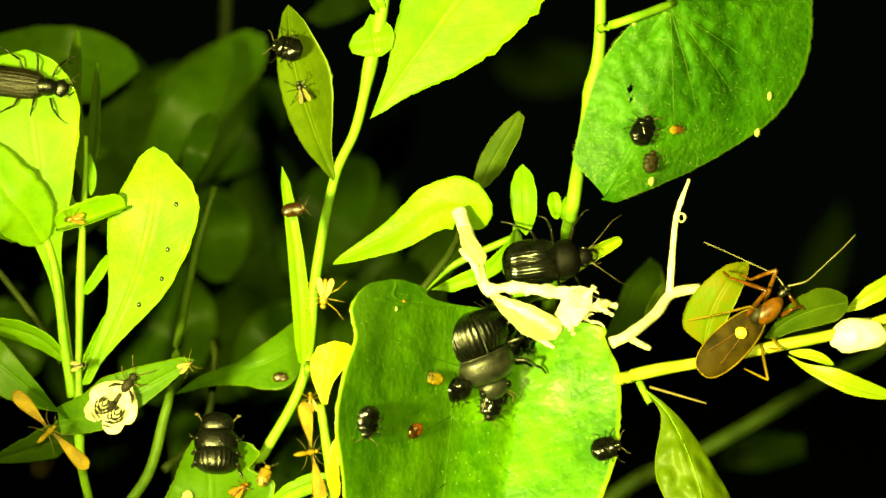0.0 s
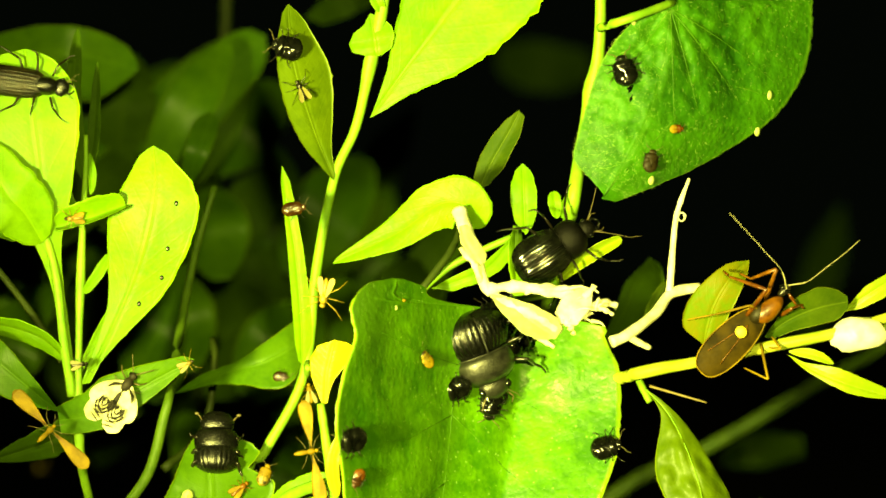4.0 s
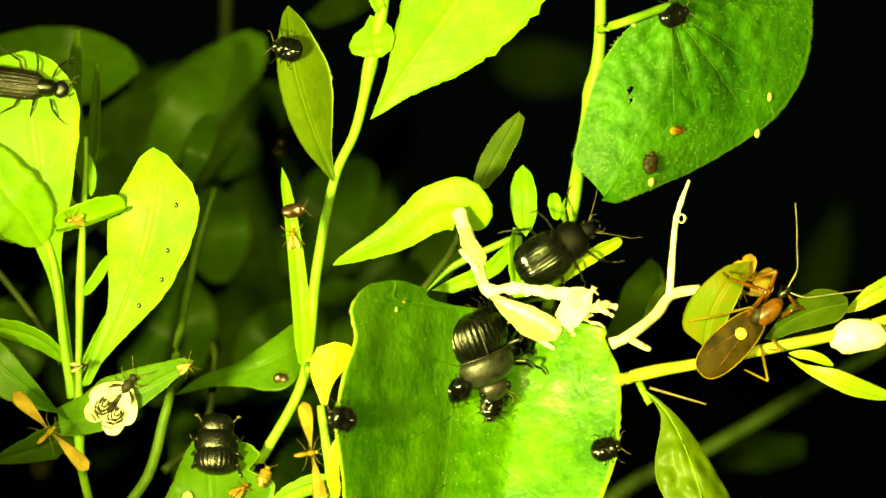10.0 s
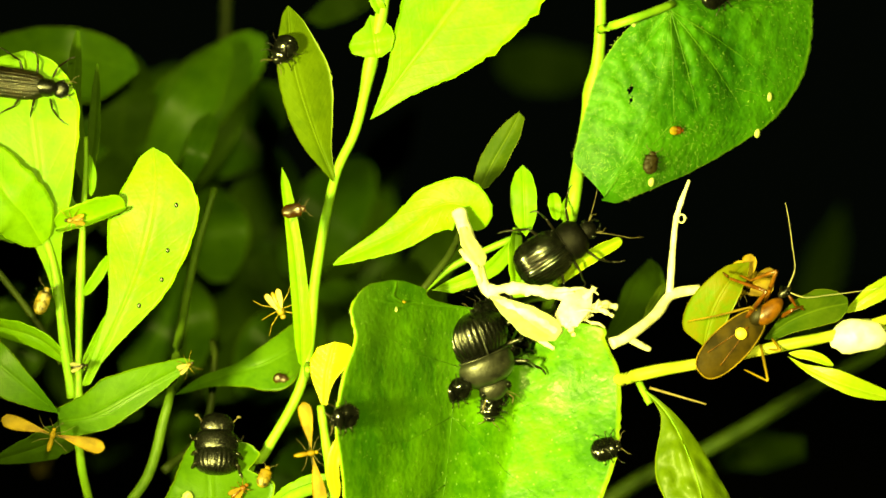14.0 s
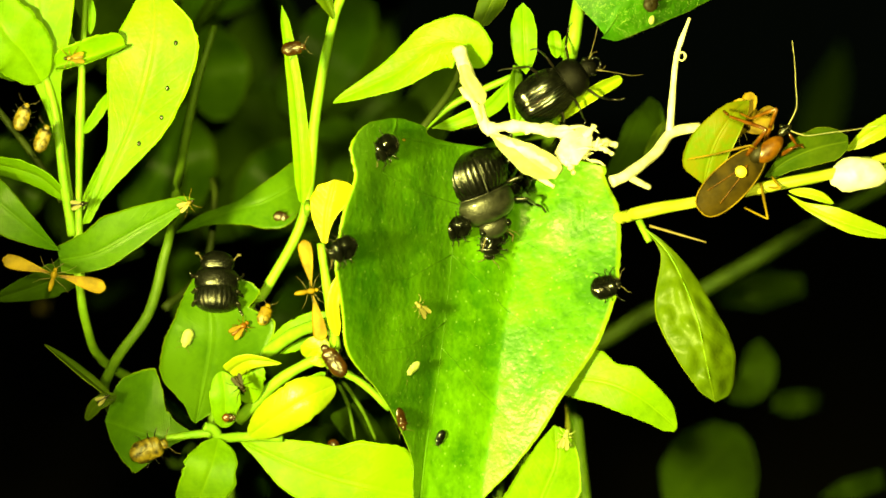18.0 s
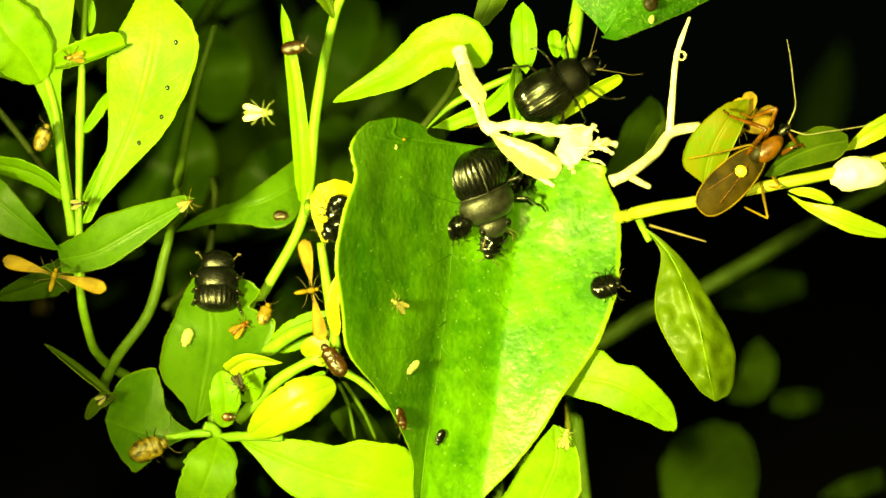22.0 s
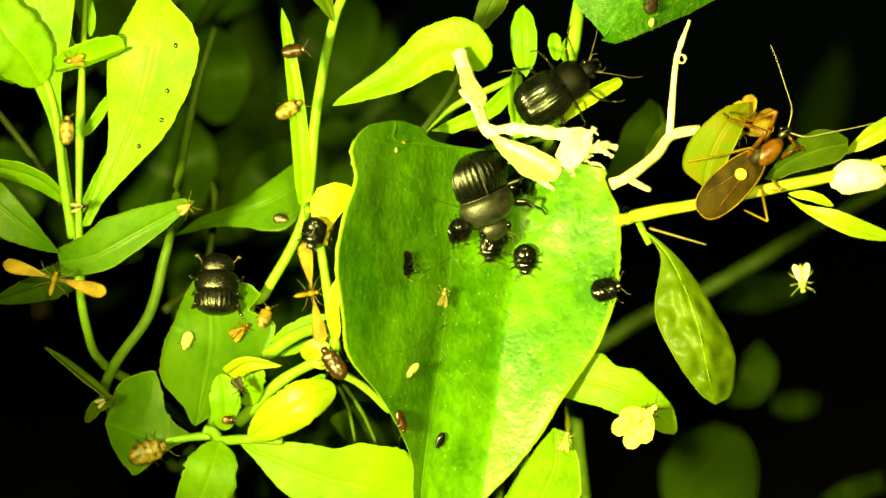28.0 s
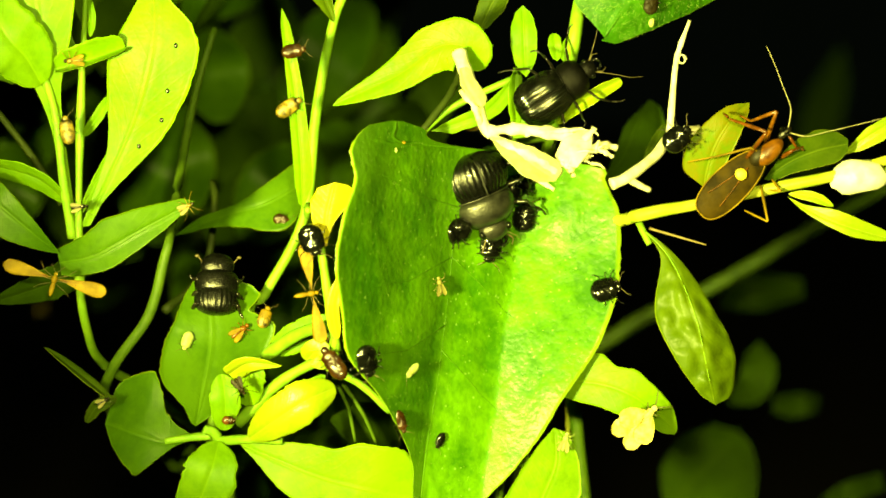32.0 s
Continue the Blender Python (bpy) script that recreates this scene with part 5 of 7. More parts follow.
FAWN = plain_material("fawn_scales", (0.16, 0.13, 0.03), (0.4, 0.35, 0.13), 0.7, 200)
BUFF = plain_material("buff_scales", (0.34, 0.27, 0.03), (0.66, 0.6, 0.2), 0.7, 300, bump=0.6)
STRAW = plain_material("straw_wing", (0.11, 0.1, 0.02), (0.18, 0.16, 0.035), 0.6, 400)


def V(x, y, z=0.0):
    return Vector((x, y, z))


def limb(parent, name, joints, r, mat, sides=6):
    """A jointed leg or feeler: each segment swells a little, and narrows to the foot."""
    pts, rad = [], []
    m = len(joints) - 1
    for i in range(m):
        a, b = joints[i], joints[i + 1]
        k = r * (1 - 0.62 * i / max(1, m))
        for s, q in ((0.02, 0.75), (0.35, 1.1), (0.8, 0.85), (0.98, 0.8)):
            pts.append(a.lerp(b, s))
            rad.append(k * q)
    return part(name, Shape().tube(pts, rad, sides), mat, parent)


def six_legs(root, L, W, z, reach, r, mat, y=(0.2, 0.05, -0.1), sweep=(0.35, 0.0, -0.4)):
    """Three pairs of jointed legs: a stout thigh that rises, a shin that comes down, and a thin bent foot."""
    for s in (-1, 1):
        for k, (yy, sw) in enumerate(zip(y, sweep)):
            a = V(s * W * 0.35, yy * L, z)
            b = a + V(s * reach * (0.5 + 0.05 * k), sw * reach * 0.35, z * 0.9)
            c = a + V(s * reach * 0.85, sw * reach * 0.95, -z * 0.9)
            d = c + V(s * reach * 0.2, sw * reach * 0.45 + 0.06 * reach * s, -z * 0.05)
            e = d + V(s * reach * 0.06, (0.22 if sw >= 0 else -0.22) * reach, 0)
            limb(root, "leg", [a, b, c, d, e], r, mat)


def beetle(name, L, W, label, cut=0.12, grooves=7, skin=None, plate=None, neck=0.9, head=0.5, legs=1.0, feelers=1.0, clubs=False, p=2.4, shin=1.0):
    """A beetle along +y, head forward, feet on z = 0. cut: where the wing cases end, as a share of its length from the middle;
    plate: the skin of its pronotum; clubs: a broad digging head with clubbed feelers and spined shins."""
    skin = skin or JET
    plate = plate or skin
    t = thing(name, (0, 0, 0), label, "beetle")
    hw, z = W / 2, W * 0.16
    front = 0.5 - cut
    part("abdomen", Shape().egg((0, -0.16 * L, z), (hw * 0.93, 0.34 * L, W * 0.18)), skin, t)
    for s in (-1, 1):
        sh = Shape().dome(-0.5 * L, (cut + (0.2 if clubs else 0.07)) * L, hw, W * 0.36, s * 1.5, s * 98, p * 1.1, p, 34, 64, grooves, 0.028, z, lean=0.16)
        case = part("wing_case", sh, skin, t)
        part("suture", Shape().tube([V(s * W * 0.006, y * L, z + W * 0.36 * (1 - abs(2 * (y + 0.5) / (cut + 0.7) - 1) ** 3) ** 0.4) for y in [-0.44 + (cut + 0.40) * k / 8 for k in range(9)]], [W * 0.006] * 9, 5), plate, case)
    top = cut * L + front * L * (0.6 if clubs else 0.66)
    part("pronotum", Shape().dome(cut * L - 0.07 * L, top, hw * neck, W * 0.35, -100, 100, 3.4 if clubs else 3.0, 2.4, 26, 26, 0, 0, z * 0.95, lean=0.08 if clubs else 0.22), plate, t)
    rim = [V(hw * neck * 0.93 * math.sin(a), cut * L - 0.035 * L, z * 0.95 + W * 0.31 * math.cos(a)) for a in [radians(-80 + 160 * k / 12) for k in range(13)]]
    part("collar", Shape().tube(rim, [W * 0.013] * 13, 6), plate, t)
    hy = cut * L + front * L * 0.76
    hd = part("head", Shape().egg((0, hy - (0.03 * L if clubs else 0.0), z * 1.2), (hw * head, front * L * (0.34 if clubs else 0.27), W * (0.19 if clubs else 0.16)), 18, 12, squash=0.0 if clubs else 0.25), plate, t)
    if clubs:
        lip = [V(hw * head * 0.98 * math.sin(a), hy - 0.03 * L + front * L * 0.34 * math.cos(a), z * 1.1) for a in [radians(-85 + 170 * k / 14) for k in range(15)]]
        part("clypeus", Shape().tube(lip, [W * 0.022] * 15, 6), skin, hd)
        ridge = [V(hw * head * x, hy - 0.02 * L, z * 1.2 + W * 0.185 * (1 - x * x) ** 0.5) for x in [-0.8 + 0.2 * k for k in range(9)]]
        part("brow", Shape().tube(ridge, [W * 0.016] * 9, 6), plate, hd)
    for s in (-1, 1):
        part("eye", Shape().egg((s * hw * head * 0.8, hy + 0.01 * L, z * 1.5), (W * 0.05, W * 0.06, W * 0.05), 8, 6), JET, hd)
        if clubs:
            a = V(s * hw * head * 0.85, hy + 0.01 * L, z)
            limb(t, "feeler", [a, a + V(s * 0.06 * L, 0.05 * L, z), a + V(s * 0.09 * L, 0.08 * L, z)], W * 0.02, FEELER)
            part("club", Shape().egg(a + V(s * 0.105 * L, 0.09 * L, z), (W * 0.055, W * 0.035, W * 0.035), 8, 6), FEELER, t)
        elif feelers:
            a = V(s * hw * head * 0.6, hy + 0.05 * L, z * 1.3)
            limb(t, "feeler", [a, a + V(s * 0.08, 0.1, 0.03) * L * feelers, a + V(s * 0.17, 0.2, 0.02) * L * feelers, a + V(s * 0.27, 0.3, 0.03) * L * feelers, a + V(s * 0.33, 0.42, 0.02) * L * feelers], W * 0.008, FEELER, 5)
        if not clubs:
            limb(t, "jaw", [V(s * hw * head * 0.45, hy + front * L * 0.2, z), V(s * hw * head * 0.55, hy + front * L * 0.33, z), V(s * hw * head * 0.1, hy + front * L * 0.44, z)], W * 0.03, JET, 5)
            limb(t, "palp", [V(s * hw * head * 0.6, hy + front * L * 0.16, z * 0.8), V(s * hw * head * 0.95, hy + front * L * 0.36, z * 0.8), V(s * hw * head * 0.8, hy + front * L * 0.5, z * 0.5)], W * 0.012, FEELER, 5)
    six_legs(t, L, W, z, W * 0.62 * legs, W * 0.042 * shin, LEGS, y=(cut + 0.14, cut - 0.04, cut - 0.2), sweep=(0.55, -0.1, -0.75))
    return t


def bug(name, L, W, label, skin=None, wing=None, category="bug"):
    """A small oval bug: triangular shield, crossed wing covers with a thinner tip, collar, head, eyes, short feelers."""
    skin = skin or JET
    wing = wing or skin
    t = thing(name, (0, 0, 0), label, category)
    z = W * 0.16
    part("body", Shape().egg((0, -0.03 * L, z), (W * 0.49, 0.44 * L, W * 0.2)), skin, t)
    for s in (-1, 1):
        part("wing_cover", Shape().dome(-0.44 * L, 0.12 * L, W * 0.485, W * 0.28, s * 4, s * 97, 2.4, 2.2, 16, 12, 2, 0.02, z, lean=0.1), wing, t)
    part("wing_tip", Shape().dome(-0.5 * L, -0.16 * L, W * 0.36, W * 0.265, -80, 80, 2.0, 2.0, 12, 12, 0, 0, z), wing, t)
    sh = Shape()
    sh.grid(9, 9, lambda i, j: V((j / 4 - 1) * W * 0.25 * (i / 8), (-0.14 + 0.26 * i / 8) * L, z + W * (0.29 - 0.03 * (j / 4 - 1) ** 2)))
    sh.grid(9, 9, lambda i, j: V((j / 4 - 1) * W * 0.27 * (i / 8), (-0.15 + 0.27 * i / 8) * L, z + W * 0.2))
    part("shield", sh, skin, t)
    part("pronotum", Shape().dome(0.06 * L, 0.37 * L, W * 0.45, W * 0.27, -98, 98, 2.6, 2.4, 16, 20, 0, 0, z, lean=0.12), skin, t)
    hd = part("head", Shape().egg((0, 0.4 * L, z), (W * 0.23, 0.12 * L, W * 0.14), 10, 8), skin, t)
    for s in (-1, 1):
        part("eye", Shape().egg((s * W * 0.2, 0.4 * L, z * 1.3), (W * 0.05, W * 0.06, W * 0.05), 8, 6), LEGS, hd)
        a = V(s * W * 0.12, 0.46 * L, z)
        limb(t, "feeler", [a, a + V(s * 0.12 * L, 0.1 * L, z), a + V(s * 0.24 * L, 0.16 * L, z * 0.6), a + V(s * 0.3 * L, 0.28 * L, z * 0.6)], W * 0.022, FEELER, 5)
    six_legs(t, L, W, z, W * 0.34, W * 0.026, LEGS, y=(0.25, 0.1, -0.08))
    return t


def wing_sheet(parent, root, tip, w, mat, lift=0.0, form=(0.85, 0.4), name="wing", label="", crumple=0.0):
    """A wing blade of real thickness from its root to its tip, in the body's plane."""
    s = Shape()
    d = tip - root
    side = V(-d.y, d.x, 0).normalized()
    a, b = form
    top = (a / (a + b)) ** a * (b / (a + b)) ** b
    rows, cols = 14, 7

    def point(i, j, z):
        t = i / (rows - 1)
        q = max(t, 1e-3) ** a * max(1 - t, 1e-3) ** b / top
        u = j / (cols - 1) * 2 - 1
        return root + d * t + side * (u * w / 2 * q) + V(0, 0, z + lift * w * (1 - u * u) * q + 0.02 * w * math.sin(t * 20 + u * 9) + crumple * w * noise.noise(Vector((t * 5, u * 2, w * 3000 + root.x * 900))))
    th = max(0.00006, w * 0.012)
    s.grid(rows, cols, lambda i, j: point(i, j, th))
    n = len(s.v)
    s.grid(rows, cols, lambda i, j: point(i, j, -th))
    k = (rows - 1) * (cols - 1)
    s.f = s.f[:k] + [tuple(reversed(f)) for f in s.f[k:]]
    rim = [i * cols for i in range(rows)] + [(rows - 1) * cols + j for j in range(1, cols)] + [i * cols + cols - 1 for i in range(rows - 2, -1, -1)] + list(range(cols - 2, 0, -1))
    for m, p in enumerate(rim):
        q = rim[(m + 1) % len(rim)]
        s.f.append((q, p, p + n, q + n))
    return part(name, s, mat, parent, label)


def moth(name, L, span, label, body=None, wing=None, hind=True, rise=0.25, back=-0.2, legs=1.0, width=0.5, category="moth", crumple=0.0, form=(0.85, 0.4)):
    """Body along +y, wings spread to both sides by span; back: how far the wing tips lie behind the shoulders."""
    t = thing(name, (0, 0, 0), label, category)
    z = L * 0.12
    body, wing = body or CREAM, wing or CREAM
    part("abdomen", Shape().egg((0, -0.22 * L, z), (L * 0.09, L * 0.3, L * 0.09), squash=-0.1), body, t)
    part("thorax", Shape().egg((0, 0.15 * L, z * 1.1), (L * 0.12, L * 0.17, L * 0.12)), body, t)
    hd = part("head", Shape().egg((0, 0.36 * L, z), (L * 0.08, L * 0.08, L * 0.07), 10, 8), body, t)
    for s in (-1, 1):
        part("eye", Shape().egg((s * L * 0.07, 0.38 * L, z), (L * 0.03, L * 0.035, L * 0.03), 8, 6), JET, hd)
        wing_sheet(t, V(s * L * 0.08, 0.2 * L, z * 1.5), V(s * span * 0.5, back * L, z * 1.5 + rise * L), L * width, wing, 0.05, form=form, name="forewing", crumple=crumple)
        if hind:
            wing_sheet(t, V(s * L * 0.08, 0.05 * L, z * 1.2), V(s * span * 0.36, back * L - 0.32 * L, z + rise * L * 0.5), L * width * 0.9, wing, 0.04, name="hindwing", crumple=crumple)
        a = V(s * L * 0.04, 0.43 * L, z)
        limb(t, "feeler", [a, a + V(s * 0.12, 0.16, 0.05) * L, a + V(s * 0.24, 0.3, 0.0) * L], L * 0.012, FEELER, 5)
        for yy, sw in ((0.24, 0.6), (0.12, 0.1), (0.0, -0.5)):
            b = V(s * L * 0.08, yy * L, z * 0.8)
            limb(t, "leg", [b, b + V(s * 0.2, sw * 0.16, 0.1) * L * legs, b + V(s * 0.34, sw * 0.4, -0.1) * L * legs], L * 0.016, FEELER, 5)
    return t


def gnat(name, L, label, body=None, wing=None, legs=1.0, category="fly"):
    t = thing(name, (0, 0, 0), label, category)
    z = L * 0.14
    body = body or GOLD
    part("abdomen", Shape().egg((0, -0.2 * L, z), (L * 0.1, L * 0.28, L * 0.1), 10, 8), body, t)
    part("thorax", Shape().egg((0, 0.14 * L, z * 1.2), (L * 0.13, L * 0.15, L * 0.13), 10, 8), body, t)
    part("head", Shape().egg((0, 0.33 * L, z), (L * 0.09, L * 0.08, L * 0.08), 10, 8), body, t)
    for s in (-1, 1):
        wing_sheet(t, V(s * L * 0.06, 0.12 * L, z * 1.8), V(s * L * 0.2, -0.5 * L, z * 1.7), L * 0.2, wing or STRAW)
        for yy, sw in ((0.2, 0.8), (0.1, 0.1), (0.0, -0.8)):
            b = V(s * L * 0.08, yy * L, z * 0.7)
            limb(t, "leg", [b, b + V(s * 0.3, sw * 0.25, 0.16) * L * legs, b + V(s * 0.5, sw * 0.55, -0.1) * L * legs], L * 0.018, body, 5)
    return t


def assassin(name, label):
    """A slender rust-brown bug on the branch: oval smoky wing, orange pronotum, small dark head, long jointed legs."""
    t = thing(name, cm(7.87, -1.20, 43.21), label, "bug")
    tail = (cm(6.33, -1.90, 42.09) - cm(7.74, -1.90, 43.41)).normalized()
    across = Vector((tail.z, 0, -tail.x))
    lean = Matrix((across, -tail, across.cross(-tail))).transposed()
    part("abdomen", Shape().egg(cm(7.21, -1.75, 42.83), (0.00423, 0.00930, 0.00155), turn=lean), UMBER, t)
    wing_sheet_at(t, cm(7.80, -2.00, 43.50), cm(6.28, -2.00, 42.01), 0.00930, SMOKE)
    for s in (-1, 1):
        a, b = cm(7.80, -2.05, 43.50), cm(6.28, -2.05, 42.01)
        ts = [(1 - math.cos(math.pi * k / 28)) / 2 for k in range(29)]
        pts = [a.lerp(b, t) + across * s * 0.00465 * max(t, 1e-4) ** 0.45 * (1 - t) ** 0.35 / 0.576 for t in ts]
        part("wing_rim", Shape().tube(pts, [0.00018] * 29, 6), AMBER, t, "amber wing edge")
    for f in (0.12, -0.12):
        a = cm(7.58, -2.12, 43.28)
        part("wing_vein", Shape().tube(curve([a + tail * 0.002, a + tail * 0.00634 + across * 0.00846 * f, a + tail * 0.01339 + across * 0.01832 * f], 8), [0.0001] * 9, 5), OCHRE, t)
    part("wing_spot", Shape().egg(cm(7.26, -2.15, 42.98), (0.00155, 0.00141, 0.00056), 10, 8, turn=lean), YELLOW, t, "bright yellow wing spot")
    part("shield", Shape().egg(cm(7.71, -2.05, 43.42), (0.00211, 0.00282, 0.00169), squash=-0.3, turn=lean), UMBER, t)
    part("pronotum", Shape().egg(cm(7.96, -2.10, 43.53), (0.00282, 0.00423, 0.00211), squash=0.3, turn=lean), OCHRE, t, "glossy rust-orange pronotum")
    hd = part("head", Shape().egg(cm(8.33, -2.10, 44.00), (0.00113, 0.00211, 0.00113), squash=0.2, turn=lean), LEGS, t)
    for q in (cm(8.25, -2.25, 44.08), cm(8.38, -2.25, 43.96)):
        part("eye", Shape().egg(q, (0.00070, 0.00070, 0.00070), 8, 6), JET, hd)
    limb(hd, "beak", [cm(8.43, -2.10, 43.91), cm(8.60, -2.00, 43.66), cm(8.84, -1.80, 43.55)], 0.00042, RUST)
    limb(t, "leg", [cm(7.84, -1.90, 43.66), cm(8.08, -2.60, 44.52), cm(7.50, -2.00, 44.27), cm(7.28, -1.60, 44.40)], 0.00056, OCHRE, 8)
    limb(t, "leg", [cm(7.34, -1.90, 43.28), cm(7.83, -2.70, 44.02), cm(7.00, -2.00, 44.32), cm(6.87, -1.60, 44.46)], 0.00059, RUST, 8)
    limb(t, "leg", [cm(7.84, -1.90, 43.47), cm(7.46, -2.40, 43.63), cm(6.70, -2.00, 43.42), cm(5.99, -1.60, 43.27)], 0.00037, AMBER, 7)
    limb(t, "leg", [cm(7.78, -1.60, 42.72), cm(7.92, -2.10, 41.82), cm(7.38, -1.60, 42.09)], 0.00037, AMBER, 7)
    limb(t, "leg", [cm(8.06, -1.60, 42.85), cm(8.24, -2.00, 42.56), cm(7.87, -1.50, 42.60)], 0.00037, AMBER, 7)
    limb(t, "leg", [cm(8.23, -1.80, 43.36), cm(8.50, -2.20, 43.56), cm(8.94, -1.60, 43.68)], 0.00056, RUST, 7)
    return t


def wing_sheet_at(parent, root, tip, w, mat):
    """A flat oval wing in the picture plane from root to tip."""
    d = tip - root
    side = Vector((d.z, 0, -d.x)).normalized()
    s = Shape()

    def point(i, j, y):
        t = (1 - math.cos(math.pi * i / 27)) / 2
        q = max(t, 1e-4) ** 0.45 * max(1 - t, 1e-4) ** 0.35 / 0.576
        u = j / 4 - 1
        return root + d * t + side * (u * w / 2 * q) + Vector((0, y - 0.1 * w * (1 - u * u) * q, 0))
    s.grid(28, 9, lambda i, j: point(i, j, 0))
    s.grid(28, 9, lambda i, j: point(i, j, 0.0002))
    return part("wing", s, mat, parent, "smoky brown folded wing")


def feeler_of(parent, base, mat, reach=150):
    """A long thin feeler from its joint, straight along +y with a bent first segment, turned by its own keys."""
    u = 0.000141
    pts = [V(0, 0, 0), V(10 * u, -6 * u, 20 * u), V(14 * u, -8 * u, 36 * u), V(12 * u, -9 * u, 70 * u), V(10 * u, -10 * u, 110 * u), V(6 * u, -10 * u, reach * u)]
    off = parent.location.copy()
    ob = part("feeler", Shape().tube(curve([p + off for p in pts], 24), [1.1 * u] * 8 + [0.6 * u] * 17, 6), mat, parent)
    ob.location = base
    return ob


# ---- placing ----


def facing(p, heading, normal=None):
    """The pose at p of an insect whose head points heading degrees clockwise from straight up on a surface with that normal."""
    n = Vector(normal).normalized() if normal else Vector((0, -1, 0))
    h = Vector((math.sin(radians(heading)), 0, math.cos(radians(heading))))
    y = (h - n * h.dot(n)).normalized()
    x = y.cross(n)
    m = Matrix((x, y, n)).transposed().to_4x4()
    m.translation = p
    return m


TREES = {}


def on(blade, p, heading, lift=0.0, even=0.5):
    """The pose of an insect that sits on a leaf at p's place across the picture plane; even: how far it follows the leaf's slope."""
    if blade.name not in TREES:
        TREES[blade.name] = BVHTree.FromPolygons(*SURFACE[blade.name])
    eye = Vector((0, -0.9, 0.45))
    way = (p - eye).normalized()
    hit, n, _, _ = TREES[blade.name].ray_cast(eye, way)
    if hit is None:
        hit, n, _, _ = TREES[blade.name].find_nearest(p)
    if n.y > 0:
        n = -n
    n = Vector((0, -1, 0)).lerp(n, even).normalized()
    return facing(hit + n * lift, heading, n)


def settle(ob, m):
    ob.matrix_basis = m
    return ob

# ---- the insects at rest ----
scarab = settle(beetle("dung_beetle", 0.0154, 0.0112, "black dung beetle with ribbed wing cases on a leaf", cut=-0.1, grooves=7, skin=SOOT, neck=1.0, head=0.76, clubs=True, legs=0.36, p=2.1, shin=1.2), on(scarab_leaf, cm(-5.63, -0.50, 40.12), 3, 0.0004))
big = beetle("ground_beetle", 0.02227, 0.01212, "large black beetle with finely grooved wing cases", cut=0.14, grooves=11, plate=DULL, neck=0.8, head=0.42, legs=0.85, shin=0.7)
BIG_ROWS = [(0.0, facing(cm(2.56, -1.00, 44.71), 82)), (1.0, facing(cm(2.56, -1.00, 44.80), 74)), (2.0, facing(cm(2.62, -1.00, 44.93), 62)), (3.0, facing(cm(2.70, -1.00, 44.99), 58)), (6.0, facing(cm(2.79, -1.00, 45.01), 57)), (32.0, facing(cm(2.79, -1.00, 45.04), 57))]
settle(big, BIG_ROWS[0][1])
leaf_beetle = settle(beetle("ground_beetle", 0.0228, 0.018, "black beetle with grooved wing cases feeding on the broad leaf", cut=0.02, grooves=10, skin=GRANITE, plate=SLATE, neck=0.86, head=0.5, p=2.0, feelers=0.35, legs=0.7, shin=0.7), on(broad, cm(0.9, -1.20, 42.40), 158, -0.0012, 0.35))

black_bug = bug("burrower_bug", 0.00789, 0.00620, "small glossy black burrowing bug on a leaf")
tagged(black_bug, group="black bugs on the leaves")
settle(black_bug, on(broad, cm(4.05, -0.60, 40.07), 75, 0.00028))


def another(m):
    return copy_thing(black_bug, m)


thin_bug = another(on(thin_leaf, cm(-3.89, -0.60, 49.98), 285, 0.00028, 0.2))
under_bug = another(on(broad, cm(1.17, -0.80, 41.16), 190, 0.00056, 0.2))
side_bug = another(on(broad, cm(1.84, -0.80, 42.68), 60, 0.00056, 0.2))
left_bug = another(on(broad, cm(0.31, -0.80, 41.55), 250, 0.00028, 0.3))
heart_bug = another(on(heart, cm(4.89, -1.00, 47.94), 200, 0.00028))
edge_bug = another(on(broad, cm(-1.91, -0.50, 40.74), 190, 0.00028))
roving_bug = another(on(broad, cm(-0.41, -0.50, 43.57), 260, 0.00028))
late_bug = another(on(broad, cm(1.98, -0.50, 40.88), 20, 0.00028))
twig_bug = another(facing(cm(5.59, 0.20, 43.32), 60))

red_bug = settle(bug("red_bug", 0.00507, 0.00338, "tiny rust-red and black bug", CHESTNUT, RUST), on(broad, cm(-0.73, -0.50, 40.50), 240, 0.00014))
brown_bug = settle(bug("brown_bug", 0.00592, 0.00366, "small brown shiny bug on a narrow leaf", CHESTNUT, CHESTNUT), on(blade, cm(-3.65, -1.80, 45.98), 80, 0.00028, 0.3))
husk_bug = settle(bug("brown_bug", 0.00564, 0.00395, "dull brown bug on the hairy leaf", UMBER, UMBER), on(heart, cm(5.10, -1.00, 47.17), 10, 0.00014))
speck_bug = settle(bug("orange_bug", 0.00366, 0.00226, "tiny orange bug on the hairy leaf", RUST, AMBER), on(heart, cm(5.74, -1.00, 47.97), 90, 0.00014))
shade_bug = settle(bug("red_bug", 0.00423, 0.00310, "tiny red-brown bug on a shaded leaf", CHESTNUT, CHESTNUT), facing(cm(-4.17, 3.00, 41.69), 100))
grub_bug = settle(bug("brown_bug", 0.00930, 0.00451, "shiny dark-brown bug among the stems", CHESTNUT, CHESTNUT), facing(cm(-2.66, -2.30, 38.38), 325))
rim_bug = settle(bug("brown_bug", 0.00592, 0.00282, "long brown bug on the rim of the broad leaf", CHESTNUT, CHESTNUT), on(broad, cm(-1.06, -1.00, 36.85), 160, 0.00028, 0.3))
dot_bug = settle(bug("black_beetle", 0.00423, 0.00226, "tiny black beetle on the broad leaf", JET, JET, "beetle"), on(broad, cm(-0.08, -1.00, 36.37), 205, 0.00014))
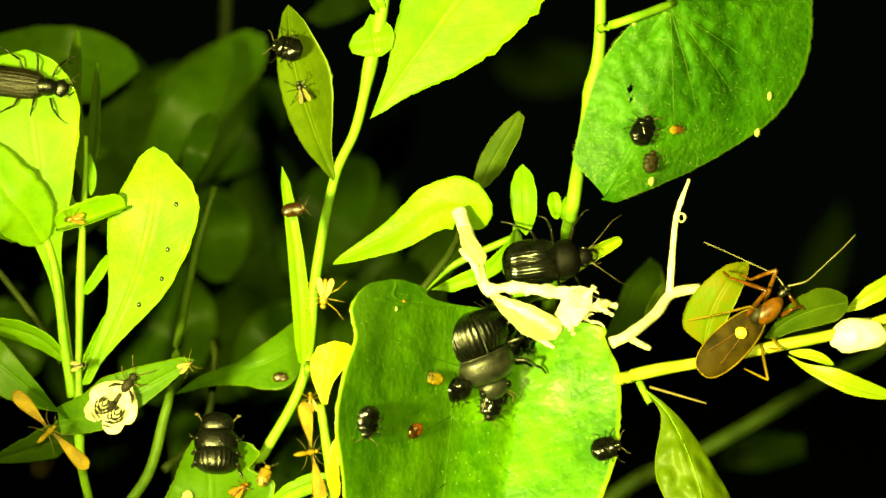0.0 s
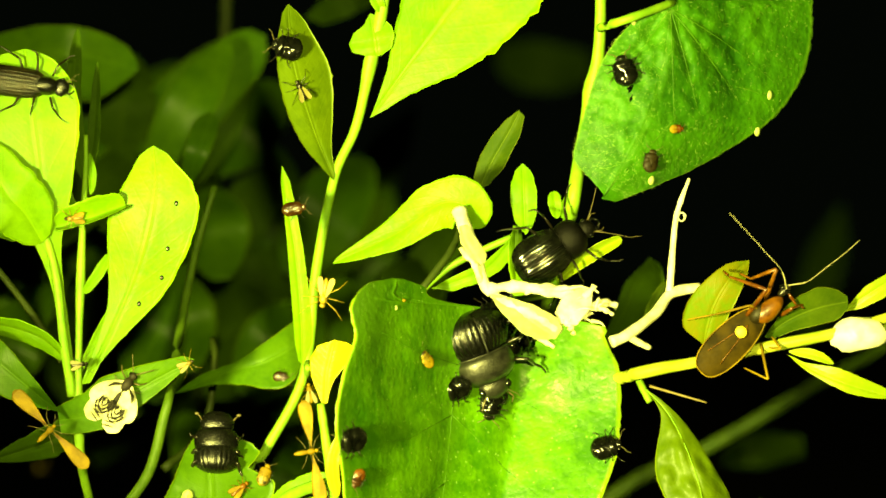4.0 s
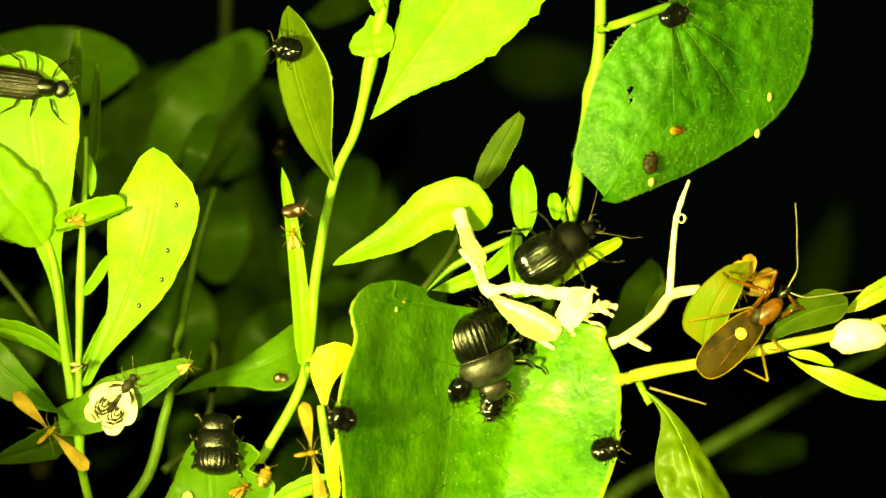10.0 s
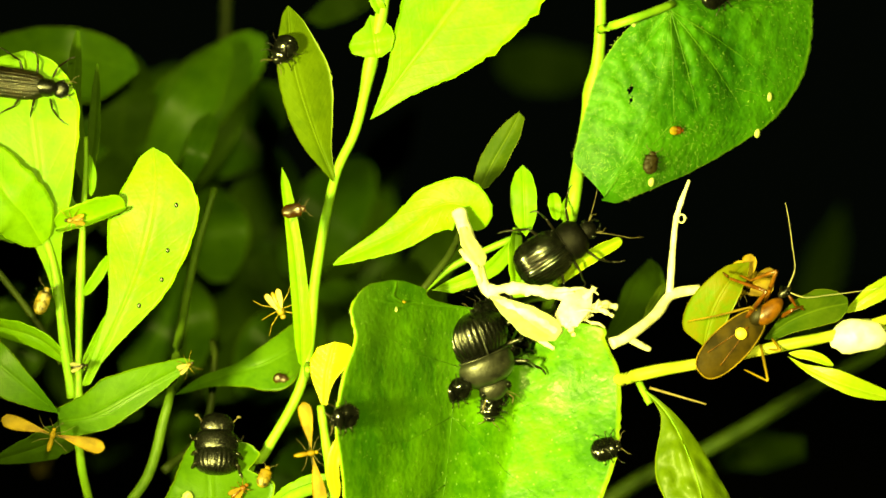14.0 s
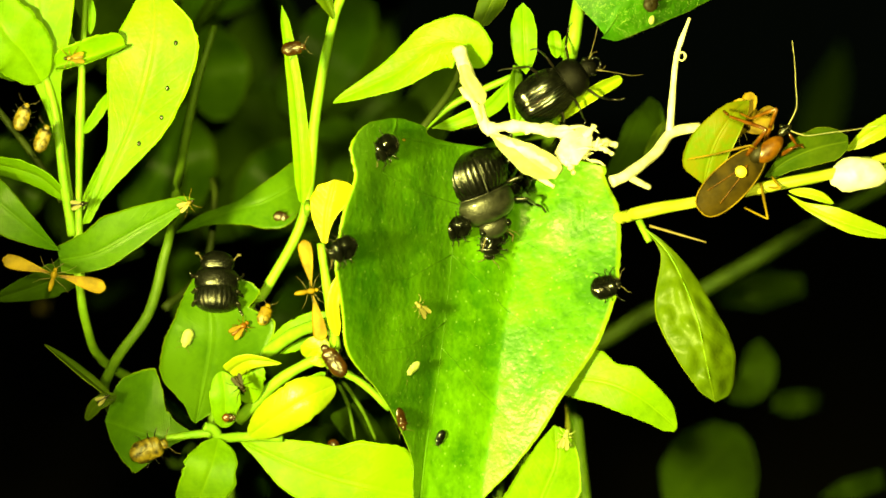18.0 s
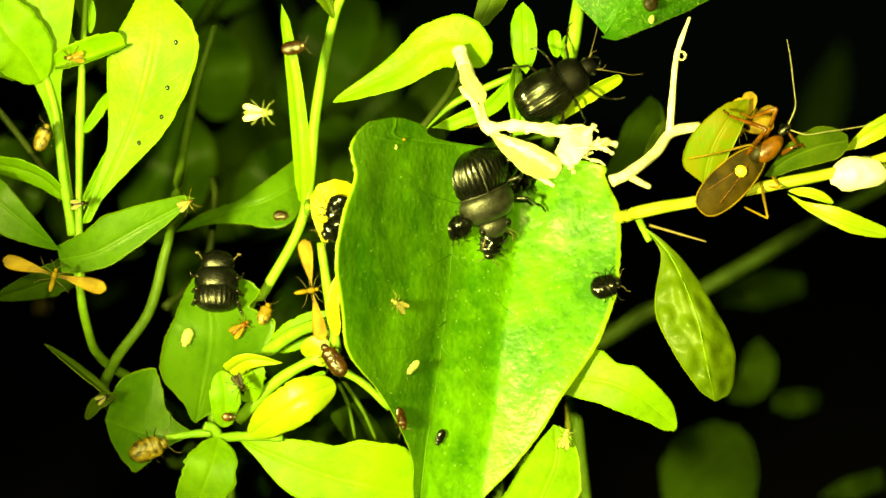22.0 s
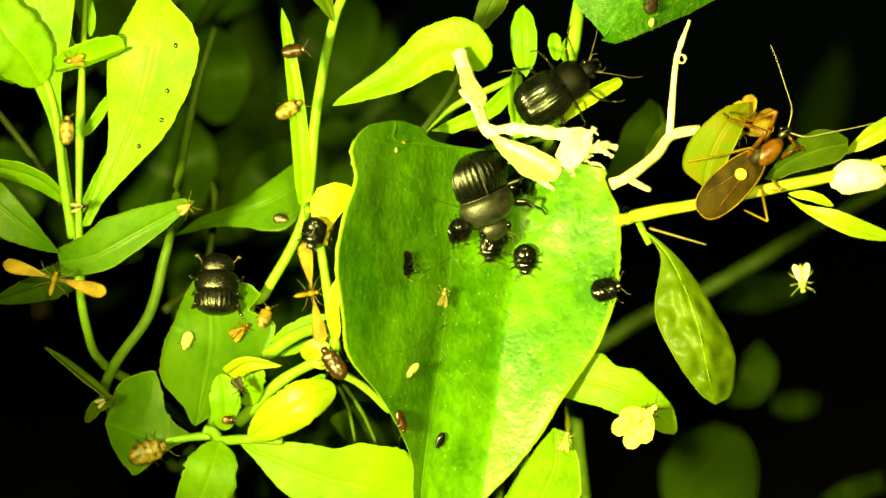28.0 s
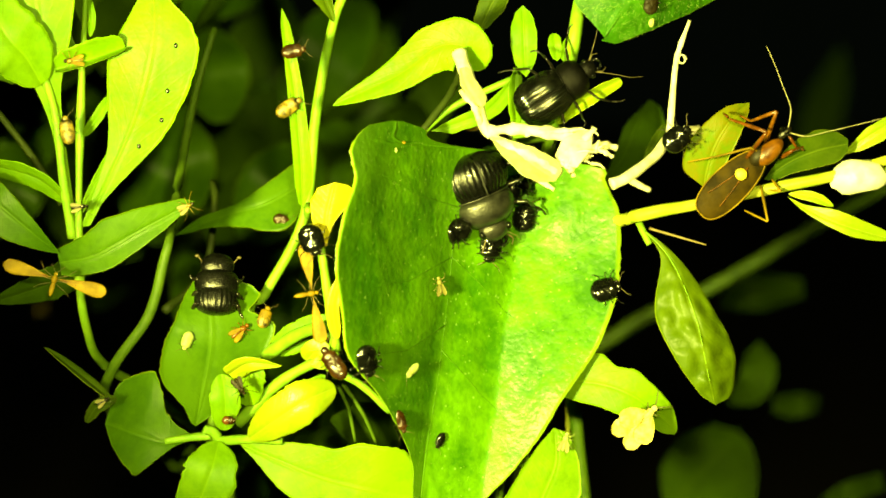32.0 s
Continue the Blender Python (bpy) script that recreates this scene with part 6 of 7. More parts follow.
snail_bug = settle(bug("tan_bug", 0.00564, 0.00338, "tan bug at the notch of a leaf", AMBER, GOLD), on(scarab_leaf, cm(-4.21, -0.30, 39.75), 20, 0.00014))
perch_fly = settle(gnat("small_fly", 0.00479, "small grey fly at a leaf tip", GOLD, STRAW), on(perch_l, cm(-6.34, -0.80, 42.15), 60, 0.00014))
dark_fly = settle(gnat("small_fly", 0.00479, "small dark fly between the stems", LEGS, STRAW), facing(cm(-8.99, -0.60, 42.14), 80))
thorn_bug = settle(gnat("leaf_hopper", 0.00564, "pale leafhopper on a leaf stalk", GOLD, AMBER), on(curl, cm(-9.07, -1.40, 45.78), 265, 0.00014))
white_bug = settle(bug("pale_bug", 0.00479, 0.00282, "small creamy white bug on a leaf", MILKY, MILKY), on(scarab_leaf, cm(-6.37, -0.40, 38.81), 200, 0.00014))
orange_fly = settle(gnat("orange_fly", 0.00620, "slender orange fly on a leaf", OCHRE, AMBER, 0.5), on(scarab_leaf, cm(-5.05, -0.40, 39.05), 52, 0.00014))
hopper = settle(bug("leaf_hopper", 0.00507, 0.00211, "pale green leafhopper on the broad leaf", MILKY, MILKY), on(broad, cm(-0.78, -0.80, 38.06), 235, 0.00014))
weevil = settle(bug("golden_bug", 0.00987, 0.00592, "mottled golden-brown bug on a low leaf", GOLD, GOLD), facing(cm(-7.33, -0.30, 36.00), 70))
pod_fly = settle(gnat("small_fly", 0.0042, "tiny dark fly on a shrivelled leaf", LEGS, STRAW, 0.7), facing(cm(-8.45, -0.30, 37.29), 60))
cricket = settle(gnat("small_fly", 0.00536, "tan fly clinging to a withered leaf", UMBER, UMBER), facing(cm(-4.99, -1.30, 37.72), 150))
ant = settle(bug("red_bug", 0.00338, 0.00226, "tiny red bug at a leaf base", CHESTNUT, RUST), facing(cm(-5.30, -1.00, 36.87), 90))
grey_fly = settle(gnat("small_fly", 0.00620, "tiny dark fly on a slender leaf", LEGS, STRAW), on(thin_leaf, cm(-3.56, -0.60, 48.93), 340, 0.00014))
spider_fly = settle(gnat("golden_fly", 0.0084, "yellow long-legged fly beside the narrow leaf", GILT, GILT, 1.1), facing(cm(-2.93, -1.80, 43.83), 185))
climbing_fly = settle(gnat("tan_fly", 0.0058, "small tan fly on the narrow leaf", AMBER, STRAW, 0.8), on(blade, cm(-3.59, -1.80, 43.45), 350, 0.00014, 0.3))
pale_beetle = settle(bug("tan_bug", 0.00564, 0.00310, "small tan bug walking on the broad leaf", GOLD, AMBER), on(broad, cm(-0.31, -0.80, 41.83), 280, 0.00014))
midge = settle(gnat("midge", 0.00536, "thin-legged straw-coloured midge on the broad leaf", STRAW, STRAW, 0.7), on(broad, cm(-0.61, -0.80, 39.58), 320, 0.00014))
gilt_one = settle(bug("golden_fly", 0.00705, 0.00381, "mottled golden fly on a leaf stalk", GOLD, GOLD, "fly"), facing(cm(-10.35, -1.20, 44.32), 20))
gilt_two = settle(bug("golden_fly", 0.00705, 0.00381, "mottled golden fly on a leaf stalk", GOLD, GOLD, "fly"), facing(cm(-9.87, -1.00, 43.76), 30))
gilt_three = settle(bug("golden_fly", 0.00705, 0.00381, "mottled golden fly on the narrow leaf", GOLD, GOLD, "fly"), on(blade, cm(-3.81, -1.80, 44.57), 60, 0.00014, 0.3))
spoon_fly = settle(gnat("small_fly", 0.00648, "brown fly at the edge of a bright leaf", UMBER, AMBER), on(spoon_a, cm(-10.65, -1.00, 46.83), 120, 0.00014))

# the long dark beetle on the top left leaf
longhorn = settle(beetle("soldier_beetle", 0.02114, 0.00761, "long dark-brown beetle with thin legs on a bright leaf", cut=0.16, grooves=6, skin=MOTTLED, plate=SOOT, neck=0.62, head=0.66, legs=1.1, feelers=0.35, p=3.6), on(spoon_a, cm(-10.31, -0.80, 49.09), 97, 0.00028, 0.3))

for y, wide in ((-0.0062, 0.0019), (-0.0034, 0.0012)):
    for s in (-1, 1):
        part("wing_patch", Shape().egg((s * 0.0016, y, 0.0039), (wide, 0.0011, 0.0007), 10, 8), GILT, longhorn, "yellow patch on the wing cases")

# assassin bug with its two long feelers
stalker = assassin("assassin_bug", "rust-brown assassin bug with a yellow wing spot on the branch")
FRONT, SIDE = cm(8.40, -2.20, 44.12) - stalker.location, cm(8.36, -2.20, 44.02) - stalker.location
feeler_up = feeler_of(stalker, FRONT, THREAD, 145)
feeler_side = feeler_of(stalker, SIDE, THREAD, 165)

# moths
clear_moth = moth("patterned_moth", 0.0122, 0.0090, "white and black patterned moth with folded wings", BARRED, CHALK, True, 0.0, -0.55, 0.7, 0.5)
for s in (-1, 1):
    for k, (r, a0, a1) in enumerate(((0.0011, 20, 330), (0.0022, 60, 300), (0.0033, 100, 290))):
        pts = [V(s * (0.0019 + r * 0.6 * math.sin(radians(a))), -0.0042 + r * math.cos(radians(a)), 0.0042 - 0.0001 * k) for a in [a0 + (a1 - a0) * q / 12 for q in range(13)]]
        part("wing_band", Shape().tube(pts, [0.00022 + 0.00016 * (q % 3) for q in range(13)], 6, 0.5), BARRED, clear_moth, "dark curved wing band")
    for k in range(3):
        pts = [V(s * (0.0006 + 0.0009 * q), -0.0072 - 0.0011 * k + 0.0003 * q, 0.0034) for q in range(4)]
        part("wing_bar", Shape().tube(pts, [0.0002, 0.00035, 0.0003, 0.00015], 6, 0.5), BARRED, clear_moth, "dark bar at the wing tip")
    part("wing_tuft", Shape().tube([V(s * 0.0012, 0.0016, 0.0036), V(s * 0.0028, 0.0006, 0.0039), V(s * 0.0036, -0.0008, 0.0037)], [0.0004, 0.0009, 0.0003], 7, 0.5), BARRED, clear_moth, "dark shoulder patch")
settle(clear_moth, on(perch_l, cm(-8.06, -1.00, 41.36), 62, 0.00042, 0.4))
plume_one = moth("plume_moth", 0.0064, 0.0262, "amber plume moth with narrow outspread wings", AMBER, AMBER, False, 0.0, 0.2, 1.9, 0.56, form=(1.3, 0.35))
plume_two = settle(moth("plume_moth", 0.0064, 0.0250, "amber plume moth clinging to a stem", AMBER, AMBER, False, 0.0, 0.2, 1.6, 0.54, form=(1.3, 0.35)), facing(cm(-3.30, -2.30, 40.07), 80))
for moth_of in (plume_one, plume_two):
    for s in (-1, 1):
        for k in (-0.5, 0.0, 0.5):
            pts = [V(s * (0.0016 + 0.0100 * q / 7), 0.00128 + k * 0.0014 * (q / 7) ** 0.9, 0.00122) for q in range(8)]
            part("wing_vein", Shape().tube(pts, [0.00009] * 8, 5), OCHRE, moth_of)
back_moth = moth("brown_moth", 0.0175, 0.0125, "yellow-brown moth hanging behind the leaves", DUN, DUN, True, 0.3, -0.75, 0.6, 0.36, crumple=0.2)
rust_moth = moth("tawny_moth", 0.00874, 0.0100, "rust-brown moth clinging behind the assassin bug", DUN, AMBER, True, 0.0, -0.5, 0.6, 0.5)
leaf_moth = moth("yellow_moth", 0.01015, 0.00733, "crumpled yellow moth hanging from a leaf", BUFF, BUFF, True, 0.2, -0.5, 0.4, 0.5, crumple=0.4)
pale_moth = moth("pale_moth", 0.01550, 0.0300, "pale tan moth in flight", BUFF, FAWN, True, 0.5, -0.1, 0.8, 0.9)
speck = gnat("pale_gnat", 0.00846, "small pale gnat in flight", MILKY, CREAM, 0.6)

# ---- little marks on plants ----
marks = Shape()
for q in (cm(-6.61, -0.60, 46.13), cm(-6.83, -0.50, 45.01), cm(-6.97, -0.60, 44.29), cm(-7.55, -0.40, 43.64)):
    marks.egg(on(spoon_b, q, 0).translation, (0.00056, 0.00028, 0.00070), 8, 6)
tagged(part("speck", marks, LEGS, spoon_b), kind="stuff")
for q, r in ((cm(8.70, -0.40, 48.66), 8), (cm(7.78, -0.60, 47.93), 9), (cm(5.12, -1.20, 46.71), 9), (cm(4.27, -0.40, 50.88), 8)):
    q = on(heart, q, 0).translation
    pod = thing("seed", q, "small pale yellow seed caught on the vine", "seed", "pale seeds")
    part("seed_case", Shape().egg(q, (r * 0.00009, r * 0.00008, r * 0.00016), 10, 8), MILKY, pod)

# a curled tendril on the dry side twig, and small things stuck to leaves
ring = [cm(5.88, -1.00, 45.78) + Vector((0.0011 * math.cos(a) * (1 - 0.06 * a), -0.0004 * a, 0.0013 * math.sin(a) * (1 - 0.06 * a))) for a in [0.45 * k for k in range(17)]]
part("tendril", Shape().tube(ring, [0.00022] * 17, 6), PALE, branch, "curled dry tendril")
flake = thing("seed", on(broad, cm(-1.18, 0.00, 43.53), 0).translation, "tiny white flake lying on the broad leaf", "seed", "pale seeds")
part("seed_case", Shape().egg(flake.location, (0.0005, 0.0002, 0.0007), 8, 6), MILKY, flake)
stain = thing("seed", on(broad, cm(-1.00, 0.00, 43.72), 0).translation, "tiny orange flake lying on the broad leaf", "seed", "pale seeds")
part("seed_case", Shape().egg(stain.location, (0.0008, 0.0002, 0.0004), 8, 6), AMBER, stain)
settle(gnat("pale_fly", 0.0056, "pale fly at the edge of a blunt leaf", MILKY, STRAW, 0.6), facing(cm(3.05, -0.10, 36.27), 15))


def motions():
    walk(big, BIG_ROWS)
    walk(heart_bug, [
        (0.0, on(heart, cm(4.89, -1.00, 47.94), 30, 0.00028)), (1.0, on(heart, cm(4.82, -1.00, 48.01), 20, 0.00028)), (2.0, on(heart, cm(4.82, -1.00, 48.43), 10, 0.00028)),
        (3.0, on(heart, cm(4.75, -1.00, 48.99), 350, 0.00028)), (5.5, on(heart, cm(4.17, -1.00, 49.68), 340, 0.00028)), (7.0, on(heart, cm(4.24, -1.00, 49.98), 20, 0.00028)),
        (8.0, on(heart, cm(4.64, -1.00, 50.35), 50, 0.00028)), (9.0, on(heart, cm(5.31, -1.00, 50.73), 60, 0.00028)), (10.0, on(heart, cm(5.66, -1.00, 50.80), 70, 0.00028)),
        (11.0, on(heart, cm(5.94, -1.00, 50.90), 60, 0.00028)), (13.0, on(heart, cm(6.15, -1.00, 51.01), 60, 0.00028)), (14.0, on(heart, cm(6.66, -1.00, 51.26), 60, 0.00028)),
        (16.0, on(heart, cm(7.05, -1.00, 51.98), 40, 0.00028)), (32.0, on(heart, cm(7.05, -1.00, 52.12), 40, 0.00028))])
    walk(edge_bug, [
        (0.0, on(broad, cm(-1.91, -0.50, 40.74), 190, 0.00028)), (1.0, on(broad, cm(-1.98, -0.50, 40.81), 195, 0.00028)), (2.0, on(broad, cm(-2.33, -0.50, 40.39), 220, 0.00028)),
        (5.5, on(broad, cm(-2.30, -0.50, 40.25), 270, 0.00028)), (7.0, on(broad, cm(-2.40, -0.50, 40.36), 280, 0.00028)), (8.0, on(broad, cm(-2.44, -0.50, 40.51), 300, 0.00028)),
        (9.0, on(broad, cm(-2.58, -0.50, 40.81), 290, 0.00028)), (13.0, on(broad, cm(-2.51, -0.50, 40.88), 260, 0.00028)), (19.0, on(broad, cm(-2.58, -0.50, 41.12), 250, 0.00028)),
        (24.0, facing(cm(-2.75, -2.75, 41.75), 230)), (28.0, facing(cm(-3.12, -2.75, 41.58), 190)), (32.0, facing(cm(-3.17, -2.75, 41.41), 160))])
    walk(roving_bug, [
        (0.0, on(broad, cm(1.15, 0.60, 43.31), 260, 0.00028)), (15.0, on(broad, cm(0.94, 0.60, 43.45), 260, 0.00028)), (16.5, on(broad, cm(0.08, -0.50, 43.44), 265, 0.00028)),
        (17.0, on(broad, cm(-0.45, -0.50, 43.57), 265, 0.00028)), (18.0, on(broad, cm(-1.50, -0.50, 43.53), 240, 0.00028)), (19.0, on(broad, cm(-1.85, -0.50, 43.26), 215, 0.00028)),
        (20.0, on(broad, cm(-2.10, -0.50, 42.63), 200, 0.00028)), (21.0, on(cupleaf, cm(-2.50, -0.50, 42.18), 205, 0.00028)), (23.0, on(cupleaf, cm(-2.66, -0.50, 41.90), 190, 0.00028)),
        (25.0, on(cupleaf, cm(-2.72, -0.50, 41.65), 180, 0.00028)), (29.0, on(broad, cm(-2.68, 0.00, 40.77), 170, 0.00028)), (30.0, on(broad, cm(-2.28, -0.50, 40.49), 175, 0.00028)),
        (31.0, on(broad, cm(-2.13, -0.50, 38.94), 170, 0.00028)), (32.0, on(broad, cm(-1.95, -0.50, 38.31), 165, 0.00028))])
    walk(late_bug, [
        (0.0, on(broad, cm(1.49, -0.50, 42.91), 200, 0.00028)), (25.4, on(broad, cm(1.49, -0.50, 42.84), 200, 0.00028)), (26.5, on(broad, cm(1.84, -0.50, 41.79), 180, 0.00028)),
        (27.5, on(broad, cm(1.99, -0.50, 40.88), 190, 0.00028)), (29.0, on(broad, cm(2.13, -0.50, 40.79), 120, 0.00028)), (29.6, on(broad, cm(2.10, -0.50, 41.09), 60, 0.00028)),
        (30.2, on(broad, cm(1.99, -0.50, 41.79), 0, 0.00028)), (32.0, on(broad, cm(2.02, -0.50, 41.87), 10, 0.00028))])
    walk(twig_bug, [(0.0, facing(cm(4.15, 6.00, 41.41), 50)), (27.0, facing(cm(4.15, 6.00, 41.41), 50)), (29.5, facing(cm(5.24, 1.50, 42.94), 55)), (31.0, facing(cm(5.59, -1.70, 43.71), 60)), (32.0, facing(cm(5.72, -1.80, 43.85), 50))])
    walk(thin_bug, [(0.0, on(thin_leaf, cm(-3.86, -0.60, 49.98), 285, 0.00028, 0.2)), (9.0, on(thin_leaf, cm(-3.86, -0.60, 49.97), 288, 0.00028, 0.2)), (12.0, on(thin_leaf, cm(-3.92, -0.60, 50.03), 250, 0.00028, 0.2)), (13.0, on(thin_leaf, cm(-3.95, -0.60, 49.97), 215, 0.00028, 0.2)), (32.0, on(thin_leaf, cm(-3.95, -0.60, 49.97), 215, 0.00028, 0.2))])
    walk(red_bug, [
        (0.0, on(broad, cm(-0.73, -0.50, 40.50), 240, 0.00014)), (1.0, on(broad, cm(-1.08, -0.50, 40.28), 235, 0.00014)), (2.0, on(broad, cm(-1.43, -0.50, 40.11), 230, 0.00014)),
        (3.0, on(broad, cm(-2.02, -0.50, 39.66), 225, 0.00014)), (6.0, on(broad, cm(-2.19, -0.50, 38.96), 190, 0.00014)), (12.0, on(broad, cm(-2.21, -0.50, 38.57), 180, 0.00014)), (16.0, facing(cm(-2.37, -2.20, 38.21), 190)), (18.0, facing(cm(-2.76, 0.80, 35.91), 170)), (32.0, facing(cm(-3.20, 1.20, 34.87), 170))])
    walk(pale_beetle, [
        (0.0, on(broad, cm(-0.27, -0.50, 41.82), 280, 0.00014)), (3.0, on(broad, cm(-0.36, -0.50, 41.87), 290, 0.00014)), (5.5, on(broad, cm(-0.55, -0.50, 43.44), 10, 0.00014)),
        (6.2, on(broad, cm(-0.48, -0.50, 43.72), 20, 0.00014)), (7.0, on(broad, cm(-0.27, -0.50, 44.00), 40, 0.00014)), (8.0, facing(cm(0.23, 0.80, 44.09), 80)), (32.0, facing(cm(0.80, 1.60, 44.15), 80))])
    walk(grey_fly, [(0.0, on(thin_leaf, cm(-3.56, -0.60, 48.93), 340, 0.00014)), (7.0, on(thin_leaf, cm(-3.56, -0.60, 48.99), 330, 0.00014)), (7.6, facing(cm(-3.19, 1.00, 50.43), 0)), (8.2, facing(cm(-3.59, 4.00, 53.85), 0)), (9.5, facing(cm(-40.00, 5.00, 48.00), 0)), (11.5, facing(cm(-70.00, 10.00, 1.50), 0)), (32.0, facing(cm(-70.00, 10.00, 1.50), 0))])
    walk(spider_fly, [(0.0, facing(cm(-2.90, -1.90, 43.90), 185)), (6.9, facing(cm(-2.90, -1.90, 43.90), 190)), (7.2, facing(cm(-2.20, 3.00, 45.40), 60)), (7.6, facing(cm(-1.60, 9.00, 48.20), 40)), (12.2, facing(cm(-6.20, 9.00, 46.00), 200)), (12.7, facing(cm(-4.28, 0.50, 43.60), 170)), (14.2, facing(cm(-4.12, 0.50, 43.60), 150)), (15.2, facing(cm(-5.10, 2.00, 47.03), 90)), (16.0, facing(cm(-7.13, 4.00, 54.44), 60)), (17.2, facing(cm(-40.00, 5.00, 48.00), 60)), (19.2, facing(cm(-70.00, 10.00, 1.50), 60)), (32.0, facing(cm(-70.00, 10.00, 1.50), 60))])
    walk(climbing_fly, [(0.0, facing(cm(-3.30, 0.60, 41.20), 350)), (6.2, facing(cm(-3.40, -0.60, 42.00), 350)), (6.8, on(blade, cm(-3.59, -1.80, 43.45), 350, 0.00014, 0.3)), (8.0, on(blade, cm(-3.56, -1.80, 43.72), 0, 0.00014, 0.3)), (9.0, on(blade, cm(-3.68, -1.80, 45.24), 345, 0.00014, 0.3)), (10.0, on(blade, cm(-3.66, -1.80, 45.32), 355, 0.00014, 0.3)), (10.9, on(blade, cm(-3.66, -1.80, 45.18), 5, 0.00014, 0.3)), (11.2, facing(cm(-3.26, -1.40, 45.30), 30)), (11.6, facing(cm(-1.20, 4.00, 47.60), 60)), (12.2, facing(cm(-0.20, 9.00, 54.60), 30)), (13.4, facing(cm(40.00, 5.00, 48.00), 30)), (15.4, facing(cm(70.00, 10.00, 1.50), 30)), (32.0, facing(cm(70.00, 10.00, 1.50), 30))])
    walk(midge, [
        (0.0, facing(cm(-1.14, -3.00, 33.02), 320)), (14.0, facing(cm(-1.14, -3.00, 33.02), 320)), (16.0, on(broad, cm(-0.59, -0.50, 39.55), 320, 0.00014)), (19.0, on(broad, cm(-0.62, -0.50, 39.56), 310, 0.00014)), (23.0, on(broad, cm(-1.29, -0.50, 39.67), 300, 0.00014)),
        (25.0, on(broad, cm(-1.32, -0.50, 39.72), 320, 0.00014)), (27.5, on(broad, cm(-0.06, -0.50, 39.91), 20, 0.00014)), (29.0, on(broad, cm(-0.03, -0.50, 40.02), 10, 0.00014)), (30.0, on(broad, cm(-0.27, -0.50, 40.28), 330, 0.00014)), (32.0, on(broad, cm(-0.13, -0.50, 40.19), 350, 0.00014))])
    walk(hopper, [(0.0, facing(cm(-1.96, -3.00, 32.75), 235)), (14.5, facing(cm(-1.96, -3.00, 32.75), 235)), (16.0, on(broad, cm(-0.78, -0.80, 38.06), 235, 0.00014)), (32.0, on(broad, cm(-0.80, -0.80, 38.08), 232, 0.00014))])
    walk(weevil, [(0.0, facing(cm(-7.33, -0.30, 36.00), 70)), (29.4, facing(cm(-7.36, -0.30, 36.02), 70)), (30.2, facing(cm(-8.37, -1.50, 34.76), 240)), (31.0, facing(cm(-10.68, -3.00, 31.93), 240)), (32.0, facing(cm(-10.68, -3.00, 31.66), 240))])
    walk(gilt_one, [(0.0, facing(cm(-13.16, -1.00, 45.57), 60)), (16.0, facing(cm(-12.60, -1.00, 45.01), 60)), (17.5, facing(cm(-10.35, -1.20, 44.32), 20)), (21.0, facing(cm(-10.32, -1.20, 44.26), 20)), (22.0, facing(cm(-11.91, -2.00, 43.36), 280)), (23.5, facing(cm(-40.00, 5.00, 48.00), 280)), (25.5, facing(cm(-70.00, 10.00, 1.50), 280)), (32.0, facing(cm(-70.00, 10.00, 1.50), 280))])
    walk(gilt_two, [(0.0, facing(cm(-12.88, -1.00, 42.78), 60)), (10.6, facing(cm(-12.32, -1.00, 42.78), 60)), (11.2, facing(cm(-10.09, -1.00, 43.34), 30)), (12.5, facing(cm(-9.87, -1.00, 43.76), 20)), (24.6, facing(cm(-9.87, -1.00, 43.79), 20)), (26.5, facing(cm(-9.28, -1.00, 44.01), 10)), (32.0, facing(cm(-9.26, -1.00, 44.04), 350))])
    walk(gilt_three, [(0.0, facing(cm(-6.67, -2.00, 53.83), 120)), (25.2, facing(cm(-6.67, -2.00, 53.28), 120)), (26.4, on(blade, cm(-3.81, -1.80, 44.54), 60, 0.00014, 0.3)), (32.0, on(blade, cm(-3.81, -1.80, 44.60), 55, 0.00014, 0.3))])
    # feelers of the assassin bug sweep forward
    def turned(base, a):
        return Matrix.Translation(base) @ Matrix.Rotation(radians(a), 4, "Y")
    walk(feeler_up, [(0.0, turned(FRONT, 50)), (3.5, turned(FRONT, 56)), (5.0, turned(FRONT, 40)), (6.0, turned(FRONT, 5)), (9.0, turned(FRONT, 4)), (13.0, turned(FRONT, -5)), (19.0, turned(FRONT, 0)), (23.0, turned(FRONT, -6)), (28.0, turned(FRONT, -15)), (32.0, turned(FRONT, -18))])
    walk(feeler_side, [(0.0, turned(SIDE, -62)), (3.5, turned(SIDE, -60)), (4.4, turned(SIDE, -10)), (5.5, turned(SIDE, 60)), (6.0, turned(SIDE, 82)), (14.0, turned(SIDE, 86)), (32.0, turned(SIDE, 80))])
    walk(rust_moth, [(0.0, facing(cm(13.19, 0.00, 46.99), 270)), (7.1, facing(cm(12.63, 0.00, 46.71), 270)), (7.5, facing(cm(8.00, -0.50, 45.01), 250)), (8.1, facing(cm(7.50, -0.70, 44.12), 215)), (28.1, facing(cm(7.50, -0.70, 44.12), 215)), (28.5, facing(cm(7.68, -1.50, 46.05), 250)), (29.0, facing(cm(8.77, -2.00, 52.73), 300)), (29.9, facing(cm(40.00, 5.00, 48.00), 300)), (31.9, facing(cm(70.00, 10.00, 1.50), 300)), (32.0, facing(cm(70.00, 10.00, 1.50), 300))])
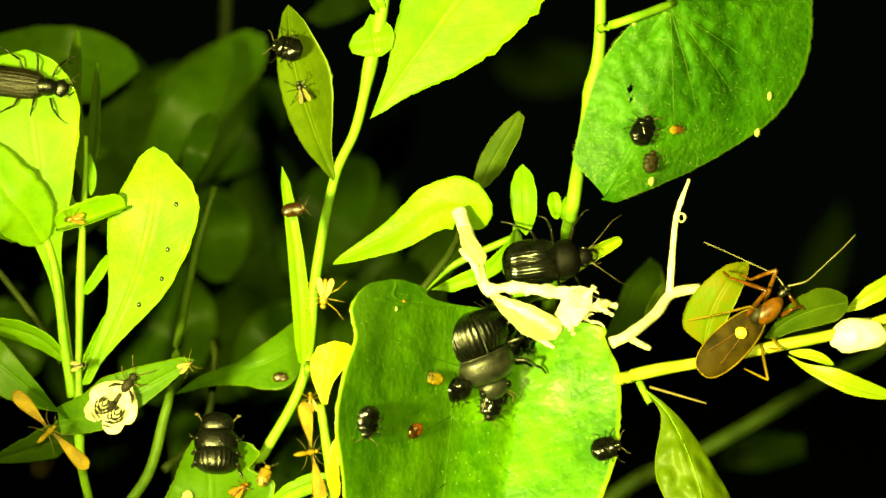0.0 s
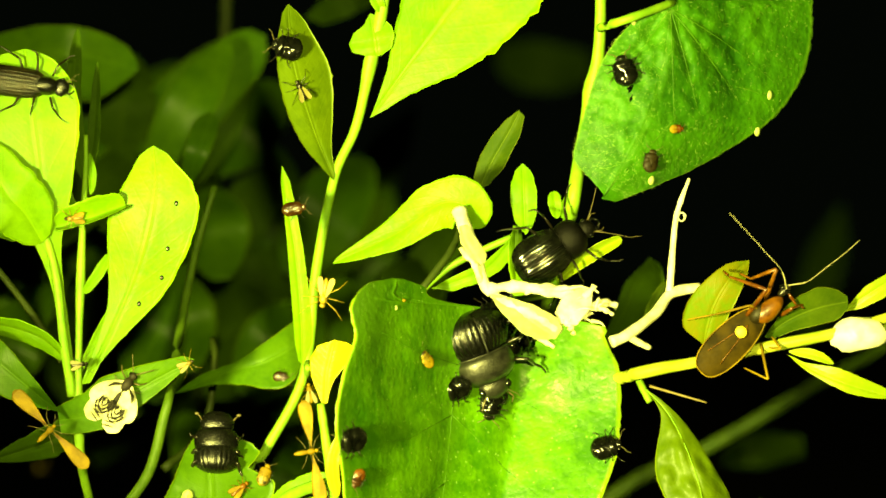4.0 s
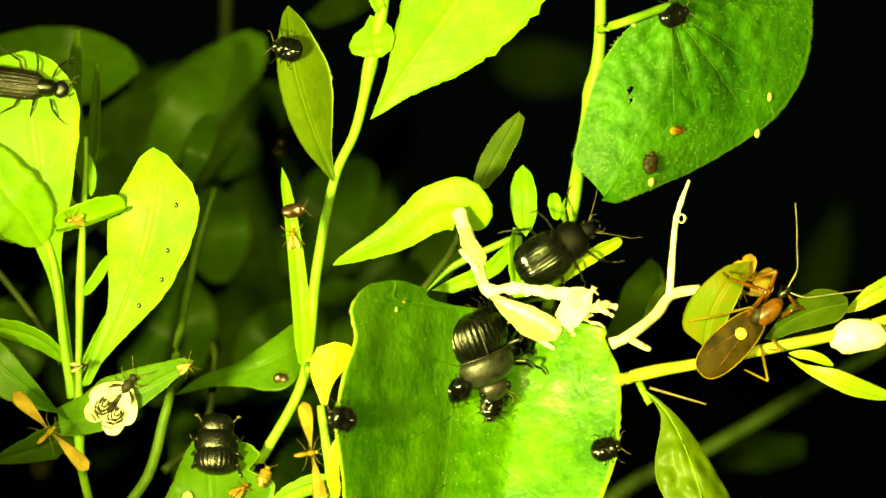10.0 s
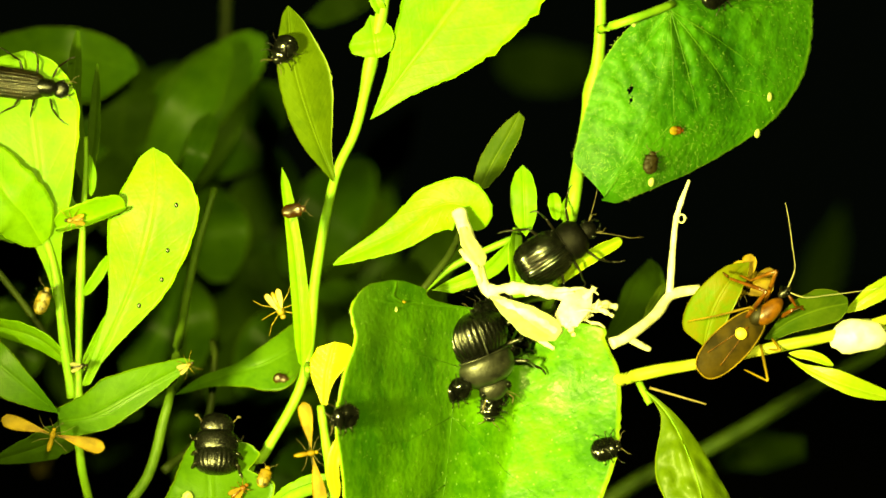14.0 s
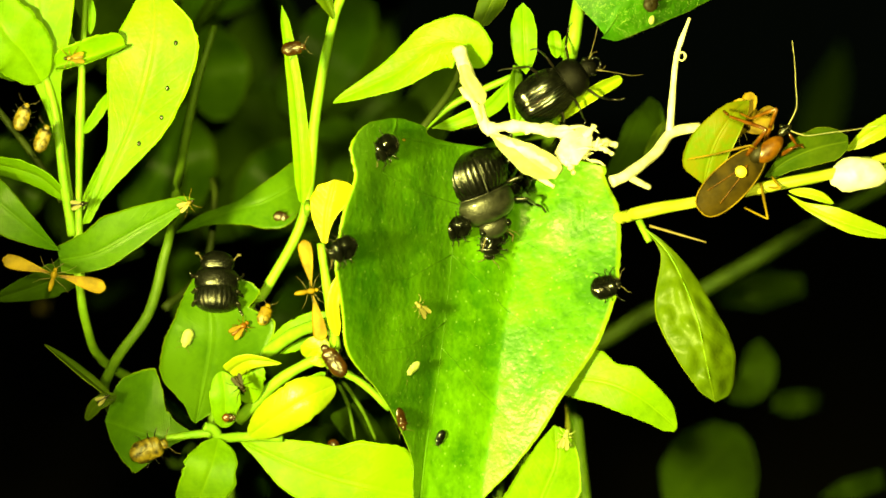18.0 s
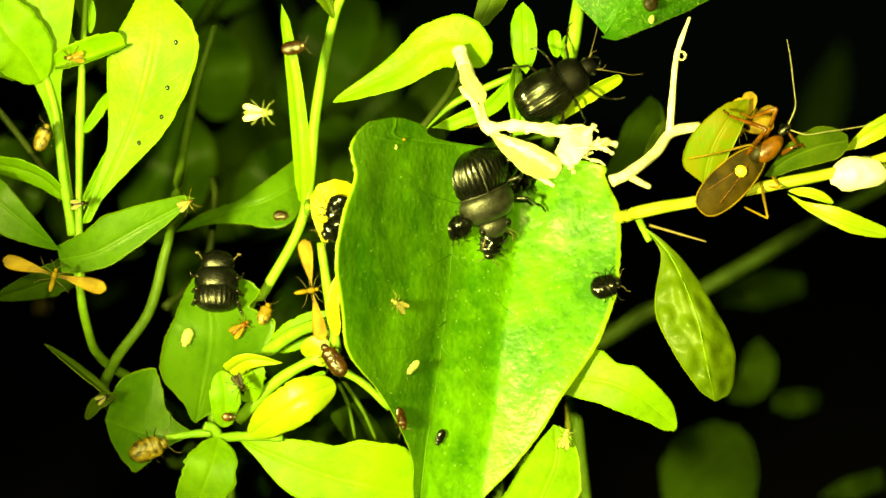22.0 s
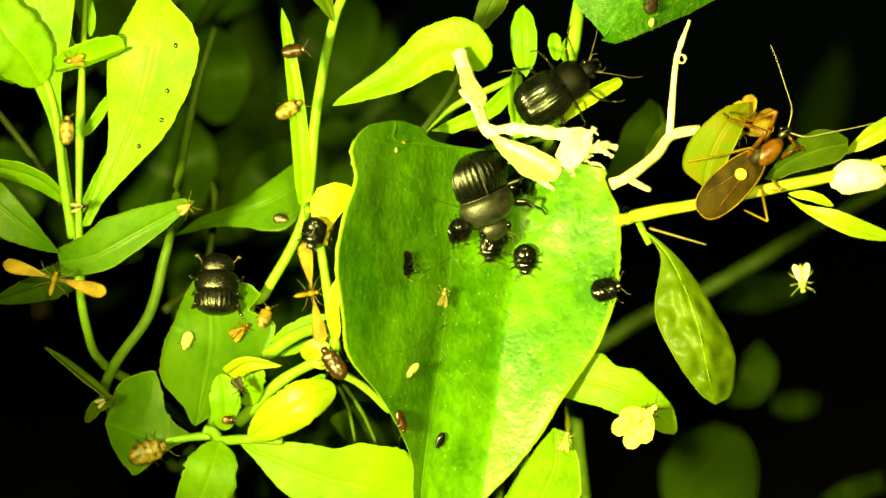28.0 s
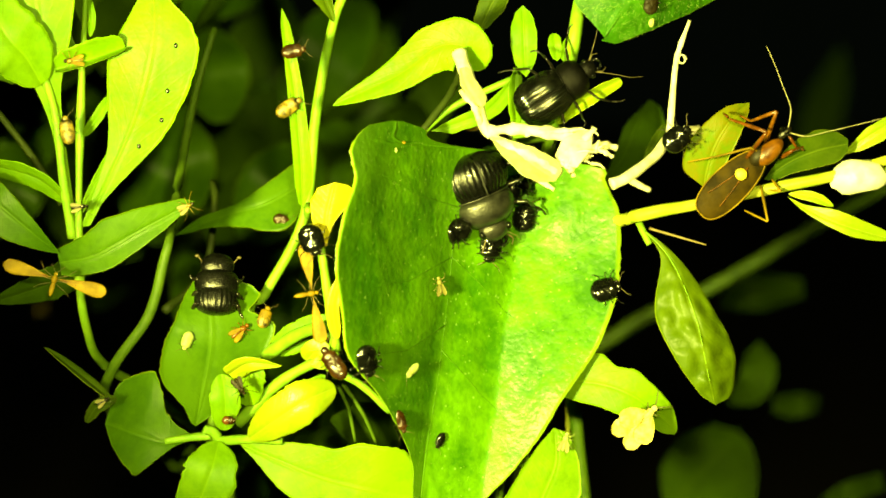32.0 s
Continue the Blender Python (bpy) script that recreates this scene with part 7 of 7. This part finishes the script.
    walk(clear_moth, [(0.0, on(perch_l, cm(-7.89, -1.00, 41.53), 36, 0.00042, 0.4)), (12.1, on(perch_l, cm(-7.89, -1.00, 41.53), 36, 0.00042, 0.4)), (12.4, facing(cm(-8.84, -5.00, 39.95), 330)), (12.8, facing(cm(-13.24, -9.00, 37.27), 300)), (14.0, facing(cm(-40.00, 5.00, 48.00), 300)), (16.0, facing(cm(-70.00, 10.00, 1.50), 300)), (32.0, facing(cm(-70.00, 10.00, 1.50), 300))])
    walk(plume_one, [(0.0, facing(cm(-9.69, -1.60, 40.50), 46)), (13.0, facing(cm(-9.69, -1.60, 40.50), 46)), (13.8, facing(cm(-9.58, -1.60, 40.40), 16)), (32.0, facing(cm(-9.55, -1.60, 40.30), 16))])
    walk(back_moth, [(0.0, facing(cm(-7.35, 7.00, 55.65), 200)), (4.2, facing(cm(-6.44, 7.00, 54.74), 200)), (5.2, facing(cm(-6.10, 12.00, 50.00), 25)), (7.6, facing(cm(-6.10, 12.00, 50.00), 25)), (8.0, facing(cm(-5.77, 6.00, 50.43), 220)), (8.4, facing(cm(-6.10, 12.00, 50.00), 25)), (9.2, facing(cm(-6.10, 12.00, 50.00), 25)), (9.8, facing(cm(-5.59, 8.00, 54.22), 180)), (11.0, facing(cm(-40.00, 5.00, 48.00), 180)), (13.0, facing(cm(-70.00, 10.00, 1.50), 180)), (32.0, facing(cm(-70.00, 10.00, 1.50), 180))])
    walk(leaf_moth, [(0.0, facing(cm(10.54, 4.00, 30.59), 300)), (22.0, facing(cm(9.07, 4.00, 31.18), 300)), (22.6, facing(cm(5.77, 3.00, 34.96), 310)), (23.0, facing(cm(4.15, 2.00, 35.94), 300)), (23.5, facing(cm(5.01, -0.10, 36.88), 48)), (32.0, facing(cm(5.01, -0.10, 36.85), 48))])
    walk(pale_moth, [
        (0.0, facing(cm(2.92, 5.00, 53.94), 200)), (0.5, facing(cm(1.29, 6.00, 47.42), 150)), (1.0, facing(cm(0.09, 5.00, 48.14), 120)), (1.5, facing(cm(2.15, 4.00, 47.96), 60)), (2.0, facing(cm(-0.50, 3.00, 48.22), 20)),
        (2.4, facing(cm(-0.65, 4.00, 53.55), 0)), (7.4, facing(cm(-9.00, 6.00, 54.60), 240)), (8.3, facing(cm(-14.20, -3.00, 43.00), 100)), (8.7, facing(cm(-4.40, -3.50, 42.60), 70)), (9.0, facing(cm(2.00, -1.30, 50.60), 100)), (9.1, facing(cm(2.03, -1.30, 50.93), 130)), (9.5, facing(cm(1.61, -1.30, 53.63), 60)), (11.1, facing(cm(-3.60, 5.00, 55.20), 180)), (11.5, facing(cm(-5.10, 4.00, 45.40), 200)), (11.9, facing(cm(-13.90, 4.00, 41.60), 260)), (13.2, facing(cm(-13.00, -4.00, 54.60), 60)),
        (14.1, facing(cm(3.80, -8.00, 57.08), 180)), (14.38, facing(cm(3.29, -8.00, 53.49), 185)), (14.5, facing(cm(1.95, -10.00, 44.82), 200)), (15.2, facing(cm(-3.38, -14.00, 39.54), 250)), (16.3, facing(cm(-11.70, -10.00, 46.52), 300)), (16.8, facing(cm(-13.58, -10.00, 48.02), 300)), (18.5, facing(cm(-8.60, -2.00, 49.84), 60)), (18.8, facing(cm(-5.57, -2.00, 48.25), 70)), (19.0, facing(cm(-1.16, -2.00, 48.25), 60)),
        (19.2, facing(cm(7.27, 0.00, 50.37), 110)), (19.35, facing(cm(13.77, 2.00, 44.15), 150)), (19.5, facing(cm(11.18, 2.00, 34.93), 160)), (20.2, facing(cm(13.92, 2.00, 32.62), 160)), (21.5, facing(cm(40.00, 5.00, 48.00), 160)), (23.5, facing(cm(70.00, 10.00, 1.50), 160)), (32.0, facing(cm(70.00, 10.00, 1.50), 160))])
    walk(speck, [
        (0.0, facing(cm(-9.86, -3.00, 37.66), 40)), (1.0, facing(cm(-6.92, -4.00, 41.44), 60)), (2.0, facing(cm(-5.24, -4.00, 48.11), 80)), (2.5, facing(cm(-1.24, 4.00, 45.31), 120)), (3.0, facing(cm(4.19, 2.00, 39.11), 140)), (3.5, facing(cm(7.52, 3.00, 36.86), 150)), (4.2, facing(cm(14.07, 3.00, 35.40), 120)), (6.2, facing(cm(14.07, 3.00, 38.90), 260)),
        (6.6, facing(cm(10.32, 2.00, 40.40), 250)), (7.0, facing(cm(6.64, 2.00, 41.41), 270)), (7.5, facing(cm(8.44, 2.00, 45.01), 330)), (8.0, facing(cm(12.33, 2.00, 47.03), 60)), (8.7, facing(cm(-6.59, -3.00, 52.64), 280)), (9.0, facing(cm(-8.50, -3.00, 50.46), 190)), (9.5, facing(cm(-12.32, -3.00, 48.83), 240)),
        (12.6, facing(cm(-11.77, -3.00, 46.92), 80)), (13.0, facing(cm(-8.09, -3.00, 46.51), 60)), (13.6, facing(cm(-11.50, -3.00, 49.65), 320)), (20.6, facing(cm(-11.50, -3.00, 46.92), 60)), (21.0, facing(cm(-8.34, -3.00, 45.12), 80)), (22.0, facing(cm(-4.72, 3.00, 44.37), 90)), (23.0, facing(cm(-2.32, -4.00, 43.60), 10)), (23.5, facing(cm(-1.40, -4.00, 38.14), 170)),
        (23.8, facing(cm(13.20, 8.00, 36.00), 60)), (24.0, facing(cm(11.35, 8.00, 38.80), 40)), (24.2, facing(cm(13.20, 4.00, 39.40), 90)), (24.4, facing(cm(10.65, 2.00, 38.15), 270)), (24.6, facing(cm(13.60, 4.00, 36.50), 120)), (26.5, facing(cm(12.01, 4.00, 32.35), 150)), (27.5, facing(cm(9.41, 3.00, 40.35), 170)), (29.0, facing(cm(9.14, 4.00, 39.49), 190)), (30.5, facing(cm(-7.96, -3.00, 40.24), 260)), (31.0, facing(cm(-5.15, -4.00, 39.49), 120)), (32.0, facing(cm(-13.41, -3.00, 33.57), 230))])


motions()
